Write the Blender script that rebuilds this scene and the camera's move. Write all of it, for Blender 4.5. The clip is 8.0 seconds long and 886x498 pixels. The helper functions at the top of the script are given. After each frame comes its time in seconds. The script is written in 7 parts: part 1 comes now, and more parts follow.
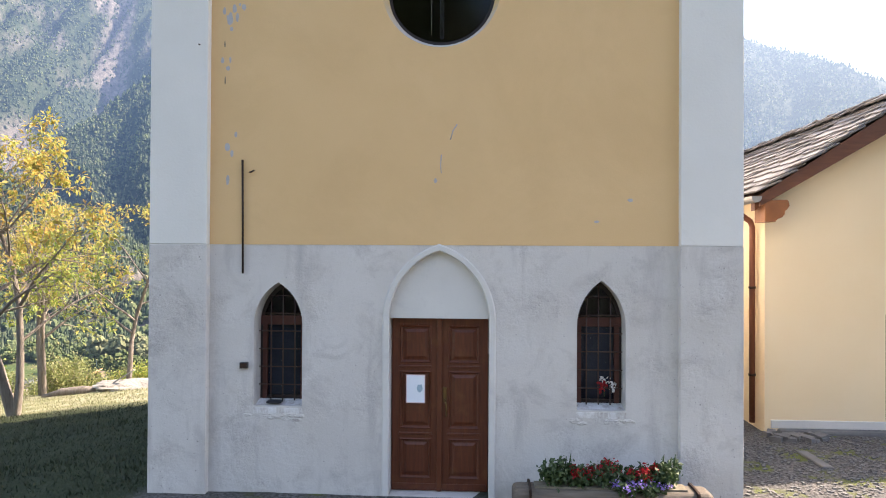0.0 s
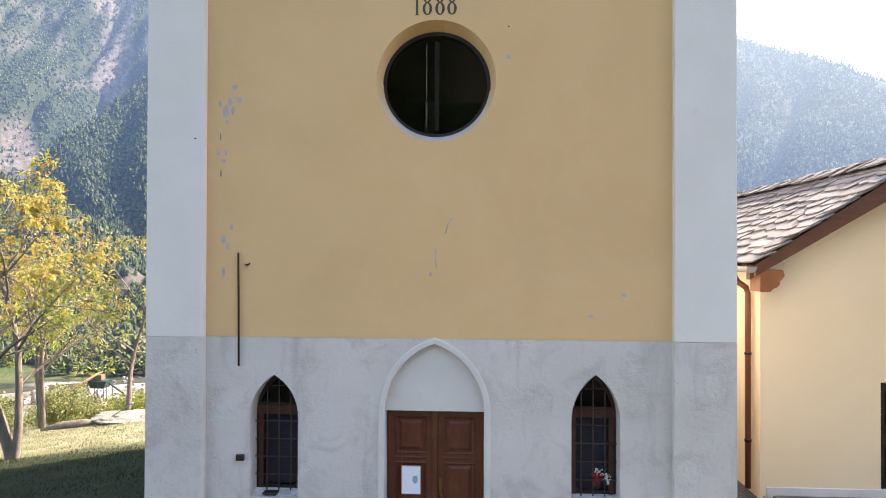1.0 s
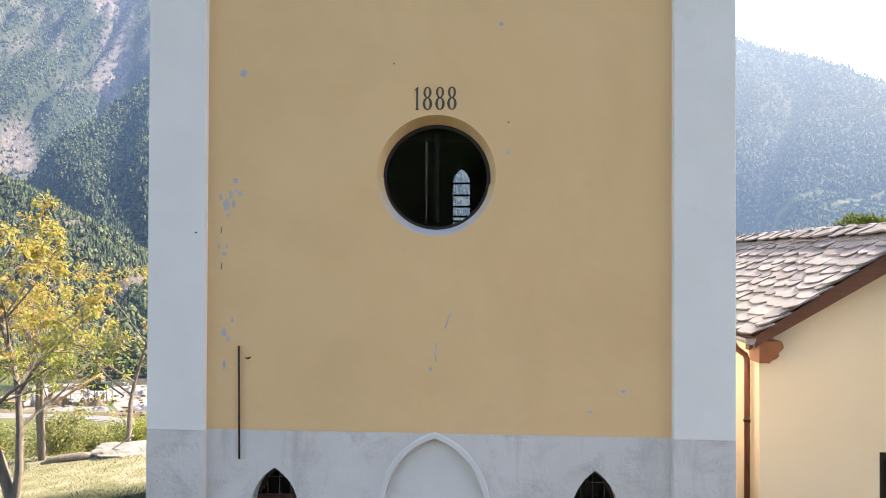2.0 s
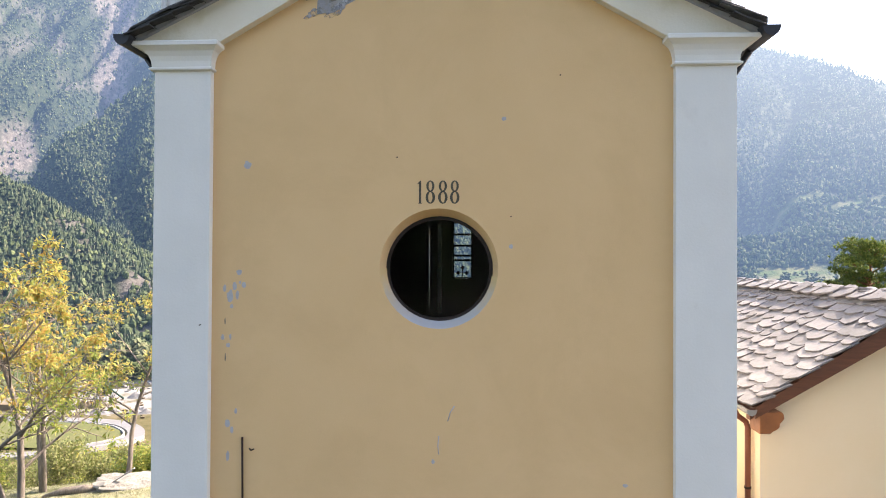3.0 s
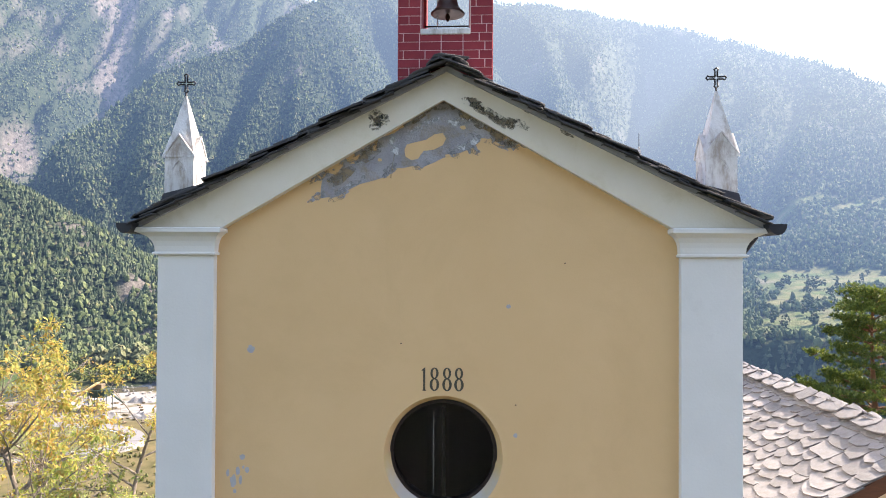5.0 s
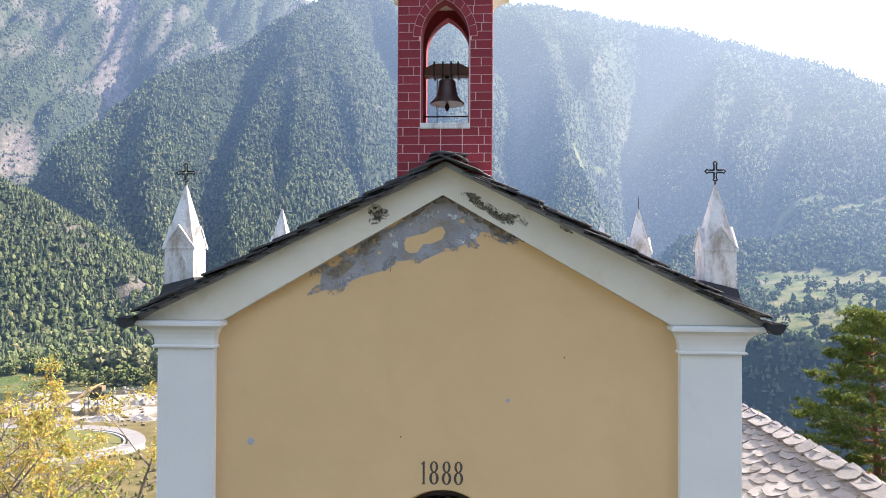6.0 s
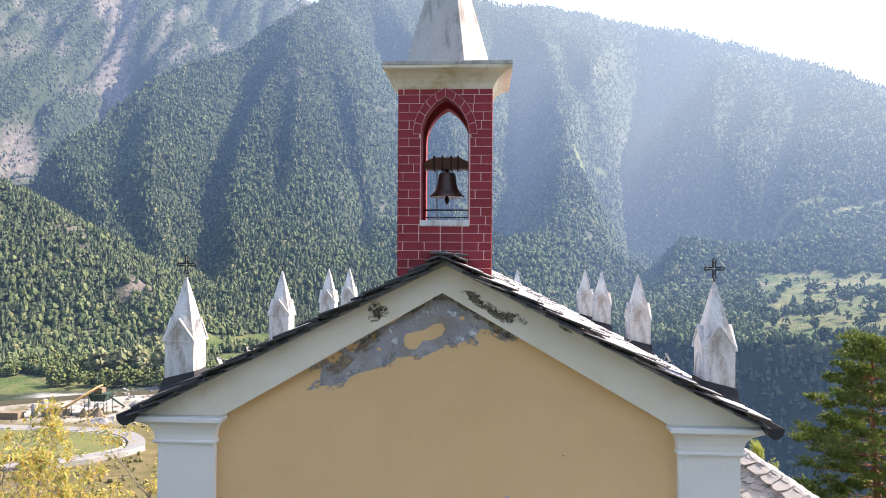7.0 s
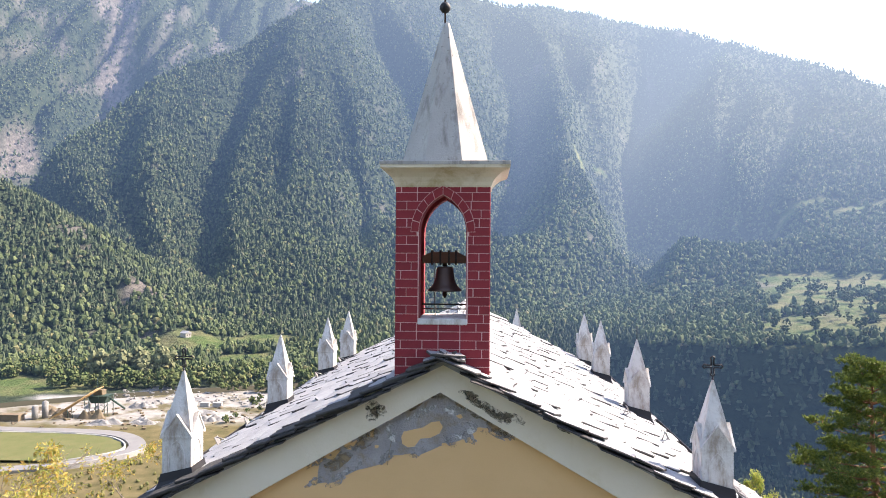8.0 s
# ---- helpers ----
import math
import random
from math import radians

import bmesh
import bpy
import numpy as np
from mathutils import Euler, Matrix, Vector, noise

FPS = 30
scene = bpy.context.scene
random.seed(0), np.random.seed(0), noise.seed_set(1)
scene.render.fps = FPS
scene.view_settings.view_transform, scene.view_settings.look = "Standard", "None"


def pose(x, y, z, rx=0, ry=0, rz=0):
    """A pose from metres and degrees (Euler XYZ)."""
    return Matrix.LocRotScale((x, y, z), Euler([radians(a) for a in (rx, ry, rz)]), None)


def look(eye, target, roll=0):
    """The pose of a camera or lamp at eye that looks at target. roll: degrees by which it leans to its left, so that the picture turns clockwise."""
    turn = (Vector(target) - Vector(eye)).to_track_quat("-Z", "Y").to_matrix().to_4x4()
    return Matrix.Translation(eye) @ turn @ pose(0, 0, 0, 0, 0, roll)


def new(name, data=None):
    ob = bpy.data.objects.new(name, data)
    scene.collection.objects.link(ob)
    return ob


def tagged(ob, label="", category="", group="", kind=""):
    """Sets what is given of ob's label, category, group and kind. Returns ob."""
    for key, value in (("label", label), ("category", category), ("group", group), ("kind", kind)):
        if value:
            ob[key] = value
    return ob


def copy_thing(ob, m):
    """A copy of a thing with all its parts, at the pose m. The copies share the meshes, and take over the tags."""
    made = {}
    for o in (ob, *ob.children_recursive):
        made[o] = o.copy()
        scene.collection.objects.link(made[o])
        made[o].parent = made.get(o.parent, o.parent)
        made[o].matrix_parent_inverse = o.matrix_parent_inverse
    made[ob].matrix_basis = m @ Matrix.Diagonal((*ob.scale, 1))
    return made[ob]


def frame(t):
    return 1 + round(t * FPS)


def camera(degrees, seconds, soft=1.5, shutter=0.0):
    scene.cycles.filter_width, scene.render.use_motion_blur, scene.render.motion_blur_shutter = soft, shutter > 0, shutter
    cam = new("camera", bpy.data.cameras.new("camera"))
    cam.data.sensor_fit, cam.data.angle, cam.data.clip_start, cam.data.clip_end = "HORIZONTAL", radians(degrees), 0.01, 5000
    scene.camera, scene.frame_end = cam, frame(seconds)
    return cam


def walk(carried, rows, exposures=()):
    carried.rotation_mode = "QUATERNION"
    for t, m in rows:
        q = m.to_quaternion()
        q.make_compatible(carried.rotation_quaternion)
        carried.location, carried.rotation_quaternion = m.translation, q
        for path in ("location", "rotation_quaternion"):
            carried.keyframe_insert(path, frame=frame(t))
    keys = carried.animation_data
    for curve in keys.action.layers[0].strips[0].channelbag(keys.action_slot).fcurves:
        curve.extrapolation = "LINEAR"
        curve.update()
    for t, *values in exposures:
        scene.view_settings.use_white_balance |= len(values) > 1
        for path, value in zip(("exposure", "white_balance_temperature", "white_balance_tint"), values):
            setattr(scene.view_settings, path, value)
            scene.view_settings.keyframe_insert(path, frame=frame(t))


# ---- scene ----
cam = camera(66.0, 8.0, soft=1.0)
PATH = [
    (0, (0.541, -8.326, 2.945), (0.422, -6.329, 2.964), 0.3),
    (0.5, (0.561, -8.342, 3.505), (0.442, -6.346, 3.525), 0.3),
    (1, (0.601, -8.369, 4.088), (0.482, -6.373, 4.108), 0.2),
    (1.5, (0.612, -8.383, 4.673), (0.493, -6.387, 4.693), 0.2),
    (3, (0.565, -8.468, 6.389), (0.446, -6.472, 6.414), 0.3),
    (3.5, (0.569, -8.479, 6.959), (0.449, -6.482, 6.984), 0.3),
    (4, (0.553, -8.487, 7.53), (0.432, -6.49, 7.557), 0.3),
    (4.5, (0.521, -8.462, 8.124), (0.401, -6.465, 8.151), 0.3),
    (5, (0.505, -8.463, 8.7), (0.385, -6.467, 8.728), 0.3),
    (6.5, (0.515, -8.512, 10.456), (0.393, -6.516, 10.485), 0.3),
    (7, (0.516, -8.53, 11.062), (0.394, -6.534, 11.092), 0.4),
    (7.5, (0.525, -8.534, 11.679), (0.402, -6.538, 11.709), 0.4),
    (8, (0.54, -8.532, 12.283), (0.417, -6.536, 12.313), 0.4),
]
walk(cam, [(t, look(eye, target, roll)) for t, eye, target, roll in PATH],
     exposures=((0, 2.03, 7550, 19), (4, 1.97, 7400, 18), (6.5, 1.87, 7250, 18), (8, 1.68, 7250, 18)))

# ---- world and sun ----
SUN_AZ, SUN_EL = radians(65.5), radians(42)
sun_dir = Vector((math.sin(SUN_AZ) * math.cos(SUN_EL), math.cos(SUN_AZ) * math.cos(SUN_EL), math.sin(SUN_EL)))
world = bpy.data.worlds.new("world")
scene.world = world
world.use_nodes = True
wn = world.node_tree
sky = wn.nodes.new("ShaderNodeTexSky")
sky.sky_type = "NISHITA"
sky.sun_disc = False
sky.sun_elevation, sky.sun_rotation = SUN_EL, SUN_AZ
sky.air_density, sky.dust_density, sky.ozone_density = 1.0, 1.0, 1.0
wn.nodes["Background"].inputs["Strength"].default_value = 0.15
wn.links.new(sky.outputs[0], wn.nodes["Background"].inputs["Color"])
sun = new("sun", bpy.data.lights.new("sun", "SUN"))
sun.data.energy, sun.data.angle, sun.data.color = 4.2, radians(0.5), (1.0, 0.93, 0.82)
sun.matrix_world = look(sun_dir * 100, (0, 0, 0))


# ---- materials ----
def nodes_of(name):
    m = bpy.data.materials.new(name)
    m.use_nodes = True
    return m, m.node_tree, m.node_tree.nodes["Principled BSDF"]


def noise_fac(nt, scale, lo, hi, detail=6.0, rough=0.6, space="Object", stretch=None, warp=0.0):
    """A noise mask, sharpened between lo and hi."""
    tc = nt.nodes.new("ShaderNodeTexCoord")
    src = tc.outputs[space]
    if stretch:
        mp = nt.nodes.new("ShaderNodeMapping")
        mp.inputs["Scale"].default_value = stretch
        nt.links.new(src, mp.inputs[0])
        src = mp.outputs[0]
    n = nt.nodes.new("ShaderNodeTexNoise")
    n.inputs["Scale"].default_value, n.inputs["Detail"].default_value = scale, detail
    n.inputs["Roughness"].default_value, n.inputs["Distortion"].default_value = rough, warp
    nt.links.new(src, n.inputs["Vector"])
    r = nt.nodes.new("ShaderNodeMapRange")
    r.inputs[1].default_value, r.inputs[2].default_value = lo, hi
    nt.links.new(n.outputs["Fac"], r.inputs[0])
    return r.outputs[0]


def mixed(nt, fac, a, b):
    """Colour a to b by fac; a and b are colours or sockets."""
    mx = nt.nodes.new("ShaderNodeMix")
    mx.data_type = "RGBA"
    if isinstance(fac, float):
        mx.inputs[0].default_value = fac
    else:
        nt.links.new(fac, mx.inputs[0])
    for sock, v in ((mx.inputs[6], a), (mx.inputs[7], b)):
        if isinstance(v, tuple):
            sock.default_value = (*v, 1.0)
        else:
            nt.links.new(v, sock)
    return mx.outputs[2]


def math_node(nt, op, a, b):
    n = nt.nodes.new("ShaderNodeMath")
    n.operation = op
    for i, v in enumerate((a, b)):
        if isinstance(v, (int, float)):
            n.inputs[i].default_value = v
        else:
            nt.links.new(v, n.inputs[i])
    return n.outputs[0]


def bump(nt, bsdf, height, strength, dist):
    b = nt.nodes.new("ShaderNodeBump")
    b.inputs["Strength"].default_value, b.inputs["Distance"].default_value = strength, dist
    nt.links.new(height, b.inputs["Height"])
    nt.links.new(b.outputs[0], bsdf.inputs["Normal"])


def surface(name, base, alt, scale=3.0, grain=40.0, rough=0.85, relief=0.3, depth=0.01, dirt=None, dirt_lo=0.55, dirt_hi=0.75,
            dirt_scale=1.2, metal=0.0, vary=0.0, island=False, stretch=None, space="Object", spec=0.4):
    """Two tones of broad noise, fine grain in the relief, and stains of a third colour."""
    m, nt, b = nodes_of(name)
    col = mixed(nt, noise_fac(nt, scale, 0.3, 0.7, space=space, stretch=stretch), base, alt)
    if dirt:
        col = mixed(nt, noise_fac(nt, dirt_scale, dirt_lo, dirt_hi, detail=9, rough=0.7, space=space, warp=0.4), col, dirt)
    if vary:
        if island:
            rnd = nt.nodes.new("ShaderNodeNewGeometry").outputs["Random Per Island"]
        else:
            rnd = nt.nodes.new("ShaderNodeObjectInfo").outputs["Random"]
        hsv = nt.nodes.new("ShaderNodeHueSaturation")
        v = math_node(nt, "MULTIPLY_ADD", rnd, 2 * vary)
        nt.nodes[-1].inputs[2].default_value = 1 - vary
        nt.links.new(v, hsv.inputs["Value"])
        nt.links.new(col, hsv.inputs["Color"])
        col = hsv.outputs[0]
    nt.links.new(col, b.inputs["Base Color"])
    b.inputs["Roughness"].default_value, b.inputs["Metallic"].default_value = rough, metal
    b.inputs["Specular IOR Level"].default_value = spec
    if relief:
        bump(nt, b, noise_fac(nt, grain, 0.2, 0.8, detail=8, space=space, stretch=stretch), relief, depth)
    return m


M_YELLOW = surface("yellow_plaster", (0.635, 0.412, 0.200), (0.675, 0.446, 0.226), 0.7, 60, 0.9, 0.25, 0.004, dirt=(0.58, 0.375, 0.181), dirt_lo=0.48, dirt_hi=0.85, dirt_scale=0.6)
M_WHITE = surface("lilac_white_paint", (0.63, 0.612, 0.562), (0.675, 0.655, 0.605), 1.2, 30, 0.85, 0.25, 0.006, dirt=(0.52, 0.495, 0.46), dirt_lo=0.6, dirt_hi=0.85, dirt_scale=0.9)
M_CREAM = surface("cream_cornice_paint", (0.62, 0.555, 0.43), (0.665, 0.61, 0.50), 1.5, 30, 0.85, 0.3, 0.006, dirt=(0.55, 0.48, 0.33), dirt_lo=0.55, dirt_hi=0.8, dirt_scale=2.2)
def weathered_render():
    """Old limewashed render: warm and cool greys, grimy blotches, specks, and rough patches among smooth ones."""
    m, nt, b = nodes_of("weathered_white_render")
    col = mixed(nt, noise_fac(nt, 0.7, 0.35, 0.65), (0.505, 0.473, 0.432), (0.575, 0.547, 0.510))
    col = mixed(nt, noise_fac(nt, 2.2, 0.50, 0.78, detail=10, rough=0.7, warp=0.6), col, (0.37, 0.342, 0.315))
    col = mixed(nt, noise_fac(nt, 1.3, 0.56, 0.72, detail=8, stretch=(2.5, 2.5, 0.45)), col, (0.42, 0.392, 0.365))
    col = mixed(nt, noise_fac(nt, 26.0, 0.66, 0.74, detail=4), col, (0.25, 0.23, 0.22))
    nt.links.new(col, b.inputs["Base Color"])
    b.inputs["Roughness"].default_value = 0.93
    b.inputs["Specular IOR Level"].default_value = 0.3
    patch = noise_fac(nt, 1.1, 0.48, 0.68, detail=5)
    lumps = noise_fac(nt, 17.0, 0.25, 0.75, detail=9)
    fine = noise_fac(nt, 60.0, 0.2, 0.8, detail=6)
    h = math_node(nt, "ADD", math_node(nt, "MULTIPLY", lumps, math_node(nt, "ADD", patch, 0.18)), math_node(nt, "MULTIPLY", fine, 0.12))
    bump(nt, b, h, 0.6, 0.022)
    return m


M_DADO = weathered_render()
M_TRIM = surface("smooth_white_trim", (0.53, 0.512, 0.475), (0.585, 0.565, 0.525), 1.5, 30, 0.9, 0.2, 0.005, dirt=(0.45, 0.43, 0.41), dirt_lo=0.55, dirt_hi=0.8, dirt_scale=2)
M_SIDE = surface("side_wall_plaster", (0.62, 0.60, 0.57), (0.68, 0.66, 0.62), 1.0, 25, 0.9, 0.3, 0.01)
# interior colour near black: dimness of the unlit nave put into the base
M_INNER = surface("dimmed_interior", (0.045, 0.038, 0.032), (0.06, 0.05, 0.042), 1.0, 25, 0.9, 0.1, 0.004)
M_CEMENT = surface("grey_cement_patch", (0.20, 0.20, 0.215), (0.36, 0.35, 0.355), 2.2, 40, 0.95, 0.6, 0.015, dirt=(0.24, 0.19, 0.125), dirt_lo=0.5, dirt_hi=0.68, dirt_scale=2.6)
def ragged(m, scale, lo, hi):
    """Lets the paint or render below show through in a mottled pattern."""
    nt = m.node_tree
    nt.links.new(noise_fac(nt, scale, lo, hi, detail=9, rough=0.7, warp=0.5), nt.nodes["Principled BSDF"].inputs["Alpha"])
    return m


M_BARE = surface("bare_plaster_spot", (0.42, 0.415, 0.42), (0.33, 0.325, 0.33), 6.0, 50, 0.95, 0.4, 0.006)
M_STAIN = surface("damp_stain", (0.10, 0.085, 0.06), (0.24, 0.21, 0.15), 14.0, 50, 0.95, 0.4, 0.006)
M_MOULD = ragged(surface("black_mould_stain", (0.08, 0.068, 0.048), (0.20, 0.17, 0.12), 16.0, 50, 0.95, 0.3, 0.004), 11.0, 0.42, 0.60)
M_SCUM = ragged(surface("thin_cement_scum", (0.25, 0.245, 0.25), (0.36, 0.35, 0.345), 5.0, 50, 0.95, 0.4, 0.006), 7.0, 0.42, 0.56)
M_RUST = ragged(surface("brown_damp", (0.17, 0.125, 0.075), (0.26, 0.20, 0.13), 6.0, 50, 0.95, 0.3, 0.004), 6.0, 0.42, 0.60)
M_LIME = ragged(surface("white_lime_bloom", (0.52, 0.52, 0.53), (0.60, 0.60, 0.60), 6.0, 50, 0.95, 0.3, 0.004), 9.0, 0.46, 0.62)
M_WOOD = surface("red_brown_door_wood", (0.075, 0.018, 0.008), (0.125, 0.033, 0.013), 5.0, 60, 0.42, 0.2, 0.003, stretch=(6, 6, 0.6), dirt=(0.15, 0.055, 0.02), dirt_lo=0.5, dirt_hi=0.8, dirt_scale=3)
M_DARKWOOD = surface("dark_window_wood", (0.012, 0.006, 0.005), (0.020, 0.010, 0.008), 5.0, 60, 0.5, 0.2, 0.003)
M_IRON = surface("rusty_iron", (0.032, 0.020, 0.016), (0.055, 0.03, 0.02), 8.0, 60, 0.6, 0.3, 0.002, metal=0.6)
M_BLACK = surface("dark_lead_sheet", (0.012, 0.012, 0.016), (0.022, 0.022, 0.026), 4.0, 30, 0.6, 0.2, 0.004)
M_SOOT = surface("black_painted_iron", (0.012, 0.012, 0.014), (0.02, 0.02, 0.022), 6.0, 40, 0.6, 0.2, 0.003)
M_GRILLE = surface("brown_grille_iron", (0.05, 0.028, 0.024), (0.08, 0.045, 0.036), 8.0, 60, 0.6, 0.3, 0.002)
M_BRASS = surface("worn_brass", (0.20, 0.12, 0.045), (0.13, 0.08, 0.035), 10, 50, 0.5, 0.2, 0.002, metal=0.8)
M_COPPER = surface("brown_copper_pipe", (0.17, 0.055, 0.03), (0.22, 0.08, 0.045), 3.0, 50, 0.45, 0.1, 0.002, metal=0.3)
M_BRICK = surface("red_painted_brick", (0.215, 0.019, 0.028), (0.27, 0.030, 0.038), 4.0, 45, 0.8, 0.35, 0.006, dirt=(0.19, 0.03, 0.03), dirt_lo=0.55, dirt_hi=0.8, dirt_scale=5, vary=0.12)
M_MORTAR = surface("pale_pink_mortar", (0.60, 0.38, 0.36), (0.66, 0.45, 0.42), 6.0, 60, 0.9, 0.3, 0.004)
def streaked_cement():
    """Grey cement with dark vertical runs and pale worn places."""
    m, nt, b = nodes_of("weathered_spire_cement")
    col = mixed(nt, noise_fac(nt, 1.4, 0.35, 0.65), (0.36, 0.345, 0.325), (0.46, 0.445, 0.42))
    col = mixed(nt, noise_fac(nt, 3.2, 0.50, 0.72, detail=8, rough=0.65, stretch=(2.2, 2.2, 0.28)), col, (0.19, 0.175, 0.16))
    col = mixed(nt, noise_fac(nt, 6.0, 0.62, 0.78, detail=9), col, (0.52, 0.50, 0.47))
    col = mixed(nt, noise_fac(nt, 22.0, 0.64, 0.74, detail=4), col, (0.17, 0.16, 0.15))
    nt.links.new(col, b.inputs["Base Color"])
    b.inputs["Roughness"].default_value = 0.92
    b.inputs["Specular IOR Level"].default_value = 0.3
    bump(nt, b, noise_fac(nt, 30.0, 0.2, 0.8, detail=8), 0.5, 0.010)
    return m


M_SPIRE = streaked_cement()
def stained_plaster():
    """White plaster of the pinnacles: warm and grey stains, dark runs and chips."""
    m, nt, b = nodes_of("pinnacle_plaster")
    col = mixed(nt, noise_fac(nt, 2.5, 0.35, 0.65), (0.57, 0.555, 0.53), (0.66, 0.645, 0.62))
    col = mixed(nt, noise_fac(nt, 4.0, 0.46, 0.64, detail=9, rough=0.7, stretch=(1.6, 1.6, 0.5), space="Object"), col, (0.34, 0.29, 0.245))
    col = mixed(nt, noise_fac(nt, 9.0, 0.60, 0.72, detail=9, rough=0.7), col, (0.24, 0.22, 0.205))
    nt.links.new(col, b.inputs["Base Color"])
    b.inputs["Roughness"].default_value = 0.92
    b.inputs["Specular IOR Level"].default_value = 0.3
    bump(nt, b, noise_fac(nt, 30.0, 0.2, 0.8, detail=8), 0.5, 0.010)
    return m


M_PINN = stained_plaster()
M_BRONZE = surface("dark_bell_bronze", (0.085, 0.052, 0.042), (0.13, 0.085, 0.07), 4.0, 40, 0.42, 0.15, 0.003, metal=0.35)
M_SLATE = surface("grey_stone_slab", (0.23, 0.235, 0.25), (0.32, 0.325, 0.335), 3.0, 18, 0.75, 0.5, 0.015, dirt=(0.17, 0.16, 0.15), dirt_lo=0.6, dirt_hi=0.8, dirt_scale=2.5, vary=0.15)
# near-black slab edges: their shade is put into the base colour
M_EDGE = surface("shade_dark_slab_edge", (0.035, 0.035, 0.038), (0.065, 0.062, 0.06), 6.0, 30, 0.9, 0.6, 0.01)
M_SLATE2 = surface("brownish_stone_slab", (0.195, 0.188, 0.185), (0.28, 0.272, 0.268), 3.0, 18, 0.8, 0.6, 0.02, dirt=(0.19, 0.17, 0.155), dirt_lo=0.5, dirt_hi=0.7, dirt_scale=2.5, vary=0.22)
M_TCORNICE = surface("stained_tower_cornice", (0.60, 0.53, 0.40), (0.66, 0.60, 0.48), 1.6, 30, 0.88, 0.35, 0.008, dirt=(0.36, 0.27, 0.12), dirt_lo=0.50, dirt_hi=0.72, dirt_scale=2.4)
# rims darker than the slab tops, shade on the sides put into colour
M_RIM = surface("darker_slab_rim", (0.10, 0.095, 0.092), (0.19, 0.18, 0.175), 8.0, 30, 0.9, 0.6, 0.01)
M_HOUSE = surface("cream_house_plaster", (0.74, 0.575, 0.355), (0.77, 0.615, 0.405), 0.6, 50, 0.9, 0.2, 0.004)
M_BEAM = surface("stained_roof_timber", (0.085, 0.030, 0.013), (0.13, 0.047, 0.021), 4.0, 60, 0.55, 0.3, 0.005, stretch=(1, 8, 8))
M_ORANGE = surface("orange_corbel_timber", (0.24, 0.09, 0.03), (0.17, 0.06, 0.02), 4.0, 60, 0.5, 0.3, 0.005)
M_CONC = surface("grey_concrete", (0.30, 0.29, 0.28), (0.38, 0.37, 0.35), 2.0, 25, 0.9, 0.5, 0.015, dirt=(0.2, 0.19, 0.17))
M_STEP = surface("dark_worn_stone", (0.10, 0.10, 0.10), (0.15, 0.145, 0.14), 3, 25, 0.9, 0.4, 0.01)
# for the added sheets that make the lancet panes look dark
M_BLUEBACK = surface("dark_blue_pane_backing", (0.035, 0.042, 0.065), (0.05, 0.058, 0.085), 3, 30, 0.9, 0.2, 0.01)
M_REDWOOD = surface("red_brown_window_wood", (0.06, 0.018, 0.012), (0.085, 0.027, 0.018), 5, 60, 0.6, 0.2, 0.003)
M_ZINC = surface("grey_zinc_gutter", (0.28, 0.27, 0.26), (0.34, 0.33, 0.31), 3, 30, 0.45, 0.1, 0.003, metal=0.6)


def glass_material(name, tint, rough):
    m, nt, b = nodes_of(name)
    b.inputs["Base Color"].default_value = (*tint, 1)
    b.inputs["Roughness"].default_value = rough
    b.inputs["Transmission Weight"].default_value = 1.0
    b.inputs["IOR"].default_value = 1.2
    bump(nt, b, noise_fac(nt, 3.0, 0.2, 0.8), 0.05, 0.01)
    return m


M_GLASS = glass_material("old_window_glass", (0.75, 0.78, 0.78), 0.02)


# ---- mesh helpers ----
def part(name, bm, material, parent=None, label=""):
    """Links a bmesh as one mesh object under a thing or part."""
    bm.normal_update()
    me = bpy.data.meshes.new(name)
    bm.to_mesh(me)
    bm.free()
    me.materials.append(material)
    ob = new(name, me)
    if parent is not None:
        ob.parent = parent
    if label:
        ob["label"] = label
    return ob


def thing(name, label, category, group="", kind="", at=(0, 0, 0)):
    e = new(name)
    e.empty_display_size = 0.2
    e.location = at
    return tagged(e, label, category, group, kind)


def raw(name, verts, faces, material, parent=None, smooth=False):
    me = bpy.data.meshes.new(name)
    me.from_pydata(verts, [], faces)
    me.materials.append(material)
    if smooth:
        me.shade_smooth()
    me.update()
    ob = new(name, me)
    if parent is not None:
        ob.parent = parent
    return ob


def add_box(bm, x0, x1, y0, y1, z0, z1, bevel=0.0, m=None):
    vs = [bm.verts.new(p) for p in ((x0, y0, z0), (x1, y0, z0), (x1, y1, z0), (x0, y1, z0), (x0, y0, z1), (x1, y0, z1), (x1, y1, z1), (x0, y1, z1))]
    fs = [bm.faces.new([vs[i] for i in q]) for q in ((3, 2, 1, 0), (4, 5, 6, 7), (0, 1, 5, 4), (1, 2, 6, 5), (2, 3, 7, 6), (3, 0, 4, 7))]
    if bevel:
        es = list({e for f in fs for e in f.edges})
        r = bmesh.ops.bevel(bm, geom=es, offset=bevel, segments=2, profile=0.5, affect="EDGES")
        vs = list({v for f in r["faces"] for v in f.verts} | {v for v in vs if v.is_valid})
    if m is not None:
        bmesh.ops.transform(bm, matrix=m, verts=vs)
    return vs


def box(x0, x1, y0, y1, z0, z1, bevel=0.0, m=None):
    bm = bmesh.new()
    add_box(bm, x0, x1, y0, y1, z0, z1, bevel, m)
    return bm


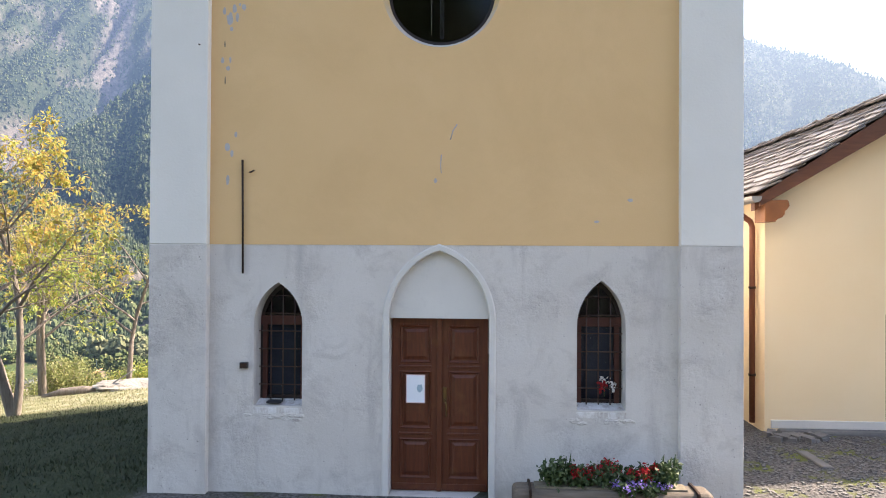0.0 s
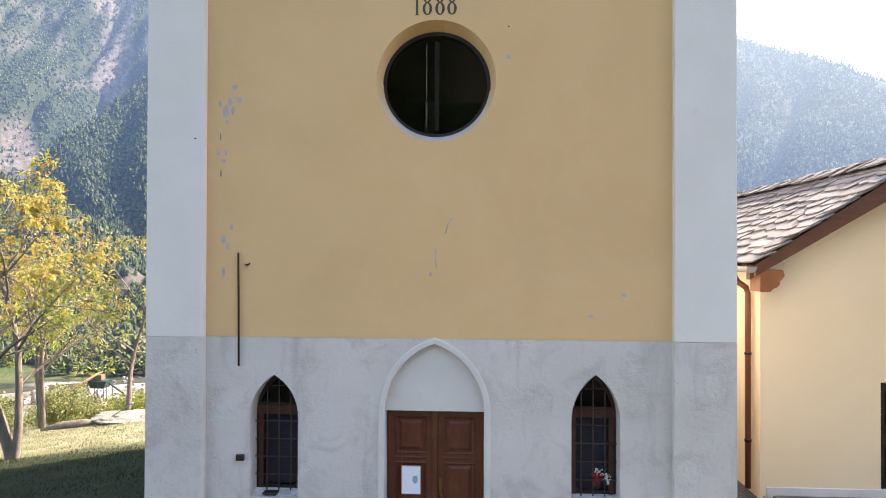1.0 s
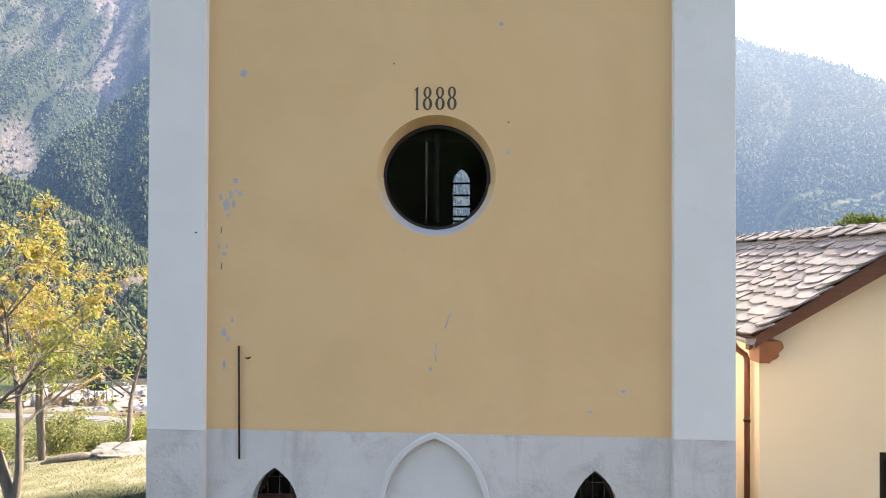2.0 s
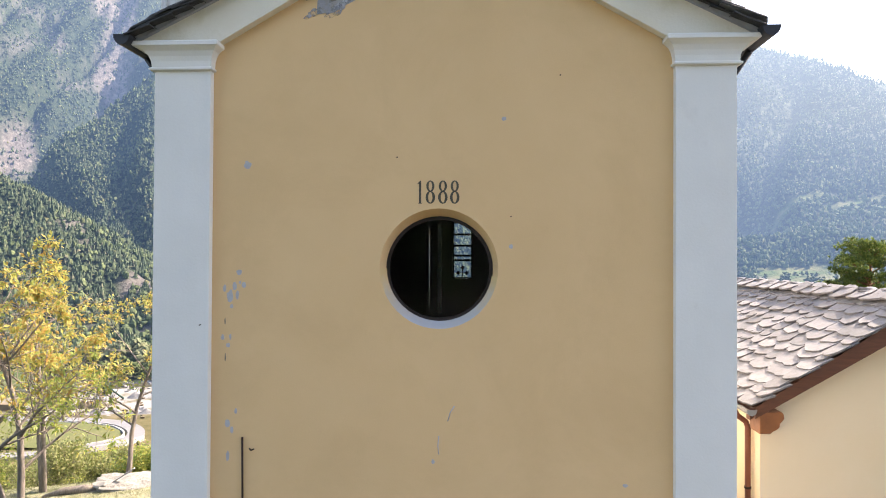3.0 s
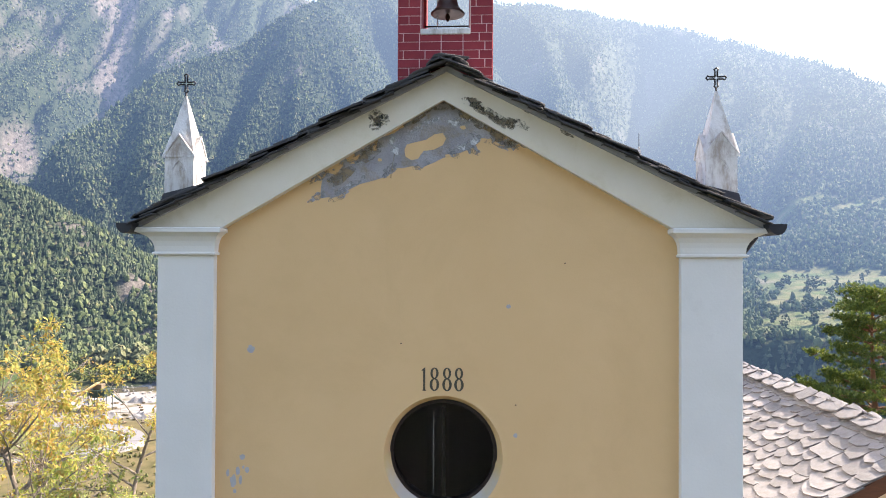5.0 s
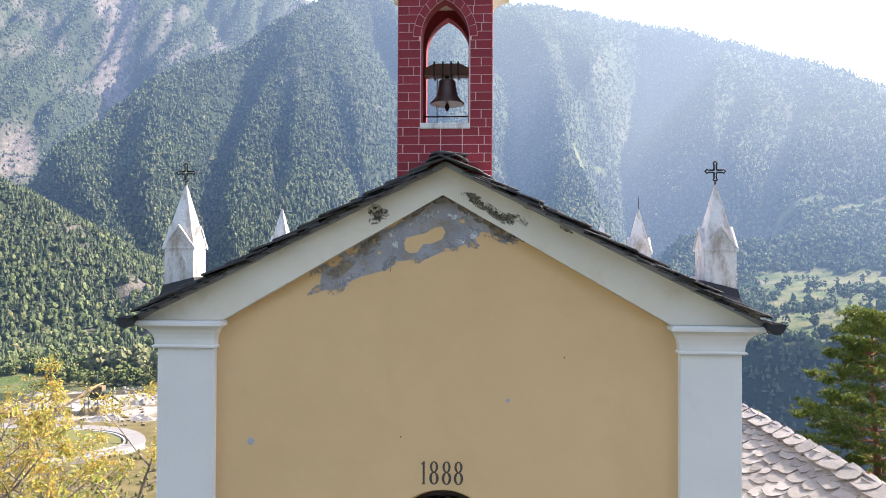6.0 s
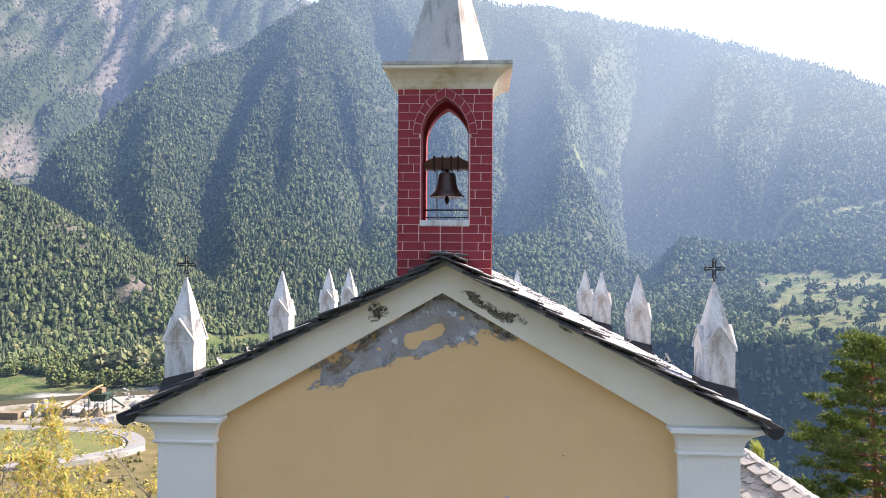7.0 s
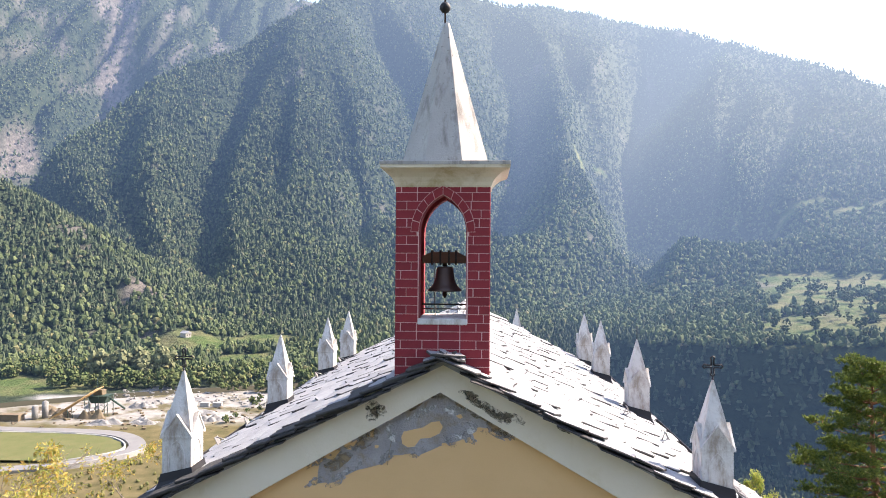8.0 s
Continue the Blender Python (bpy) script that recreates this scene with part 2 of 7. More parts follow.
def add_prism(bm, poly, y0, y1, bevel=0.0):
    """A polygon of (x, z) points, counterclockwise seen from -y, drawn out from y0 to y1."""
    a = [bm.verts.new((x, y0, z)) for x, z in poly]
    b = [bm.verts.new((x, y1, z)) for x, z in poly]
    n = len(poly)
    f = [bm.faces.new(a), bm.faces.new(b[::-1])]
    for i in range(n):
        f.append(bm.faces.new((a[i], b[i], b[(i + 1) % n], a[(i + 1) % n])))
    if bevel:
        bmesh.ops.bevel(bm, geom=[e for e in f[0].edges], offset=bevel, segments=2, profile=0.5, affect="EDGES")
    return a + b


def prism(poly, y0, y1, bevel=0.0):
    bm = bmesh.new()
    add_prism(bm, poly, y0, y1, bevel)
    bmesh.ops.recalc_face_normals(bm, faces=bm.faces)
    return bm


def add_tube(bm, pts, radii, n=8, cap=True):
    """A tube along points, with a radius at each."""
    rings = []
    up = Vector((0.13, 0.21, 1)).normalized()
    for i, p in enumerate(pts):
        p = Vector(p)
        d = (Vector(pts[min(i + 1, len(pts) - 1)]) - Vector(pts[max(i - 1, 0)])).normalized()
        u = d.cross(up)
        if u.length < 1e-3:
            u = d.cross(Vector((1, 0, 0)))
        u.normalize()
        w = d.cross(u)
        r = radii[i] if hasattr(radii, "__len__") else radii
        rings.append([bm.verts.new(p + (u * math.cos(k * math.tau / n) + w * math.sin(k * math.tau / n)) * r) for k in range(n)])
    for a, b in zip(rings, rings[1:]):
        for k in range(n):
            bm.faces.new((a[k], a[(k + 1) % n], b[(k + 1) % n], b[k])).smooth = True
    if cap:
        bm.faces.new(rings[0][::-1])
        bm.faces.new(rings[-1])
    return rings


def tube(pts, radii, n=8):
    bm = bmesh.new()
    add_tube(bm, pts, radii, n)
    return bm


def lathe(profile, n, at, phase=0.0, smooth=True):
    """A profile of (radius, z), turned about a vertical axis."""
    bm = bmesh.new()
    rings = [[bm.verts.new((at[0] + r * math.cos(phase + k * math.tau / n), at[1] + r * math.sin(phase + k * math.tau / n), at[2] + z)) for k in range(n)] for r, z in profile]
    for a, b in zip(rings, rings[1:]):
        for k in range(n):
            bm.faces.new((a[k], a[(k + 1) % n], b[(k + 1) % n], b[k])).smooth = smooth
    bm.faces.new(rings[0][::-1])
    bm.faces.new(rings[-1])
    return bm


def lancet(xc, half, base, spring, apex, n=9):
    """The outline of a pointed arch opening, counterclockwise from the lower left."""
    rise = apex - spring
    r = (rise * rise + half * half) / (2 * half)
    a_end = math.atan2(rise, r - half)
    right = [(xc + half - r + r * math.cos(a_end * i / n), spring + r * math.sin(a_end * i / n)) for i in range(n + 1)]
    left = [(2 * xc - x, z) for x, z in right[:-1]][::-1]
    return [(xc - half, base), (xc + half, base)] + right + left


def ring(xc, zc, rx, rz, n=48):
    return [(xc + rx * math.cos(k * math.tau / n), zc + rz * math.sin(k * math.tau / n)) for k in range(n)]


def wall_with_holes(outline, holes, y0, y1):
    """A wall between the planes y0 and y1; each hole is a pair of loops, at the front and at the back."""
    bm = bmesh.new()
    for y, pick in ((y0, 0), (y1, 1)):
        es = []
        for loop in [outline] + [h[pick] for h in holes]:
            vs = [bm.verts.new((x, y, z)) for x, z in loop]
            es += [bm.edges.new((vs[i], vs[(i + 1) % len(vs)])) for i in range(len(vs))]
        bmesh.ops.triangle_fill(bm, edges=es, use_beauty=True)
    for f, b in [(outline, outline)] + list(holes):
        a = [bm.verts.new((x, y0, z)) for x, z in f]
        c = [bm.verts.new((x, y1, z)) for x, z in b]
        for i in range(len(a)):
            j = (i + 1) % len(a)
            bm.faces.new((a[i], c[i], c[j], a[j]))
    bmesh.ops.remove_doubles(bm, verts=bm.verts, dist=1e-4)
    bmesh.ops.recalc_face_normals(bm, faces=bm.faces)
    return bm


def band(inner, outer, y0, y1):
    """A moulding between two open lines of (x, z) points."""
    bm = bmesh.new()
    rows = [[bm.verts.new((x, y, z)) for x, z in line] for line, y in ((inner, y1), (inner, y0 + 0.012), ([(a[0] * 0.85 + b[0] * 0.15, a[1] * 0.85 + b[1] * 0.15) for a, b in zip(inner, outer)], y0),
            ([(a[0] * 0.2 + b[0] * 0.8, a[1] * 0.2 + b[1] * 0.8) for a, b in zip(inner, outer)], y0), (outer, y0 + 0.015), (outer, y1))]
    for a, b in zip(rows, rows[1:]):
        for i in range(len(a) - 1):
            bm.faces.new((a[i], a[i + 1], b[i + 1], b[i]))
    bmesh.ops.recalc_face_normals(bm, faces=bm.faces)
    return bm


# ---- chapel: walls ----
chapel = thing("chapel", "small yellow and white plastered mountain chapel with a stone slab roof", "chapel")
DADO_Z, EAVE_Z = 3.07, 9.03
win_l = lancet(-1.998, 0.305, 1.07, 2.08, 2.60)
win_r = lancet(1.962, 0.292, 1.085, 2.10, 2.65)
door_arch = lancet(0.0, 0.61, 0.0, 2.16, 3.0, 14)
lower = [(-3.2, -0.6), (3.2, -0.6), (3.2, DADO_Z), (-3.2, DADO_Z)]
part("lower_wall", wall_with_holes(lower, [(win_l, win_l), (win_r, win_r), (door_arch, door_arch)], 0.0, 0.5), M_DADO, chapel, "weathered greyish white render")
oc_f, oc_b = ring(0.008, 6.25, 0.74, 0.75), ring(0.003, 6.245, 0.672, 0.662)
oc_in = ring(0.003, 6.245, 0.672, 0.662)
upper = [(-3.2, DADO_Z), (3.2, DADO_Z), (3.2, 9.0), (0.0, 10.75), (-3.2, 9.0)]
part("upper_wall", wall_with_holes(upper, [(oc_f, oc_b)], -0.004, 0.24), M_YELLOW, chapel, "ochre yellow plaster with flaked spots")
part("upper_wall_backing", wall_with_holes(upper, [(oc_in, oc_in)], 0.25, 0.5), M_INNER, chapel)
for s in (-1, 1):
    x0, x1 = sorted((s * 2.868, s * 3.60))
    part("pilaster_base", box(x0, x1, -0.10, 0.4, -0.6, DADO_Z, 0.008), M_DADO, chapel, "stained grey white render")
    part("pilaster", box(x0 + 0.003, x1 - 0.003, -0.103, 0.4, DADO_Z + 0.001, 8.73, 0.008), M_WHITE, chapel, "pale lilac white paint")
    # capital: astragal and a hollow flare on three sides
    prof = [(0.012, 8.725), (0.03, 8.735), (0.03, 8.755), (0.012, 8.77), (0.016, 8.84), (0.03, 8.90), (0.06, 8.96), (0.105, 9.0), (0.13, 9.015), (0.13, 9.06), (0.115, 9.075)]
    bm = bmesh.new()
    loops = []
    for o, z in prof:
        loops.append([bm.verts.new(p) for p in ((x0 - o * (1.75 if s < 0 else 1), 0.3, z), (x0 - o * (1.75 if s < 0 else 1), -0.12 - o, z), (x1 + o * (1.75 if s > 0 else 1), -0.12 - o, z), (x1 + o * (1.75 if s > 0 else 1), 0.3, z))])
    for a, b in zip(loops, loops[1:]):
        for k in range(4):
            bm.faces.new((a[k], a[(k + 1) % 4], b[(k + 1) % 4], b[k]))
    bm.faces.new(loops[-1])
    bm.faces.new(loops[0][::-1])
    bmesh.ops.recalc_face_normals(bm, faces=bm.faces)
    part("capital", bm, M_WHITE, chapel, "flared pale plaster capital")
    # side and apse walls
    xs = sorted((s * 3.5, s * 3.05))
    part("side_wall", box(xs[0], xs[1], 0.4, 10.6, -3.0, 9.0), M_SIDE, chapel)
    bm = bmesh.new()
    a, b, o = Vector((s * 3.5, 10.6)), Vector((s * 1.5, 12.4)), Vector((s * 0.26, 0.30))
    vs = [bm.verts.new((p.x, p.y, z)) for z in (-3.0, 9.0) for p in (a, b, b - o * 1.2, a - o * 1.6)]
    for q in ((0, 1, 5, 4), (1, 2, 6, 5), (2, 3, 7, 6), (3, 0, 4, 7), (4, 5, 6, 7)):
        bm.faces.new([vs[i] for i in q])
    bmesh.ops.recalc_face_normals(bm, faces=bm.faces)
    part("apse_wall", bm, M_SIDE, chapel)
rake = [(-3.80, 9.075), (-2.75, 9.075), (0.0, 10.66), (2.75, 9.075), (3.80, 9.075), (3.80, 9.20), (0.0, 11.06), (-3.80, 9.20)]
part("raking_cornice", prism(rake, -0.135, 0.3, 0.012), M_CREAM, chapel, "cream gable cornice with damp stains")
apse_win = lancet(-0.07, 0.29, 5.76, 7.45, 7.95)
part("apse_end_wall", wall_with_holes([(-1.55, -3.0), (1.55, -3.0), (1.55, 9.0), (-1.55, 9.0)], [(apse_win, apse_win)], 12.05, 12.42), M_SIDE, chapel)
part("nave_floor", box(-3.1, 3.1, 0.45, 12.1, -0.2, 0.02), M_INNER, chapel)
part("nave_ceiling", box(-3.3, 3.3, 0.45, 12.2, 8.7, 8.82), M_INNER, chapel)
# barred window of the apse, seen through the round window
apw = part("apse_window", wall_with_holes(lancet(-0.07, 0.29, 5.76, 7.45, 7.95), [(lancet(-0.07, 0.25, 5.80, 7.46, 7.88),) * 2], 12.15, 12.2), M_DARKWOOD, chapel)
for z in (6.28, 6.42, 6.72, 7.06, 7.42):
    part("bar", box(-0.36, 0.22, 12.16, 12.19, z, z + 0.06), M_IRON, apw)
bm = bmesh.new()
for dx, dz in ((0, 0.16), (-0.13, 0.0), (0.13, 0.0)):
    add_box(bm, -0.05, 0.05, -0.012, 0.012, -0.05, 0.05, 0, pose(-0.07 + dx, 12.13, 5.93 + dz, 0, 45, 0))
add_box(bm, -0.085, -0.055, 12.12, 12.14, 5.78, 6.1)
add_box(bm, -0.2, 0.06, 12.12, 12.14, 5.915, 5.945)
part("cross_ornament", bm, M_IRON, apw)

# door surround and tympanum
inner = lancet(0.0, 0.61, 0.0, 2.16, 3.0, 14)[1:]
outer = lancet(0.0, 0.695, 0.0, 2.15, 3.085, 14)[1:]
part("door_surround", band(inner + [(-0.61, 0.0)], outer + [(-0.695, 0.0)], -0.022, 0.01), M_TRIM, chapel, "smooth white plaster arch moulding")
part("tympanum", prism(lancet(0.0, 0.612, 2.17, 2.171, 3.002, 14), 0.06, 0.45), M_TRIM, chapel)
part("threshold", box(-0.66, 0.66, -0.10, 0.45, -0.15, -0.005, 0.012), M_STEP, chapel, "worn dark stone threshold")


def fielded(x0, x1, z0, z1, y):
    """A sunk door panel: a moulded frame round it and a raised field with sloping edges."""
    bm = bmesh.new()
    loops = []
    for d, yy in ((0.0, y - 0.006), (0.012, y - 0.016), (0.028, y - 0.004), (0.034, y + 0.012), (0.05, y + 0.012), (0.085, y - 0.004), (0.09, y - 0.004)):
        loops.append([bm.verts.new((xx, yy, zz)) for xx, zz in ((x0 + d, z0 + d), (x1 - d, z0 + d), (x1 - d, z1 - d), (x0 + d, z1 - d))])
    for a, b in zip(loops, loops[1:]):
        for k in range(4):
            bm.faces.new((a[k], a[(k + 1) % 4], b[(k + 1) % 4], b[k]))
    bm.faces.new(loops[-1])
    bmesh.ops.recalc_face_normals(bm, faces=bm.faces)
    return bm


for s in (-1, 1):
    x0, x1 = sorted((s * 0.005, s * 0.60))
    holes = []
    for a, b in ((0.16, 0.66), (0.78, 1.50), (1.60, 2.07)):
        loop = [(x0 + 0.10, a), (x1 - 0.10, a), (x1 - 0.10, b), (x0 + 0.10, b)]
        holes.append((loop, loop))
    leaf = part("door_leaf", wall_with_holes([(x0, 0.01), (x1, 0.01), (x1, 2.165), (x0, 2.165)], holes, 0.20, 0.245), M_WOOD, chapel, "reddish brown panelled wooden door leaf")
    for (lp, _) in holes:
        part("panel", fielded(lp[0][0], lp[1][0], lp[0][1], lp[2][1], 0.205), M_WOOD, leaf)
    part("kick_rail", box(x0 + 0.02, x1 - 0.02, 0.185, 0.203, 0.03, 0.10, 0.008), M_WOOD, leaf)
    for z in (0.70, 1.535):
        part("rail_moulding", box(x0 + 0.09, x1 - 0.09, 0.188, 0.203, z, z + 0.035, 0.01), M_WOOD, leaf)
part("astragal", box(-0.035, 0.03, 0.165, 0.2, 0.01, 2.16, 0.008), M_WOOD, chapel)
bm = box(0.045, 0.088, 0.183, 0.2, 1.12, 1.30, 0.004)
add_tube(bm, [(0.066, 0.19, 1.15), (0.066, 0.14, 1.15), (0.085, 0.125, 1.11), (0.09, 0.125, 1.02), (0.087, 0.14, 0.95)], 0.011, 8)
part("door_handle", bm, M_BRASS, chapel, "worn brass handle and lock plate")


def lancet_window(xc, half, base, spring, apex):
    fr = part("lancet_window", wall_with_holes(lancet(xc, half + 0.01, base - 0.01, spring, apex + 0.01), [(lancet(xc, half - 0.045, base + 0.05, spring, apex - 0.075),) * 2], 0.27, 0.33), M_DARKWOOD, chapel, "dark narrow pointed window behind an iron grille")
    part("pane", prism(lancet(xc, half - 0.04, base + 0.04, spring, apex - 0.07), 0.300, 0.306), M_GLASS, fr)
    part("transom", box(xc - half, xc + half, 0.265, 0.335, spring - 0.03, spring + 0.09, 0.005), M_REDWOOD, fr)
    for k in (-0.5, 0.0, 0.5):
        top = apex - 0.05 - abs(k) * 0.32
        part("bar", tube([(xc + k * half, 0.22, base - 0.03), (xc + k * half, 0.22, top)], 0.009, 6), M_GRILLE, fr)
    for i in range(6):
        z = base + 0.2 + i * 0.225
        hw = half if z < spring else half * max(0.2, 1 - (z - spring) / (apex - spring) * 0.75)
        part("bar", tube([(xc - hw, 0.212, z), (xc + hw, 0.212, z)], 0.008, 6), M_GRILLE, fr)
    bm = bmesh.new()
    vs = [bm.verts.new(q) for q in ((xc - half - 0.004, -0.006, base - 0.05), (xc + half + 0.004, -0.006, base - 0.05), (xc + half + 0.004, 0.27, base + 0.01), (xc - half - 0.004, 0.27, base + 0.01),
                                    (xc - half - 0.004, -0.006, base - 0.12), (xc + half + 0.004, -0.006, base - 0.12), (xc + half + 0.004, 0.27, base - 0.12), (xc - half - 0.004, 0.27, base - 0.12))]
    for q in ((0, 1, 2, 3), (4, 5, 1, 0), (5, 6, 2, 1), (6, 7, 3, 2), (7, 4, 0, 3)):
        bm.faces.new([vs[i] for i in q])
    bmesh.ops.recalc_face_normals(bm, faces=bm.faces)
    part("sill", bm, M_PINN, fr, "sloping limewashed sill")
    for side in (-1, 1):
        part("stile", box(xc + side * (half - 0.06) - 0.03, xc + side * (half - 0.06) + 0.03, 0.262, 0.30, base, spring, 0.004), M_REDWOOD, fr)
    # added dark sheet behind the pane, standing in for the dim interior
    part("pane_backing", box(xc - half + 0.02, xc + half - 0.02, 0.36, 0.372, base, spring + 0.02), M_BLUEBACK, fr)
    rr = random.Random(int(xc * 100))
    for k in range(16):
        x, z, q = xc + rr.uniform(-half - 0.08, half + 0.08), base - 0.13 - abs(rr.gauss(0, 0.035)), rr.uniform(0.02, 0.05)
        lump = bmesh.new()
        bmesh.ops.create_icosphere(lump, subdivisions=2, radius=1)
        for v in lump.verts:
            v.co = Vector((x + v.co.x * q * 1.6, v.co.y * 0.012, z + v.co.z * q * 0.6)) + noise.noise_vector(v.co * 3 + Vector((k, 0, 0))) * 0.012
        part("crumbled_render", lump, M_DADO, fr)


lancet_window(-1.998, 0.305, 1.10, 2.08, 2.60)
lancet_window(1.962, 0.292, 1.115, 2.10, 2.65)

# round window
rw = part("round_window", wall_with_holes(ring(0.003, 6.245, 0.68, 0.67), [(ring(0.003, 6.245, 0.636, 0.626),) * 2], 0.200, 0.27), M_DARKWOOD, chapel, "round window with a dark brown wooden frame")
part("pane", prism(ring(0.003, 6.245, 0.645, 0.635), 0.245, 0.251), M_GLASS, rw)
part("mullion", box(-0.025, 0.03, 0.253, 0.275, 5.68, 6.81, 0.004), M_DARKWOOD, rw)
part("cord", tube([(-0.125, 0.222, 5.72), (-0.125, 0.222, 6.76)], 0.002, 6), M_TRIM, rw, "thin pale hanging cord")
skim = bmesh.new()
arcs = [[skim.verts.new((px, yy, pz)) for px, pz in ring(xc, zc, ra, rb)[24:49]] for xc, zc, ra, rb, yy in ((0.008, 6.25, 0.739, 0.749, 0.001), (0.008, 6.25, 0.734, 0.744, 0.003), (0.003, 6.245, 0.667, 0.657, 0.213), (0.003, 6.245, 0.672, 0.662, 0.2145))]
for a, b in zip(arcs, arcs[1:]):
    for k in range(len(a) - 1):
        skim.faces.new((a[k], a[k + 1], b[k + 1], b[k]))
bmesh.ops.recalc_face_normals(skim, faces=skim.faces)
# pale at the bottom of the reveal, fading to yellow higher up
m, nt, b = nodes_of("pale_to_yellow_reveal")
sep = nt.nodes.new("ShaderNodeSeparateXYZ")
nt.links.new(nt.nodes.new("ShaderNodeTexCoord").outputs["Object"], sep.inputs[0])
edge = math_node(nt, "ADD", sep.outputs[2], math_node(nt, "MULTIPLY", noise_fac(nt, 4.0, 0.3, 0.7), 0.25))
fade = nt.nodes.new("ShaderNodeMapRange")
fade.inputs[1].default_value, fade.inputs[2].default_value = 5.72, 6.25
nt.links.new(edge, fade.inputs[0])
nt.links.new(mixed(nt, fade.outputs[0], (0.45, 0.425, 0.395), (0.62, 0.43, 0.20)), b.inputs["Base Color"])
b.inputs["Roughness"].default_value = 0.9
part("reveal_skim", skim, m, rw, "pale lower window reveal fading to yellow above")

# year numerals
M_NUM = surface("faded_black_paint", (0.055, 0.045, 0.032), (0.10, 0.085, 0.06), 12, 50, 0.85, 0.2, 0.002)
def stroke_ring(bm, xc, zc, rx, rz, thick, thin):
    """A painted loop, heavy at the sides and fine above and below."""
    n = 28
    rows = []
    for y in (-0.0085, -0.002):
        for f in (1, 0):
            rows.append([bm.verts.new((xc + (rx - f * thick) * math.cos(k * math.tau / n), y, zc + (rz - f * thin) * math.sin(k * math.tau / n))) for k in range(n)])
    for a, b in ((rows[0], rows[1]), (rows[1], rows[3]), (rows[2], rows[0])):
        for k in range(n):
            bm.faces.new((a[k], a[(k + 1) % n], b[(k + 1) % n], b[k]))


for x in (-0.101, 0.055, 0.203):
    bm = bmesh.new()
    stroke_ring(bm, x, 7.278, 0.051, 0.070, 0.029, 0.014)
    stroke_ring(bm, x, 7.138, 0.059, 0.080, 0.033, 0.015)
    bmesh.ops.recalc_face_normals(bm, faces=bm.faces)
    part("numeral", bm, M_NUM, chapel, "painted dark numeral of the year 1888")
part("numeral", prism([(-0.252, 7.06), (-0.206, 7.06), (-0.206, 7.068), (-0.216, 7.072), (-0.216, 7.346), (-0.228, 7.346), (-0.262, 7.312), (-0.262, 7.302), (-0.242, 7.310), (-0.242, 7.072), (-0.252, 7.068)], -0.0085, -0.002), M_NUM, chapel, "painted dark numeral of the year 1888")

# ---- roof ----
RIDGE_X, RIDGE_Z, EAVE_X, EAVE_TOP = 0.04, 11.10, 3.82, 9.18
for s in (-1, 1):
    bm = bmesh.new()
    poly = [(RIDGE_X, RIDGE_Z - 0.05), (RIDGE_X + s * (EAVE_X - s * RIDGE_X), EAVE_TOP - 0.05), (RIDGE_X + s * (EAVE_X - s * RIDGE_X), EAVE_TOP - 0.11), (RIDGE_X, RIDGE_Z - 0.11)]
    add_prism(bm, poly if s < 0 else poly[::-1], -0.2, 10.6)
    bmesh.ops.recalc_face_normals(bm, faces=bm.faces)
    part("roof_deck", bm, M_SLATE, chapel)
bm = bmesh.new()
top = bm.verts.new((RIDGE_X, 10.55, RIDGE_Z - 0.06))
pts = [bm.verts.new(p) for p in ((3.82, 10.55, 9.13), (3.75, 10.8, 9.13), (1.65, 12.7, 9.13), (-1.65, 12.7, 9.13), (-3.75, 10.8, 9.13), (-3.82, 10.55, 9.13))]
for a, b in zip(pts, pts[1:]):
    bm.faces.new((top, a, b))
bm.faces.new(pts[::-1])
bmesh.ops.recalc_face_normals(bm, faces=bm.faces)
part("apse_roof", bm, M_SLATE, chapel)
for s in (-1, 1):
    bm = bmesh.new()
    n = 8
    loops = []
    for y in (-0.36, 10.5):
        outer_l = [(s * 3.90 + s * 0.105 * -math.cos(math.pi * k / n), y, 9.12 - 0.13 * math.sin(math.pi * k / n)) for k in range(n + 1)]
        inner_l = [(s * 3.90 + s * 0.095 * -math.cos(math.pi * k / n), y, 9.12 - 0.12 * math.sin(math.pi * k / n)) for k in range(n + 1)][::-1]
        loops.append([bm.verts.new(p) for p in outer_l + inner_l])
    c = len(loops[0])
    for k in range(c):
        bm.faces.new((loops[0][k], loops[0][(k + 1) % c], loops[1][(k + 1) % c], loops[1][k]))
    for y, lp in zip((-0.36, 10.5), loops):
        bm.faces.new(lp[:n + 1])
    bmesh.ops.recalc_face_normals(bm, faces=bm.faces)
    part("gutter", bm, M_BLACK, chapel, "dark metal gutter")
    part("downpipe", tube([(s * 3.88, 0.25, 9.0), (s * 3.66, 0.45, 8.62), (s * 3.58, 0.45, 8.4), (s * 3.58, 0.45, 0.2)], 0.045, 8), M_BLACK, chapel)

# ---- bell tower ----
TX0, TX1, TY0, TY1, TZ1 = -0.575, 0.605, -0.08, 0.77, 13.22
TC = 0.016
tower_hole = lancet(TC, 0.298, 11.54, 12.62, 13.085, 10)
tower = part("bell_tower", wall_with_holes([(TX0 + 0.012, 10.72), (TX1 - 0.012, 10.72), (TX1 - 0.012, TZ1), (TX0 + 0.012, TZ1)], [(tower_hole, tower_hole)], TY0 + 0.004, TY0 + 0.20), M_MORTAR, chapel, "red painted brick bell tower with pale joints")
part("rear_wall", wall_with_holes([(TX0 + 0.012, 10.72), (TX1 - 0.012, 10.72), (TX1 - 0.012, TZ1), (TX0 + 0.012, TZ1)], [(tower_hole, tower_hole)], TY1 - 0.20, TY1 - 0.012), M_BRICK, tower)
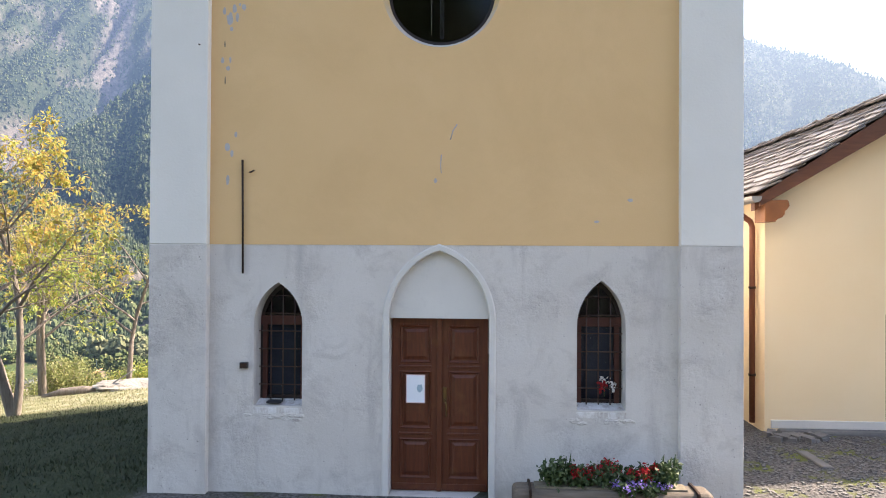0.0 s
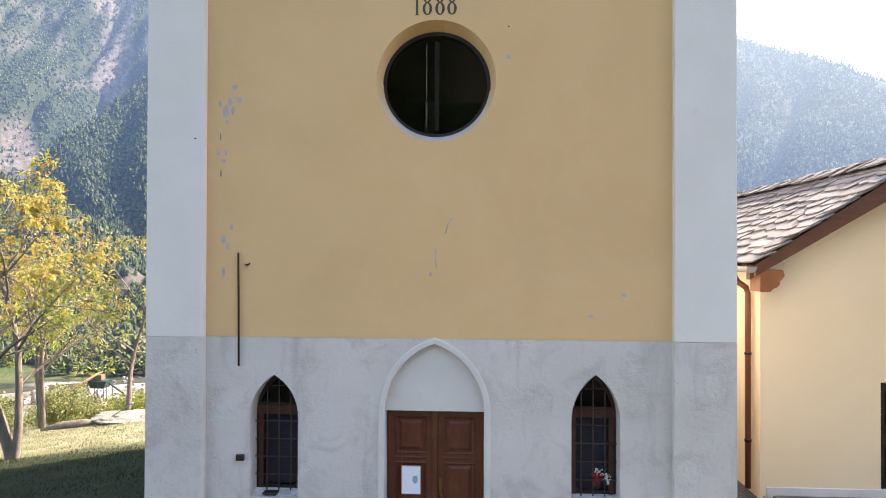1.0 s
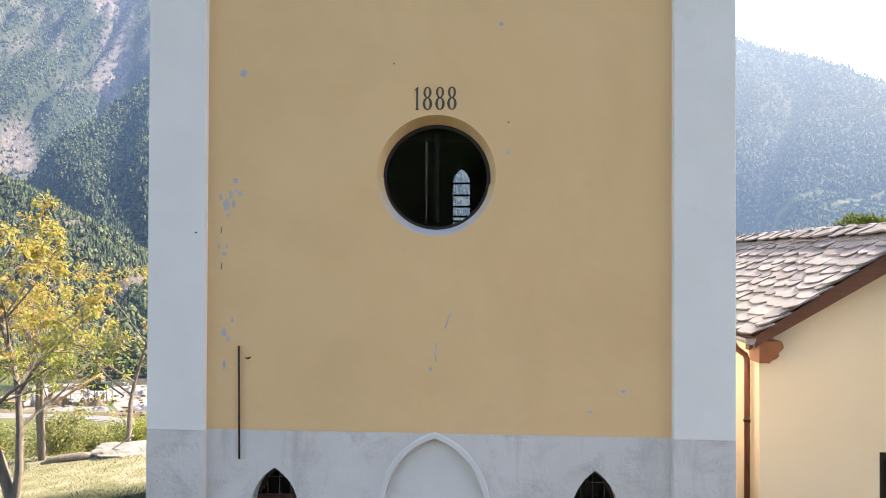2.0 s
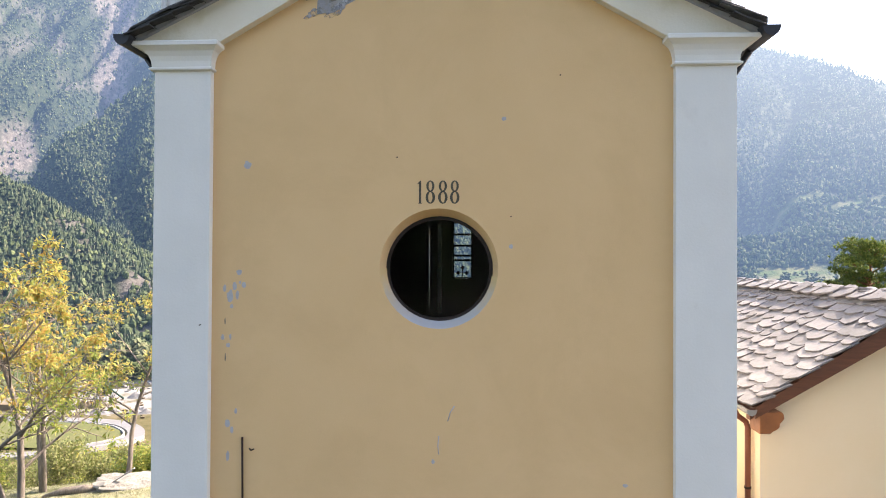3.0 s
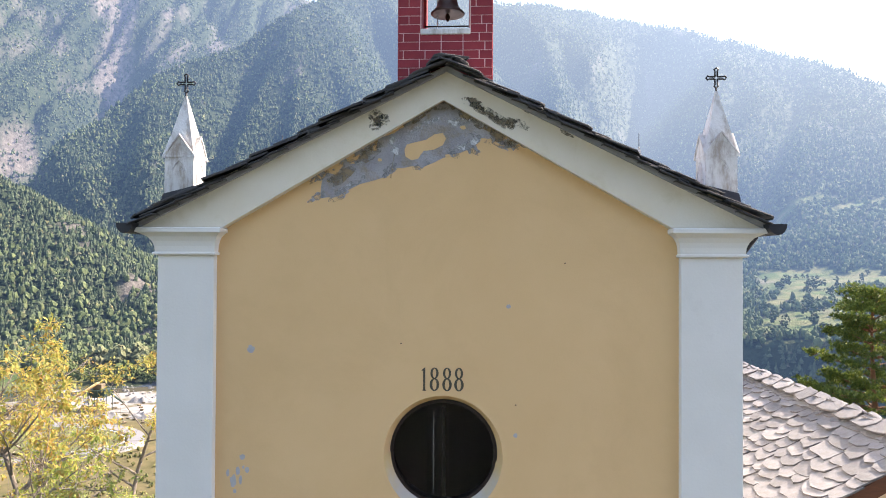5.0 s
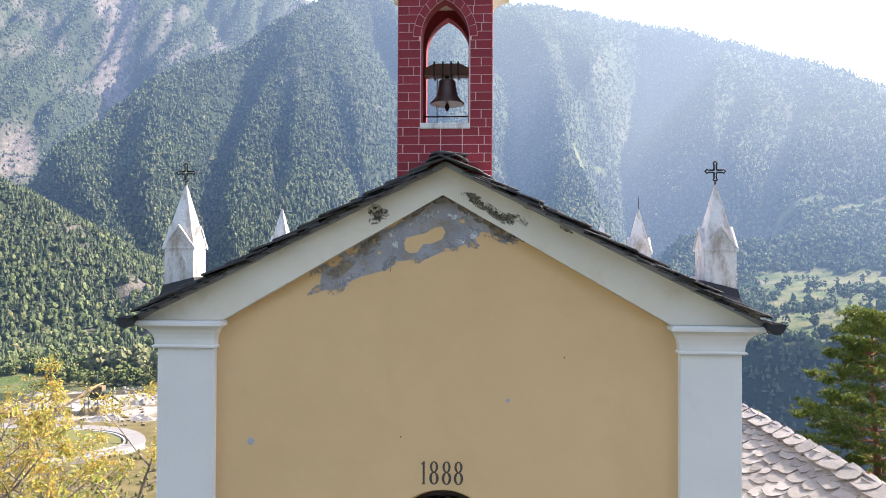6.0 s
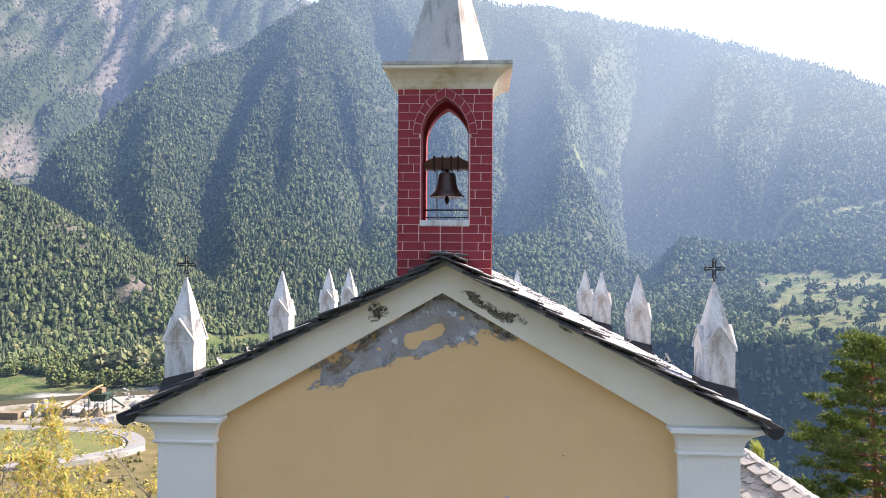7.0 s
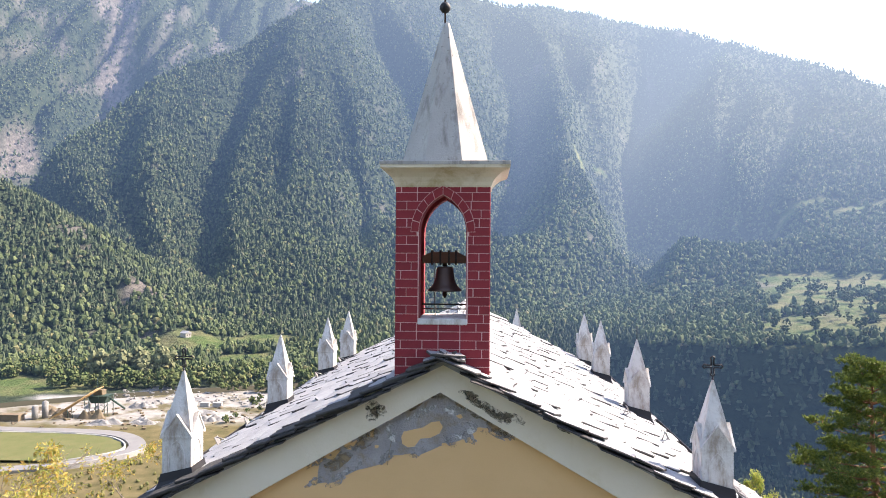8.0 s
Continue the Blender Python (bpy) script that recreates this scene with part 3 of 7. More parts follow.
side_hole = lancet(0.345, 0.24, 11.54, 12.32, 12.80, 10)
for x0 in (TX0 + 0.012, TX1 - 0.20):
    bm = wall_with_holes([(TY0 + 0.20, 10.72), (TY1 - 0.20, 10.72), (TY1 - 0.20, TZ1), (TY0 + 0.20, TZ1)], [(side_hole, side_hole)], -x0 - 0.188, -x0)
    bmesh.ops.transform(bm, matrix=Matrix.Rotation(math.pi / 2, 4, "Z"), verts=bm.verts)
    part("side_wall", bm, M_BRICK, tower)
jl = lancet(TC, 0.2975, 11.545, 12.62, 13.08, 10)
jl = jl[1:] + jl[:1]
for y0, y1 in ((TY0 + 0.002, TY0 + 0.203), (TY1 - 0.203, TY1 - 0.005)):
    bm = bmesh.new()
    rows = [[bm.verts.new((TC + (x - TC) * f, y, z)) for x, z in jl] for f, y in ((1.0, y0), (0.975, y0), (0.975, y1), (1.0, y1))]
    for p, q in zip(rows, rows[1:]):
        for i in range(len(jl) - 1):
            bm.faces.new((p[i], p[i + 1], q[i + 1], q[i]))
    bmesh.ops.recalc_face_normals(bm, faces=bm.faces)
    part("jamb_lining", bm, M_BRICK, tower)
part("opening_sill", box(TC - 0.31, TC + 0.31, TY0 - 0.015, TY1, 11.47, 11.545, 0.012), M_PINN, tower, "white plastered sill")
# tower cornice
bm = bmesh.new()
loops = []
for o, z in [(0.0, 13.18), (0.012, 13.205), (0.02, 13.245), (0.05, 13.30), (0.10, 13.355), (0.165, 13.395), (0.175, 13.405), (0.175, 13.475), (0.165, 13.485), (0.02, 13.50)]:
    loops.append([bm.verts.new(p) for p in ((TX0 - o, TY0 - o, z), (TX1 + o * 1.35, TY0 - o, z), (TX1 + o * 1.35, TY1 + o, z), (TX0 - o, TY1 + o, z))])
for a, b in zip(loops, loops[1:]):
    for k in range(4):
        bm.faces.new((a[k], a[(k + 1) % 4], b[(k + 1) % 4], b[k]))
bm.faces.new(loops[-1])
bm.faces.new(loops[0][::-1])
bmesh.ops.recalc_face_normals(bm, faces=bm.faces)
part("tower_cornice", bm, M_TCORNICE, chapel, "cream flared cornice under the spire")
part("spire", lathe([(0.612, 13.45), (0.604, 13.48), (0.05, 15.34), (0.03, 15.375)], 8, (0.025, 0.345, 0), math.pi / 8, smooth=False), M_SPIRE, chapel, "octagonal grey cement spire")
bm = tube([(0.0, 0.345, 15.33), (0.0, 0.345, 16.5)], 0.012, 8)
part("finial_rod", bm, M_IRON, chapel)
part("finial_ball", lathe([(0.001, -0.075), (0.045, -0.06), (0.072, -0.02), (0.072, 0.02), (0.045, 0.06), (0.001, 0.075)], 14, (0.0, 0.345, 15.58)), M_SOOT, chapel)
part("finial_cross", box(-0.17, 0.17, 0.335, 0.355, 16.2, 16.23), M_IRON, chapel)

part("fascia", box(TX0 - 0.182, TX1 + 0.242, TY0 - 0.182, TY1 + 0.182, 13.44, 13.488, 0.006), M_SPIRE, chapel, "grey weathered stone fascia")

# bell with its headstock
bell = thing("bell", "bronze church bell hanging from a dark wooden headstock", "bell")
part("bell_body", lathe([(0.02, 12.190), (0.09, 12.186), (0.108, 12.166), (0.115, 12.107), (0.125, 12.036), (0.145, 11.973), (0.178, 11.925), (0.222, 11.882), (0.218, 11.870), (0.17, 11.882)], 28, (TC + 0.005, 0.345, 0)), M_BRONZE, bell)
hs = [(-0.29, 12.23), (0.30, 12.23), (0.30, 12.32), (0.2, 12.35), (0.17, 12.38), (-0.17, 12.38), (-0.2, 12.35), (-0.29, 12.32)]
part("headstock", prism([(TC + x, z) for x, z in hs], 0.25, 0.44, 0.01), M_BEAM, bell)
bm = bmesh.new()
for dx in (-0.16, -0.05, 0.06, 0.15):
    add_box(bm, TC + dx - 0.012, TC + dx + 0.012, 0.235, 0.455, 12.21, 12.40)
add_box(bm, TC - 0.025, TC + 0.03, 0.32, 0.37, 12.14, 12.24)
part("strap", bm, M_IRON, bell)
part("clapper", lathe([(0.012, 12.1), (0.014, 11.88), (0.03, 11.85), (0.03, 11.82), (0.012, 11.78)], 10, (TC + 0.005, 0.345, 0)), M_IRON, bell)
part("cord", tube([(TC - 0.13, 0.42, 12.24), (TC - 0.135, 0.42, 11.95), (TC - 0.125, 0.42, 11.54)], 0.008, 6), M_TRIM, bell, "pale pull cord")
part("rod", tube([(TC - 0.29, 0.58, 11.62), (TC + 0.29, 0.58, 11.62)], 0.008, 8), M_IRON, bell)
part("rod", tube([(TC - 0.29, 0.3, 11.70), (TC + 0.29, 0.3, 11.70)], 0.01, 8), M_IRON, bell)

# ---- pinnacles ----
def pinnacle(s):
    """A square pinnacle with four gablets, a pyramid and a lead skirt cut to the roof's slope; its foot is at the origin."""
    e = new("pinnacle")
    e.empty_display_size = 0.1
    w, wall = 0.192, 0.95
    bm = box(-w, w, -w, w, 0.0, wall, 0.008)
    for k in range(4):
        vs = add_prism(bm, [(-w, wall - 0.04), (w, wall - 0.04), (w, wall), (0, wall + 0.25), (-w, wall)], -w - 0.004, -w + 0.12)
        bmesh.ops.transform(bm, matrix=pose(0, 0, 0, 0, 0, 90 * k), verts=vs)
    bmesh.ops.recalc_face_normals(bm, faces=bm.faces)
    part("shaft", bm, M_PINN, e)
    for k in range(4):
        turn = pose(0, 0, 0, 0, 0, 90 * k)
        fr = band(lancet(0, 0.10, 0.5, 0.66, 0.86, 5)[1:] + [(-0.10, 0.5)], lancet(0, 0.115, 0.49, 0.66, 0.885, 5)[1:] + [(-0.115, 0.49)], -w - 0.010, -w + 0.01)
        bmesh.ops.transform(fr, matrix=turn, verts=fr.verts)
        part("blind_arch", fr, M_PINN, e)
        gb = bmesh.new()
        for sx in (-1, 1):
            add_prism(gb, [(sx * (w + 0.022), wall - 0.045), (sx * (w + 0.022), wall - 0.018), (0, wall + 0.268), (0, wall + 0.24)][::sx], -w - 0.02, -w + 0.02)
        bmesh.ops.recalc_face_normals(gb, faces=gb.faces)
        bmesh.ops.transform(gb, matrix=turn, verts=gb.verts)
        part("gablet_moulding", gb, M_PINN, e)
    part("spirelet", lathe([(0.285, wall - 0.03), (0.016, wall + 0.79), (0.008, wall + 0.80)], 4, (0, 0, 0), math.pi / 4, smooth=False), M_PINN, e)
    bm = bmesh.new()
    loops = []
    for o, up in ((0.075, 0.30), (0.03, 0.40), (0.012, 0.50)):
        q = w + o
        loops.append([bm.verts.new((x, y, up - 0.25 * s * x)) for x, y in ((-q, -q), (q, -q), (q, q), (-q, q))])
    for a, b in zip(loops, loops[1:]):
        for k in range(4):
            bm.faces.new((a[k], a[(k + 1) % 4], b[(k + 1) % 4], b[k]))
    bm.faces.new(loops[-1])
    bmesh.ops.recalc_face_normals(bm, faces=bm.faces)
    part("lead_skirt", bm, M_BLACK, e, "dark lead flashing skirt")
    e.parent = chapel
    e["label"] = "weathered white plaster pinnacle"
    return e


def iron_cross(e, z):
    """A thin outlined cross with flared ends."""
    bm = bmesh.new()
    pts = []
    a, f, g = 0.015, 0.025, 0.125
    for k in range(4):
        t = k * math.pi / 2
        c, s = math.cos(t), math.sin(t)
        for u, v in ((a, -a), (g - 0.04, -a), (g - 0.02, -f), (g, 0.0), (g - 0.02, f), (g - 0.04, a), (a, a)):
            pts.append((u * c - v * s, 0, z + 0.18 + u * s + v * c))
    pts.append(pts[0])
    add_tube(bm, pts, 0.0115, 5)
    add_tube(bm, [(0, 0, z - 0.05), (0, 0, z + 0.07)], 0.013, 5)
    part("cross", bm, M_SOOT, e, "thin black iron cross")


for s in (-1, 1):
    first = pinnacle(s)
    spots = ((3.385, 4.45), (3.37, 8.35), (3.28, 10.5), (1.5, 12.1))
    for i, (x, y) in enumerate(spots):
        p = copy_thing(first, pose(s * x, y, 9.06))
        if i in (0, 2):
            part("spike", tube([(0, 0, 1.7), (0, 0, 2.0)], 0.007, 5), M_BLACK, p)
    first.matrix_basis = pose(s * 3.385, 0.2, 9.06)
    iron_cross(first, 1.73)

# ---- the lie of the land ----
LATTICE = np.random.RandomState(7).rand(256, 256)


def value_noise(x, y):
    xi, yi = np.floor(x).astype(int), np.floor(y).astype(int)
    fx, fy = x - xi, y - yi
    fx, fy = fx * fx * (3 - 2 * fx), fy * fy * (3 - 2 * fy)
    g = lambda a, b: LATTICE[(xi + a) % 256, (yi + b) % 256]
    return (g(0, 0) * (1 - fx) + g(1, 0) * fx) * (1 - fy) + (g(0, 1) * (1 - fx) + g(1, 1) * fx) * fy


def fbm(x, y, octaves=5):
    total, amp = 0.0, 0.5
    for k in range(octaves):
        total = total + amp * (value_noise(x * 2 ** k + 17.3 * k, y * 2 ** k + 9.1 * k) - 0.5)
        amp *= 0.52
    return total


# crests in plan, from the main ridge down each spur: x, y, height
CREST = ((-4045, 3290, 2345), (-2485, 3290, 1970), (-1590, 3290, 1630), (-1010, 3290, 1420), (-595, 3190, 1305), (-315, 3090, 1220), (45, 2990, 1150), (165, 2940, 1135),
         (425, 2890, 1070), (615, 2790, 980), (715, 2690, 940), (945, 2590, 855), (1090, 2490, 765), (1300, 2290, 615), (1635, 1990, 350), (2200, 1300, 60))
SPURS = (
    (((-1175, 1090, 320), (-705, 940, 118), (-625, 920, 88), (-535, 870, 33), (-400, 790, -38), (-305, 690, -72)), 0.60, 15),
)
# the wooded face across the valley, fitted to the camera's view, by bearing from the camera: range and height of its
# brow, then of its foot
BROW = ((-45.4, 1300, -20), (-34.5, 1900, 200), (-33.1, 1950, 279), (-29.6, 2100, 411), (-26.3, 2230, 558), (-23.4, 2330, 645), (-19.9, 2420, 735), (-15.9, 2490, 897), (-12.2, 2750, 1086),
        (-7.5, 2950, 1199), (-2.8, 3000, 1197), (1.5, 3000, 1135), (3.9, 3000, 1137), (8.5, 2980, 1073), (12.5, 2950, 990), (15.6, 2900, 950), (19.7, 2780, 835), (23.6, 2650, 717),
        (26.5, 2500, 626), (29.6, 2350, 518), (36.6, 2100, 278))
FOOT = ((-50, 950, -60), (-20, 900, -70), (-8, 950, -70), (4, 980, -66), (12, 1060, -55), (20, 1150, -25), (34, 1200, 0))
# gullies down that face, placed to fit the camera's view: depth, width of the near and of the steep far wall, then
# range and bearing from foot to head
GULLIES = (
    (60, 120, 42, ((1000, -22.4), (1210, -22.6), (1470, -22.3), (1715, -21.3), (2015, -19.6), (2240, -18.1), (2420, -17.2))),
    (26, 90, 22, ((1300, -16.9), (1425, -16.7), (1660, -16.6), (1960, -16.3), (2200, -15.4))),
    (34, 100, 26, ((1100, -9.7), (1195, -9.9), (1425, -10.0), (1570, -11.1), (1860, -12.2), (2150, -13.0))),
    (110, 170, 80, ((1250, -5.6), (1435, -5.4), (1755, -5.1), (2020, -5.6), (2280, -6.9), (2555, -8.8), (2800, -10))),
    (170, 230, 125, ((1250, 0.4), (1515, 1.5), (1710, 2.2), (1850, 2.9), (2185, 3.0), (2530, 2.8), (2785, 1.0), (2950, 0.2))),
    (75, 110, 55, ((1700, 9.4), (1845, 9.2), (2030, 8.8), (2300, 8.0), (2495, 7.1), (2750, 6.2))),
    (260, 150, 260, ((1330, 14.6), (1460, 14.3), (1540, 14.0), (1685, 12.1), (1790, 11.5), (2195, 11.2), (2685, 13.4), (2850, 14.5))),
    (70, 140, 60, ((980, 9.8), (1070, 10.7), (1200, 12.0), (1325, 13.3), (1460, 14.3), (1600, 15.0))),
    (45, 130, 34, ((1100, -26.4), (1235, -27.0), (1545, -28.8), (1915, -28.2), (2080, -27.6))),
    (110, 60, 85, ((1000, -29.0), (1150, -31.0), (1400, -33.0), (1750, -34.2), (1900, -34.6))),
    (60, 160, 60, ((1450, 16.2), (1600, 16.8), (1860, 18.0), (2220, 19.3), (2500, 20))),
    (45, 130, 40, ((1400, 20.5), (1700, 22.0), (2100, 23.5), (2400, 24.5))),
)
LIP = ((-60, 925, -108), (149, 778, -82), (362, 632, -66), (640, 440, -50))


def along(x, y, line, slope, width):
    """The height of a crest with falling sides."""
    best = np.full(x.shape, -1e9)
    for (ax, ay, az), (bx, by, bz) in zip(line, line[1:]):
        dx, dy = bx - ax, by - ay
        t = np.clip(((x - ax) * dx + (y - ay) * dy) / (dx * dx + dy * dy), 0, 1)
        d = np.hypot(x - ax - t * dx, y - ay - t * dy)
        best = np.maximum(best, az + t * (bz - az) - slope * np.maximum(0, d - width))
    return best


def valley_face(x, y):
    """The wooded face: an even rise from its foot to its brow, cut by gullies with a steep far wall."""
    r = np.hypot(x - 0.5, y + 8.5)
    bearing = np.degrees(np.arctan2(x - 0.5, y + 8.5))
    of = lambda rows, k: np.interp(bearing, [q[0] for q in rows], [q[k] for q in rows])
    rc, zc, rf, zf = of(BROW, 1), of(BROW, 2), of(FOOT, 1), of(FOOT, 2)
    t = (r - rf) / (rc - rf)
    up = np.clip(t, 0, 1)
    h = np.where(t > 1, zc - 0.7 * (r - rc), zf + (zc - zf) * (0.72 * up + 0.28 * up * up) - 1500 * np.maximum(0, -t))
    for depth, near_w, far_w, line in GULLIES:
        ranges = [q[0] for q in line]
        d = r * np.sin(np.radians(bearing - np.interp(r, ranges, [q[1] for q in line])))
        d = d + 26 * fbm(r / 170 + depth, d / 400 + depth, 4)
        live = np.clip((r - ranges[0]) / 160, 0, 1) * np.clip((ranges[-1] - r) / 260, 0, 1)
        cut = np.where(d < 0, 1 + d / near_w, 1 - d / far_w)
        h = h - depth * live * np.clip(cut, 0, 1)
    # small runnels, steep on the far side too
    lane = bearing * r / 75 + 2.2 * fbm(x / 420, y / 420, 3) + 1.2 * fbm(r / 260 + 8, bearing / 2, 3)
    saw = lane - np.floor(lane)
    saw = np.minimum(saw / 0.72, (1 - saw) / 0.28)
    grow_in = np.clip((h - 10) / 200, 0, 1) * np.clip((1.04 - t) * 6, 0, 1)
    return h - grow_in * 26 * (1 - saw) * np.clip(0.5 + 2.2 * fbm(x / 300 + 4, y / 300, 3), 0, 1)


def bench(x, y):
    """A sloping shelf of fields whose lip breaks off into the gorge."""
    px, py = [q[0] for q in LIP], [q[1] for q in LIP]
    d = (y - np.interp(x, px, py)) * 0.82 + 34 * fbm(x / 110 + 7, y / 110, 4)
    return np.interp(x, px, [q[2] for q in LIP]) + np.where(d > 0, 0.10 * d, 2.1 * d) - 0.6 * np.maximum(0, 110 - x)


def land(x, y):
    """The ground's height at x, y: the chapel's terrace, the valley, the mountains."""
    x, y = np.asarray(x, float), np.asarray(y, float)
    wob = fbm(x / 260 + 3, y / 260, 4)
    wx, wy = x + 60 * wob, y + 60 * fbm(x / 240 + 40, y / 240 + 11, 4)
    back = along(wx, wy, CREST, 0.92, 0) - 60 - 600 * np.clip((x + 650) / 300, 0, 1)
    # rocky ribs on the high slopes behind
    rib = np.abs(fbm(x / 120 + 0.8 * wob, y / 800 + 5, 4))
    back = back - 420 * np.clip(0.16 - rib, 0, 1)
    r, bearing = np.hypot(x - 0.5, y + 8.5), np.degrees(np.arctan2(x - 0.5, y + 8.5))
    off = r * np.sin(np.radians(bearing + 30.0 - 1.6 * np.clip((r - 2400) / 700, 0, 1))) + 30 * fbm(r / 150, bearing / 3 + 5, 3)
    back = back - 190 * np.clip(np.where(off < 0, 1 + off / 240, 1 - off / 130), 0, 1) * np.clip((3150 - r) / 300, 0, 1)
    # a last blue ridge beyond the pass
    back = np.maximum(back, np.where(bearing > 20, 985 - 0.55 * np.abs(r - 4150) - 26 * np.abs(bearing - 27), -500))
    hs = [back, valley_face(wx * 0.25 + x * 0.75, wy * 0.25 + y * 0.75), bench(x, y)] + [along(wx, wy, *s) for s in SPURS]
    far = np.clip((y - 520) / 400, 0, 1)
    floor = -90 - 95 * np.clip((x - 40) / 160, 0, 1) * np.clip((y - 60) / 200, 0, 1) * np.clip((900 - y) / 200, 0, 1) + 22 * far
    hs.append(floor + np.clip(y - 1000, 0, 3000) * 0.05)
    soft = 5.0
    top = np.maximum.reduce(hs)
    far_h = top + soft * np.log(sum(np.exp((h - top) / soft) for h in hs))
    far_h = far_h + np.clip((far_h + 85) / 120, 0, 1) * (34 * fbm(x / 150, y / 150, 5) + 9 * fbm(x / 24, y / 24, 3))
    # terrace: level round the chapel, falling to the left and to the rear
    left = np.clip((-x - 3.2) / 3, 0, 1)
    terrace = -0.105 * np.maximum(0, -x - 3.6) - 0.06 * np.maximum(0, y) * left - 0.02 * np.maximum(0, y - 12)
    terrace = terrace + 0.35 * fbm(x / 6, y / 6, 4) * np.clip((np.hypot(x / 1.3, y - 5) - 6) / 12, 0, 1) + 0.05 * fbm(x / 0.8, y / 0.8, 3)
    edge = 19.0 + 3 * np.sin(x * 0.11 + 0.5) + 1.5 * np.clip((x - 4) / 12, 0, 1)
    drop = np.maximum(0, y - edge)
    side = np.maximum(0, -x - 26 + 0.25 * y)
    terrace = terrace - 0.62 * (drop - 3 * (1 - np.exp(-drop / 3))) - 0.5 * side + np.clip(drop / 30, 0, 1) * 6 * fbm(x / 30, y / 30, 4)
    behind = np.maximum(0, -y - 26)
    terrace = terrace + (0.29 + 0.13 * np.clip((4 - x) / 30, 0, 1)) * np.maximum(0, behind - 20 * (1 - np.exp(-behind / 20))) * (1 + 0.6 * fbm(x / 90, y / 90, 3))
    return np.maximum(terrace, np.where(y > 40, far_h, -200.0))


# meadows and clearings: x, y, half-lengths
MEADOWS = ((500, 1480, 50, 14), (615, 1403, 75, 14), (700, 1330, 60, 12), (202, 1668, 20, 16), (267, 1890, 24, 18), (340, 2030, 24, 18), (-301, 680, 42, 40), (-249, 725, 44, 40), (-228, 632, 26, 26), (-100, 905, 34, 16), (-357, 508, 60, 34))
PIT = (-205, 455, 125, 62)


def meadow_mask(x, y):
    d = np.full(x.shape, 9.0)
    for cx, cy, a, b in MEADOWS:
        d = np.minimum(d, np.hypot((x - cx) / a, (y - cy) / b))
    patches = np.clip((1.15 - d + 0.9 * fbm(x / 40, y / 40, 4)) * 4, 0, 1)
    # the terraced bench: fields between hedges and groves
    shelf = np.clip((1.05 - np.hypot((x - 430) / 230, (y - 850) / 270)) * 6, 0, 1) * np.clip((x - 0.385 * (y + 8)) / 12, 0, 1) * np.clip((bench(x, y) - np.interp(x, [q[0] for q in LIP], [q[2] for q in LIP])) / 6 + 0.5, 0, 1)
    return np.maximum(patches, shelf * np.clip((fbm(x / 55 + 2, y / 34 + 1, 4) + 0.13) * 16, 0, 1))


def pit_mask(x, y):
    d = np.hypot((x - PIT[0]) / PIT[2], (y - PIT[1]) / PIT[3])
    return np.clip((1.05 - d + 1.1 * fbm(x / 45 + 5, y / 45, 4)) * 5, 0, 1) * np.clip((y - 388 - 0.12 * (x + 200)) / 6, 0, 1)


def scree_mask(x, y, z):
    """Bare rock on the high slopes behind, in their main couloir, on the cliff and along the near spur."""
    bearing, r = np.degrees(np.arctan2(x - 0.5, y + 8.5)), np.hypot(x - 0.5, y + 8.5)
    behind = np.clip((r - np.interp(bearing, [q[0] for q in BROW], [q[1] for q in BROW]) - 10) / 60, 0, 1) * np.clip((-10 - bearing) / 3, 0, 1)
    couloir = np.clip(1.35 - np.abs(bearing + 30.4 + 1.6 * fbm(r / 160, r / 300 + 2, 3) - 1.6 * np.clip((r - 2400) / 700, 0, 1)) / 1.2, 0, 1) * behind
    cliff = np.clip(1.25 - np.hypot((bearing + 36.0) / 2.4, (z - 320) / 150), 0, 1) + 0.75 * np.clip(1.5 - np.minimum(np.hypot((x + 500) / 66, (y - 862) / 40), np.hypot((x + 425) / 62, (y - 818) / 38)), 0, 1)
    edge = 0.5 * np.clip(1 - np.abs(bearing + 6.4) / 1.2, 0, 1) * np.clip((z - 480) / 200, 0, 1)
    n = fbm(x / 70 + 60, y / 130 + 8, 5)
    return np.clip((n + 0.20 * behind * np.clip((z - 520) / 350, 0, 1) + 0.5 * couloir + 0.45 * cliff + 0.3 * edge - 0.20) * 4, 0, 1)


def haze_glow(x, y):
    """Painted haze: emission strength of a far slope; grows with distance and towards the sun."""
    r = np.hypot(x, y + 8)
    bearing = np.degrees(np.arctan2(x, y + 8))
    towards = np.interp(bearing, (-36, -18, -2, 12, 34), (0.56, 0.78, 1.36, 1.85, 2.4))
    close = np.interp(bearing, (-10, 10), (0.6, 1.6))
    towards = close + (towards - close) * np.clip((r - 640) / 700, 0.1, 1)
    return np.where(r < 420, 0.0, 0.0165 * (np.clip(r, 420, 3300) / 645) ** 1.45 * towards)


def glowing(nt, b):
    """Paints haze over a distant backdrop as emission, by the attribute of its mesh."""
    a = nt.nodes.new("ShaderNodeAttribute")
    a.attribute_name = "haze"
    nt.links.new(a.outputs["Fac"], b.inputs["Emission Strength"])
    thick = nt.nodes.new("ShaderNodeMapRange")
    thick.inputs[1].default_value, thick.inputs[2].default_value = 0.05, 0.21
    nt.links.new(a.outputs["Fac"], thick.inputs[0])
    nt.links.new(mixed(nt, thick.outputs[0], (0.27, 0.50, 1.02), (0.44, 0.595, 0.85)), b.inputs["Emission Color"])


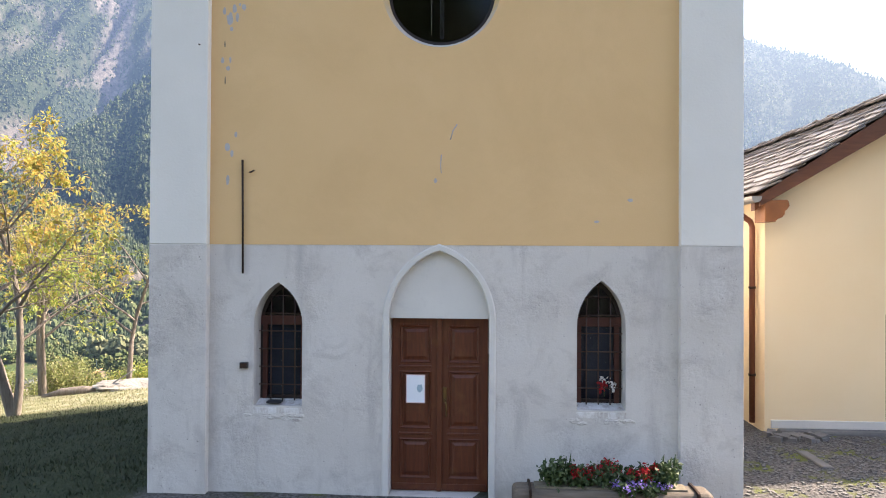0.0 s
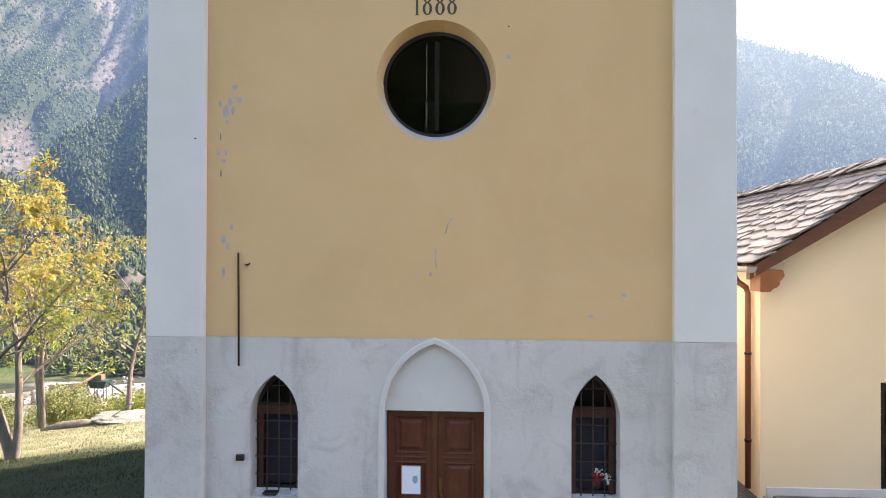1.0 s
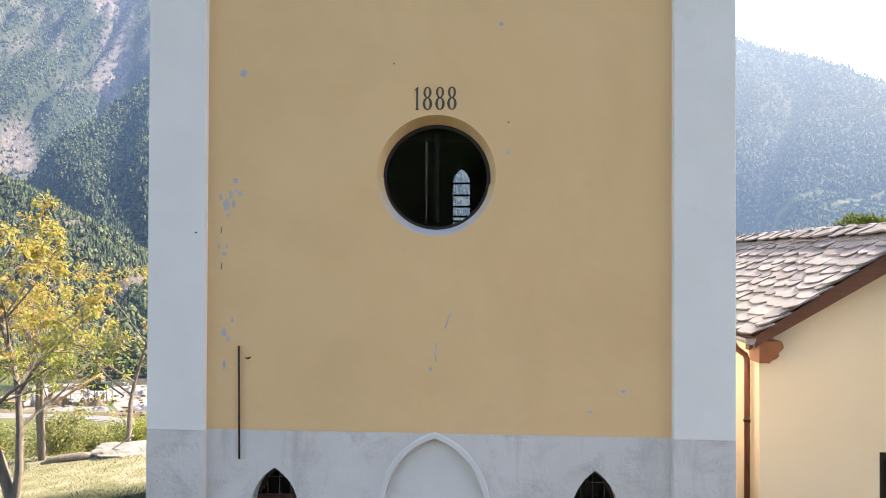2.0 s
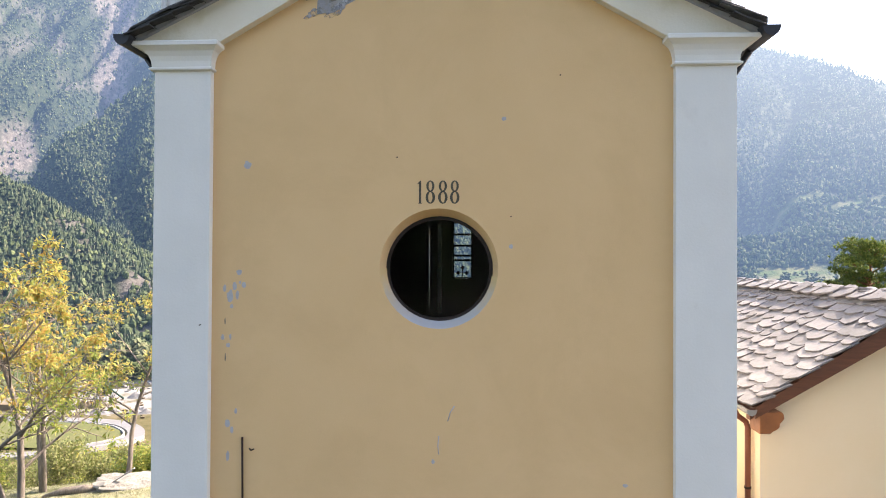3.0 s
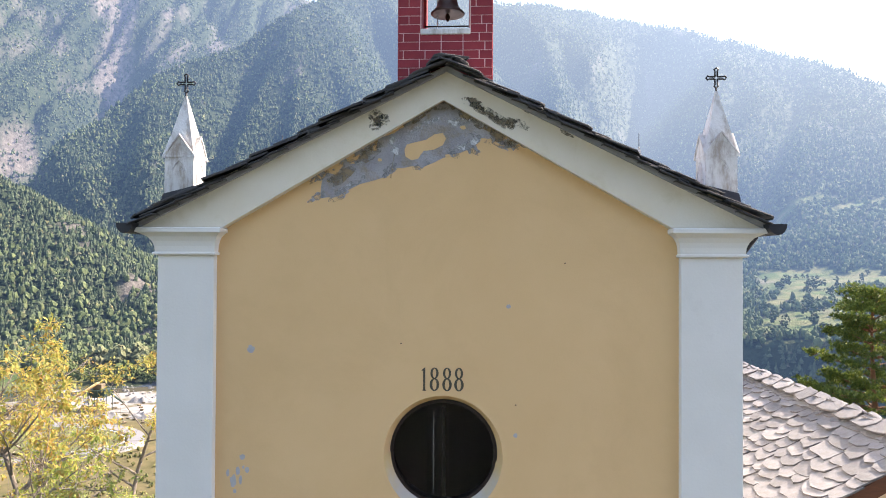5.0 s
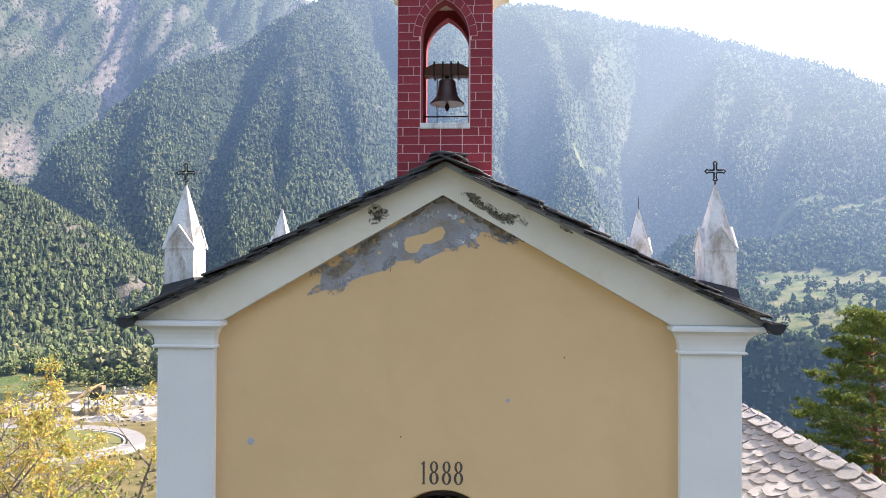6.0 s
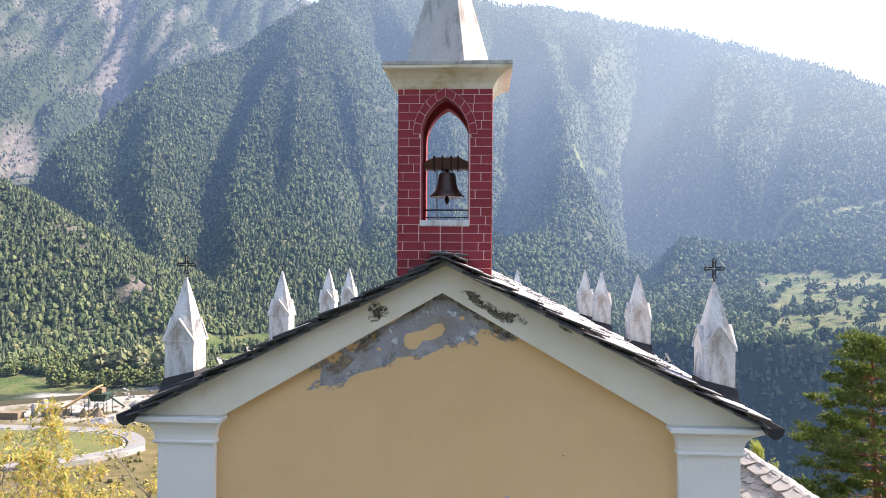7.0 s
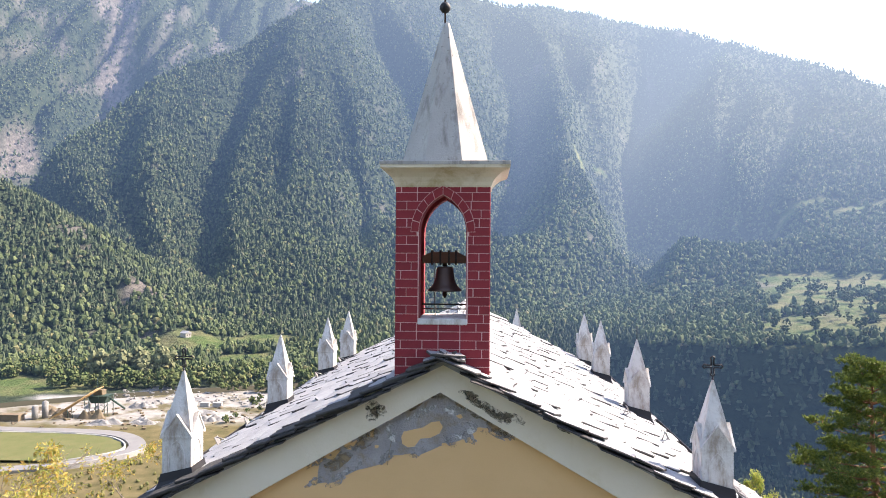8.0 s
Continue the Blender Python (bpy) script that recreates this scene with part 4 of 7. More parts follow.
def terrain_material(name):
    """Forest floor, meadow, rock and quarry gravel by masks of the plan."""
    m, nt, b = nodes_of(name)

    def attr(n):
        a = nt.nodes.new("ShaderNodeAttribute")
        a.attribute_name = n
        return a.outputs["Fac"]
    soil = mixed(nt, noise_fac(nt, 0.05, 0.35, 0.65), (0.022, 0.034, 0.020), (0.040, 0.052, 0.029))
    dry = mixed(nt, noise_fac(nt, 0.03, 0.4, 0.6), (0.06, 0.09, 0.03), (0.115, 0.115, 0.055))
    rock = mixed(nt, noise_fac(nt, 0.06, 0.35, 0.7, detail=10), (0.07, 0.064, 0.056), (0.165, 0.148, 0.13))
    gravel = mixed(nt, noise_fac(nt, 0.08, 0.35, 0.65, detail=10), (0.21, 0.21, 0.20), (0.33, 0.33, 0.315))
    col = mixed(nt, attr("meadow"), soil, dry)
    col = mixed(nt, attr("rock"), col, rock)
    col = mixed(nt, attr("pit"), col, gravel)
    nt.links.new(col, b.inputs["Base Color"])
    b.inputs["Roughness"].default_value = 0.95
    b.inputs["Specular IOR Level"].default_value = 0.1
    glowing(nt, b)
    bump(nt, b, noise_fac(nt, 0.15, 0.2, 0.8, detail=10), 0.8, 3.0)
    return m


def ground_material():
    """Lawn with painted shade and a painted sunlit strip, bare gravel by the houses, and dry slope grass."""
    m, nt, b = nodes_of("lawn_and_gravel")

    def attr(n):
        a = nt.nodes.new("ShaderNodeAttribute")
        a.attribute_name = n
        return a.outputs["Fac"]
    # lawn base darkened: the chapel's shade is put into the colour
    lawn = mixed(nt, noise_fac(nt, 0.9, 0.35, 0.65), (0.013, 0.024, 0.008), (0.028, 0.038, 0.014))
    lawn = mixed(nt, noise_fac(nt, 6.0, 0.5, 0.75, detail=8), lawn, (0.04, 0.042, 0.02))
    stones = mixed(nt, noise_fac(nt, 22.0, 0.4, 0.62, detail=6), (0.05, 0.047, 0.044), (0.15, 0.145, 0.14))
    stones = mixed(nt, noise_fac(nt, 1.6, 0.52, 0.62, detail=6), stones, (0.10, 0.115, 0.035))
    dry = mixed(nt, noise_fac(nt, 0.12, 0.35, 0.65, detail=9), (0.070, 0.066, 0.027), (0.135, 0.108, 0.054))
    # far strip of the lawn paled: sunlight put into the colour
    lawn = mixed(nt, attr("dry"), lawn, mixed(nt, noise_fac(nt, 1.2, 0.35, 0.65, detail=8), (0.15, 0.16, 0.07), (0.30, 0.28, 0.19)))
    col = mixed(nt, attr("gravel"), lawn, stones)
    col = mixed(nt, attr("slope"), col, dry)
    col = mixed(nt, attr("meadow"), col, (0.06, 0.095, 0.028))
    pale = mixed(nt, noise_fac(nt, 0.15, 0.35, 0.65, detail=10), (0.19, 0.183, 0.172), (0.31, 0.30, 0.285))
    pale = mixed(nt, noise_fac(nt, 0.035, 0.50, 0.60, detail=9, rough=0.65), pale, (0.10, 0.088, 0.048))
    col = mixed(nt, attr("pit"), col, pale)
    nt.links.new(col, b.inputs["Base Color"])
    b.inputs["Roughness"].default_value = 0.95
    b.inputs["Specular IOR Level"].default_value = 0.2
    bump(nt, b, noise_fac(nt, 28.0, 0.2, 0.8, detail=8), 0.7, 0.04)
    return m


M_GROUND = ground_material()
rings_r = [0.4]
while rings_r[-1] < 4300:
    r = rings_r[-1]
    rings_r.append(r * (1.034 if r < 560 else 1.0105))
rings_r = np.array(rings_r)
fan = np.radians(np.concatenate([np.arange(-42, 40, 0.2), np.arange(40, 318, 3.5)]))
RR, FF = np.meshgrid(rings_r, fan, indexing="ij")
GX, GY = RR * np.sin(FF), -8.0 + RR * np.cos(FF)
GZ = land(GX, GY)
BANDS = (0, 560, 900, 1300, 1850, 4400)
M_MOUNTAIN = terrain_material("mountain_side")
nf = len(fan)
for r0, r1 in zip(BANDS, BANDS[1:]):
    near = r0 == 0
    idx = np.where((rings_r >= r0 / 1.011) & (rings_r <= r1 * 1.002))[0]
    if near:
        idx = np.where(rings_r <= 566)[0]
    a, b = idx[0], idx[-1]
    vx, vy, vz = GX[a:b + 1].ravel(), GY[a:b + 1].ravel(), GZ[a:b + 1].ravel()
    rows = b - a
    i0 = (np.arange(rows)[:, None] * nf + np.arange(nf)[None, :])
    i1 = (np.arange(rows)[:, None] * nf + (np.arange(nf)[None, :] + 1) % nf)
    quads = np.stack([i0, i1, i1 + nf, i0 + nf], -1).reshape(-1, 4)[:, ::-1]
    faces = quads.tolist()
    verts = np.stack([vx, vy, vz], -1).tolist()
    if a == 0:
        faces.append(list(range(nf)))
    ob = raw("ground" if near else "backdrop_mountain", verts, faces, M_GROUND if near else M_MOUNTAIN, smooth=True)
    tagged(ob, "grassy terrace falling into a wide valley" if near else "hazy wooded mountain side with rock and clearings", "ground" if near else "mountain", kind="structure")
    masks = {"meadow": meadow_mask(vx, vy), "pit": pit_mask(vx, vy), "rock": scree_mask(vx, vy, vz), "haze": haze_glow(vx, vy)}
    if near:
        # where the lawn is dry and paled as if sunlit
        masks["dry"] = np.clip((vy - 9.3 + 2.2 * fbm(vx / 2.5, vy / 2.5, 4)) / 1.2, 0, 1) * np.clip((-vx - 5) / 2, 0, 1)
        masks["gravel"] = np.clip((vx - 2.6 + 1.5 * fbm(vx / 2, vy / 2, 4)) * 1.5, 0, 1) * np.clip((16 - vy) / 3, 0, 1) + np.clip((0.3 - vy + 1.2 * fbm(vx, vy + 3, 4)) * 2, 0, 1) * np.clip((3.9 + vx) * 2, 0, 1)
        masks["slope"] = np.clip((vy - 22 + 6 * fbm(vx / 8, vy / 8, 3)) / 5, 0, 1)
    for k, v in masks.items():
        at = ob.data.attributes.new(k, "FLOAT", "POINT")
        at.data.foreach_set("value", np.clip(v, 0, 1).astype(np.float32))


# ---- forest ----
def tree_material(name, dark, light, autumn, share):
    m, nt, b = nodes_of(name)
    rnd = nt.nodes.new("ShaderNodeNewGeometry").outputs["Random Per Island"]
    col = mixed(nt, rnd, dark, light)
    r = nt.nodes.new("ShaderNodeMapRange")
    r.inputs[1].default_value, r.inputs[2].default_value = 1 - share, 1.0
    frac = math_node(nt, "FRACT", math_node(nt, "MULTIPLY", rnd, 7.31), 0)
    nt.links.new(frac, r.inputs[0])
    col = mixed(nt, r.outputs[0], col, autumn)
    col = mixed(nt, noise_fac(nt, 0.35, 0.35, 0.65, detail=4), col, mixed(nt, 0.5, col, (0.02, 0.03, 0.015)))
    nt.links.new(col, b.inputs["Base Color"])
    b.inputs["Roughness"].default_value = 0.9
    b.inputs["Specular IOR Level"].default_value = 0.1
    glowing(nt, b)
    return m


def forest(name, x, y, kind, seed, mat, label, lumps=1, size=1.0):
    """One mesh of many small trees: pointed conifers in two tiers, or lumpy round crowns."""
    rs = np.random.RandomState(seed)
    n = len(x)
    z = land(x, y)
    if kind == "conifer":
        grow_by = np.interp(np.hypot(x, y), (650, 1250), (0.95, 1.4))
        h, w, k = rs.uniform(5.5, 11, n) * grow_by, rs.uniform(2.3, 3.9, n) * grow_by, 6
        ang = rs.rand(n, 1) * math.tau + np.arange(k)[None] * math.tau / k
        v, f = [], []
        levels = ((0.02, 1.0), (0.30, 0.80), (0.58, 0.5))
        tops = (0.55, 0.80, 1.0)
        for (zb, rb), zt in zip(levels, tops):
            rad = (w[:, None] * rb) * rs.uniform(0.6, 1.3, (n, k))
            bx, by = x[:, None] + rad * np.cos(ang), y[:, None] + rad * np.sin(ang)
            bz = z[:, None] + h[:, None] * (zb + rs.uniform(-0.09, 0.09, (n, k)))
            lean = rs.uniform(-0.4, 0.4, (2, n))
            cone = np.concatenate([np.stack([bx, by, bz], -1), np.stack([x + lean[0], y + lean[1], z + h * zt], -1)[:, None]], 1)
            v.append(cone)
        v = np.concatenate(v, 1)
        per = 3 * (k + 1)
        loc = [(j + o, (j + 1) % k + o, k + o) for o in (0, k + 1, 2 * k + 2) for j in range(k)]
    else:
        ph = (1 + 5 ** 0.5) / 2
        ico = np.array([(-1, ph, 0), (1, ph, 0), (-1, -ph, 0), (1, -ph, 0), (0, -1, ph), (0, 1, ph), (0, -1, -ph), (0, 1, -ph), (ph, 0, -1), (ph, 0, 1), (-ph, 0, -1), (-ph, 0, 1)]) / 1.9
        loc = [(0, 11, 5), (0, 5, 1), (0, 1, 7), (0, 7, 10), (0, 10, 11), (1, 5, 9), (5, 11, 4), (11, 10, 2), (10, 7, 6), (7, 1, 8), (3, 9, 4), (3, 4, 2), (3, 2, 6), (3, 6, 8), (3, 8, 9), (4, 9, 5), (2, 4, 11), (6, 2, 10), (8, 6, 7), (9, 8, 1)]
        h, w = rs.uniform(5, 12, n) * size, rs.uniform(2.4, 4.6, n) * size
        v = ico[None] * rs.uniform(0.65, 1.3, (n, 12, 1)) * np.stack([w, w, h * 0.5], -1)[:, None]
        v = v + np.stack([x, y, z + h * 0.42], -1)[:, None]
        per = 12
        if lumps > 1:
            more = [v]
            for _ in range(lumps - 1):
                f = rs.uniform(0.3, 0.62, (n, 1, 1))
                off = np.stack([rs.uniform(-0.7, 0.7, n) * w, rs.uniform(-0.7, 0.7, n) * w, rs.uniform(-0.1, 0.5, n) * h * 0.6], -1)
                more.append(ico[None] * rs.uniform(0.55, 1.4, (n, 12, 1)) * np.stack([w, w, h * 0.5], -1)[:, None] * f + np.stack([x, y, z + h * 0.42], -1)[:, None] + off[:, None])
            v = np.concatenate(more, 1)
            per = 12 * lumps
            loc = [tuple(i + 12 * k for i in t) for k in range(lumps) for t in loc]
    faces = (np.array(loc)[None] + (np.arange(n) * per)[:, None, None]).reshape(-1, 3)
    me = bpy.data.meshes.new(name)
    me.from_pydata(v.reshape(-1, 3).tolist(), [], faces.tolist())
    me.materials.append(mat)
    me.attributes.new("haze", "FLOAT", "POINT").data.foreach_set("value", np.repeat(haze_glow(x, y), per).astype(np.float32))
    ob = new(name, me)
    return tagged(ob, label, "forest", kind="stuff")


M_CONIFER = tree_material("conifer", (0.026, 0.044, 0.027), (0.100, 0.122, 0.070), (0.15, 0.145, 0.09), 0.10)
M_BROADLEAF = tree_material("broadleaf", (0.065, 0.09, 0.040), (0.13, 0.155, 0.07), (0.19, 0.175, 0.085), 0.15)
rs = np.random.RandomState(3)
for bi, (r0, r1, spacing) in enumerate(((470, 560, 5.6), (560, 730, 5.0), (730, 900, 5.2), (900, 1100, 5.6), (1100, 1300, 6.1), (1300, 1550, 6.7), (1550, 1850, 7.4), (1850, 2250, 9.2), (2250, 4400, 14.0))):
    area = math.radians(80) * (r1 ** 2 - r0 ** 2) / 2
    n = int(area / spacing ** 2)
    rad = np.sqrt(rs.uniform(r0 ** 2, min(r1, 3500) ** 2, n))
    th = np.radians(rs.uniform(-40, 36, n))
    x, y = rad * np.sin(th), -8 + rad * np.cos(th)
    z = land(x, y)
    keep = (1 - meadow_mask(x, y)) * (1 - pit_mask(x, y)) * (1 - 0.66 * scree_mask(x, y, z))
    keep *= np.where((y < 540) & (x < 0), np.clip((x + 190) / 30, 0, 1) * (y > 480), 1.0)
    dens = np.clip(0.95 + 1.2 * fbm(x / 60 + 30, y / 60, 4), 0.1, 1)
    # drop what a nearer slope hides, with some allowance
    ok = rs.rand(n) < keep * dens
    x, y, z = x[ok], y[ok], z[ok]
    ok = np.ones(len(x), bool)
    for f in np.linspace(0.42, 0.96, 15):
        hx, hy = 0.5 + (x - 0.5) * f, -8.5 + (y + 8.5) * f
        ok &= 12 + (z + 22 - 12) * f > land(hx, hy)
    x, y, z = x[ok], y[ok], z[ok]
    broad = rs.rand(len(x)) < np.clip(0.30 + 1.2 * fbm(x / 120 + 9, y / 120 + 70, 3) + 0.12 * np.clip((0 - z) / 90, 0, 1) * (x < 100) + 0.5 * (x > 40) * (z < 130) * (z > -75) - 0.9 * (x > 40) * (z < -78), 0.02, 0.9)
    forest("conifer_forest", x[~broad], y[~broad], "conifer", bi * 2, M_CONIFER, "dense dark green conifers on the mountain side")
    forest("broadleaf_wood", x[broad], y[broad], "broad", bi * 2 + 1, M_BROADLEAF, "rounded olive green broadleaf trees on the slopes", 4 if r1 < 800 else 2 if r1 < 1120 else 1)
# wooded hillside across the road, behind the viewer
x, y = rs.uniform(-160, 160, 3600), rs.uniform(-220, -50, 3600)
forest("hillside_wood", x, y, "conifer", 77, tree_material("near_conifer", (0.022, 0.045, 0.022), (0.05, 0.085, 0.03), (0.12, 0.11, 0.03), 0.25), "wooded hillside facing the chapel")


# ---- valley floor ----
def ribbon(name, centre, width, z, material, label, category):
    """A level strip along a smoothed centre line."""
    pts = [Vector((x, y, 0)) for x, y in centre]
    fine = []
    for i in range(len(pts) - 1):
        p0, p1, p2, p3 = pts[max(i - 1, 0)], pts[i], pts[i + 1], pts[min(i + 2, len(pts) - 1)]
        for k in range(8):
            t = k / 8
            fine.append(0.5 * ((2 * p1) + (p2 - p0) * t + (2 * p0 - 5 * p1 + 4 * p2 - p3) * t * t + (3 * p1 - p0 - 3 * p2 + p3) * t ** 3))
    bm = bmesh.new()
    prev = None
    for i, p in enumerate(fine):
        d = (fine[min(i + 1, len(fine) - 1)] - fine[max(i - 1, 0)]).normalized()
        n = Vector((-d.y, d.x, 0)) * width / 2
        cur = [bm.verts.new((q.x, q.y, h)) for q, h in ((p - n, z - 1.5), (p - n, z), (p + n, z), (p + n, z - 1.5))]
        if prev:
            for a in range(3):
                bm.faces.new((prev[a], prev[a + 1], cur[a + 1], cur[a]))
        prev = cur
    bmesh.ops.recalc_face_normals(bm, faces=bm.faces)
    return tagged(part(name, bm, material), label, category, kind="structure")


M_ROAD = surface("worn_asphalt", (0.15, 0.15, 0.155), (0.19, 0.19, 0.19), 0.15, 6, 0.9, 0.2, 0.02)
M_LINE = surface("pale_road_edge", (0.34, 0.34, 0.325), (0.42, 0.42, 0.40), 0.2, 6, 0.9, 0.1, 0.02)
M_PALE = surface("pale_quarry_gravel", (0.17, 0.166, 0.158), (0.29, 0.283, 0.275), 0.3, 2.0, 0.95, 0.6, 0.3)
M_FIELD = surface("short_green_grass", (0.075, 0.092, 0.026), (0.115, 0.11, 0.042), 0.1, 3, 0.95, 0.3, 0.1)
M_BROWN = surface("dry_brown_earth", (0.13, 0.10, 0.065), (0.19, 0.15, 0.10), 0.1, 1.0, 0.95, 0.4, 0.3)
M_CONVEY = surface("ochre_conveyor_paint", (0.40, 0.25, 0.11), (0.48, 0.33, 0.17), 0.5, 4, 0.7, 0.2, 0.02)
M_GREENST = surface("dark_green_machine_paint", (0.025, 0.05, 0.042), (0.035, 0.066, 0.055), 0.5, 4, 0.6, 0.2, 0.02)
road_line = [(-420, 384), (-282, 376), (-247, 375.5), (-223, 374), (-205, 369), (-190.5, 357), (-183.5, 343), (-186, 332), (-194, 322), (-206, 312), (-235, 300)]
ribbon("road", road_line, 8.5, -88.6, M_ROAD, "grey valley road in a tight bend", "road")
inner_edge = [(-300, 369.5), (-247, 369.5), (-224, 368), (-208, 363.5), (-196, 354), (-190, 343.5), (-191.5, 335), (-199, 326), (-210, 317)]
ribbon("road_edge", inner_edge, 0.8, -88.5, M_LINE, "pale concrete edge of the road", "kerb")
bm = bmesh.new()
field = [(-330, 369), (-247, 369), (-224, 367.5), (-209, 363), (-197, 353.5), (-191, 343.5), (-192.5, 335), (-200, 326), (-215, 318), (-330, 312)]
vs = [bm.verts.new((x, y, -88.75)) for x, y in field]
bm.faces.new(vs)
bmesh.ops.recalc_face_normals(bm, faces=bm.faces)
tagged(part("meadow", bm, M_FIELD), "green grass field inside the road bend", "meadow", kind="structure")
bm = bmesh.new()
for (ax, ay), (bx, by) in (((-176, 339), (-181, 328)), ((-181, 328), (-192, 315)), ((-192, 315), (-206, 304))):
    d = Vector((bx - ax, by - ay, 0))
    add_box(bm, 0, d.length, -0.4, 0.4, -95, -87.4, 0.05, Matrix.Translation((ax, ay, 0)) @ Matrix.Rotation(math.atan2(d.y, d.x), 4, "Z"))
tagged(part("retaining_wall", bm, M_CONC), "pale concrete retaining wall beside the road", "wall", kind="structure")


def heap(name, x, y, rx, ry, h, material, seed, label, category="gravel mound", n=26):
    """A tipped heap of loose stone: a few merged humps with a ragged foot."""
    z0 = float(land(np.array([x]), np.array([y]))[0]) - 0.3
    rr = random.Random(seed)
    humps = [(rr.uniform(-0.5, 0.5), rr.uniform(-0.4, 0.4), rr.uniform(0.35, 0.6), rr.uniform(0.6, 1.0)) for _ in range(5)]
    bm = bmesh.new()
    rows = []
    for i in range(n + 1):
        row = []
        for j in range(n + 1):
            u, v = 2 * i / n - 1, 2 * j / n - 1
            k = max(hh * max(0.0, 1 - math.hypot(u - a, v - b) / w) for a, b, w, hh in humps)
            k += 0.22 * noise.noise(Vector((u * 2.2 + seed, v * 2.2, 0.3))) + 0.10 * noise.noise(Vector((u * 6 + seed, v * 6, 1.3)))
            row.append(bm.verts.new((x + u * rx, y + v * ry, z0 + h * max(-0.15, k * min(1.0, 3 * (1 - max(abs(u), abs(v))))))))
        rows.append(row)
    for i in range(n):
        for j in range(n):
            bm.faces.new((rows[i][j], rows[i + 1][j], rows[i + 1][j + 1], rows[i][j + 1]))
    return tagged(part(name, bm, material), label, category)


for i, (x, y, rx, ry, h) in enumerate(((-232, 396, 14, 6, 4.5), (-208, 402, 11, 7, 5), (-188, 430, 18, 9, 4), (-232, 445, 14, 8, 5), (-262, 440, 9, 6, 4), (-170, 412, 9, 6, 4), (-205, 470, 22, 8, 3))):
    heap("gravel_mound", x, y, rx, ry, h, M_PALE, i, "pale grey heap of quarry gravel")


def crusher():
    """An open steel frame with hopper, screens and a pair of long inclined conveyors on trestles."""
    e = thing("gravel_plant", "dark green gravel crusher with an ochre inclined conveyor", "crusher")
    for dy in (-2.2, 2.2):
        conveyor = part("conveyor", box(-15.5, 15.5, -0.8, 0.8, -0.25, 0.25, 0, pose(-257, 410 + dy, -80.2) @ Matrix.Rotation(math.atan2(12, 22), 4, "Z") @ Matrix.Rotation(-math.atan2(16, 25), 4, "Y")), M_CONVEY, e)
        for side in (-0.9, 0.9):
            part("side_beam", tube([(-269, 403.2 + dy + side, -88.6), (-245, 416.4 + dy + side, -71.4)], 0.28, 5), M_CONVEY, conveyor)
        for t in (0.35, 0.7):
            p = Vector((-269, 403.2 + dy, -88.8)).lerp(Vector((-245, 416.4 + dy, -71.6)), t)
            part("trestle", tube([(p.x, p.y, p.z), (p.x + 1, p.y, -91)], 0.25, 5), M_GREENST, conveyor)
    part("hopper", prism([(-252, -82), (-243, -82), (-241, -77), (-254, -77)], 417, 424, 0.2), M_GREENST, e)
    part("screen_house", box(-251, -245, 418, 423, -77, -73.6, 0.3), M_BROWN, e)
    part("walkway", box(-255, -239, 415.5, 416.3, -77.6, -77.2, 0.05), M_GREENST, e)
    for x in (-253, -247, -241):
        for y in (417, 424):
            part("leg", tube([(x, y, -91), (x, y, -77)], 0.22, 6), M_GREENST, e)
    for x in (-253, -247):
        part("brace", tube([(x, 417, -90.5), (x + 6, 417, -82.5)], 0.22, 5), M_GREENST, e)
    part("chute", tube([(-241, 420, -79), (-233, 424, -86.5)], 0.7, 6), M_GREENST, e)
    part("mast", tube([(-250, 421, -75), (-250, 421, -66)], 0.2, 5), M_GREENST, e)



crusher()
for i, (x, y, rx, ry, h) in enumerate(((-249, 411, 11, 5, 6), (-266, 413, 10, 5, 5), (-276, 421, 9, 5, 4), (-293, 432, 14, 6, 4))):
    heap("earth_mound", x, y, rx, ry, h, M_BROWN, 30 + i, "brown heap of earth and scrap beside the crusher", "earth mound")
for x, y, h in ((-281, 405, 9), (-277, 409, 11)):
    tagged(part("silo", lathe([(1.9, -91), (1.9, -91 + h), (0.4, -90 + h)], 16, (x, y, 0)), M_PALE), "pale cylindrical silo in the gravel yard", "silo", group="silos of the yard")
tagged(part("yard_shed", box(-300, -287, 398, 404, -91, -86, 0.1), M_BROWN), "low brown shed at the yard's edge", "shed")
for i in range(3):
    x = -203 + i * 9
    tagged(part("site_truck", box(x, x + 6.5, 449, 452, -90, -87, 0.3), M_CONC), "grey parked truck in the gravel yard", "truck", group="parked site trucks")


def scatter_stones(name, n, xr, yr, size, material, seed, label):
    r = np.random.RandomState(seed)
    v, f = [], []
    cube = np.array([(-1, -1, -1), (1, -1, -1), (1, 1, -1), (-1, 1, -1), (-1, -1, 1), (1, -1, 1), (1, 1, 1), (-1, 1, 1)], float)
    quads = ((3, 2, 1, 0), (4, 5, 6, 7), (0, 1, 5, 4), (1, 2, 6, 5), (2, 3, 7, 6), (3, 0, 4, 7))
    x, y = r.uniform(*xr, n), r.uniform(*yr, n)
    z = land(x, y)
    for i in range(n):
        s = size * r.uniform(0.4, 1.3)
        a = r.rand() * 6
        c = cube * r.uniform(0.5, 1.0, (8, 3)) * s
        c = np.stack([c[:, 0] * math.cos(a) - c[:, 1] * math.sin(a), c[:, 0] * math.sin(a) + c[:, 1] * math.cos(a), c[:, 2] * 0.7], -1) + (x[i], y[i], z[i] + 0.2 * s)
        v += c.tolist()
        f += [[q + 8 * i for q in qq] for qq in quads]
    return tagged(raw(name, v, f, material), label, "stones", kind="stuff")


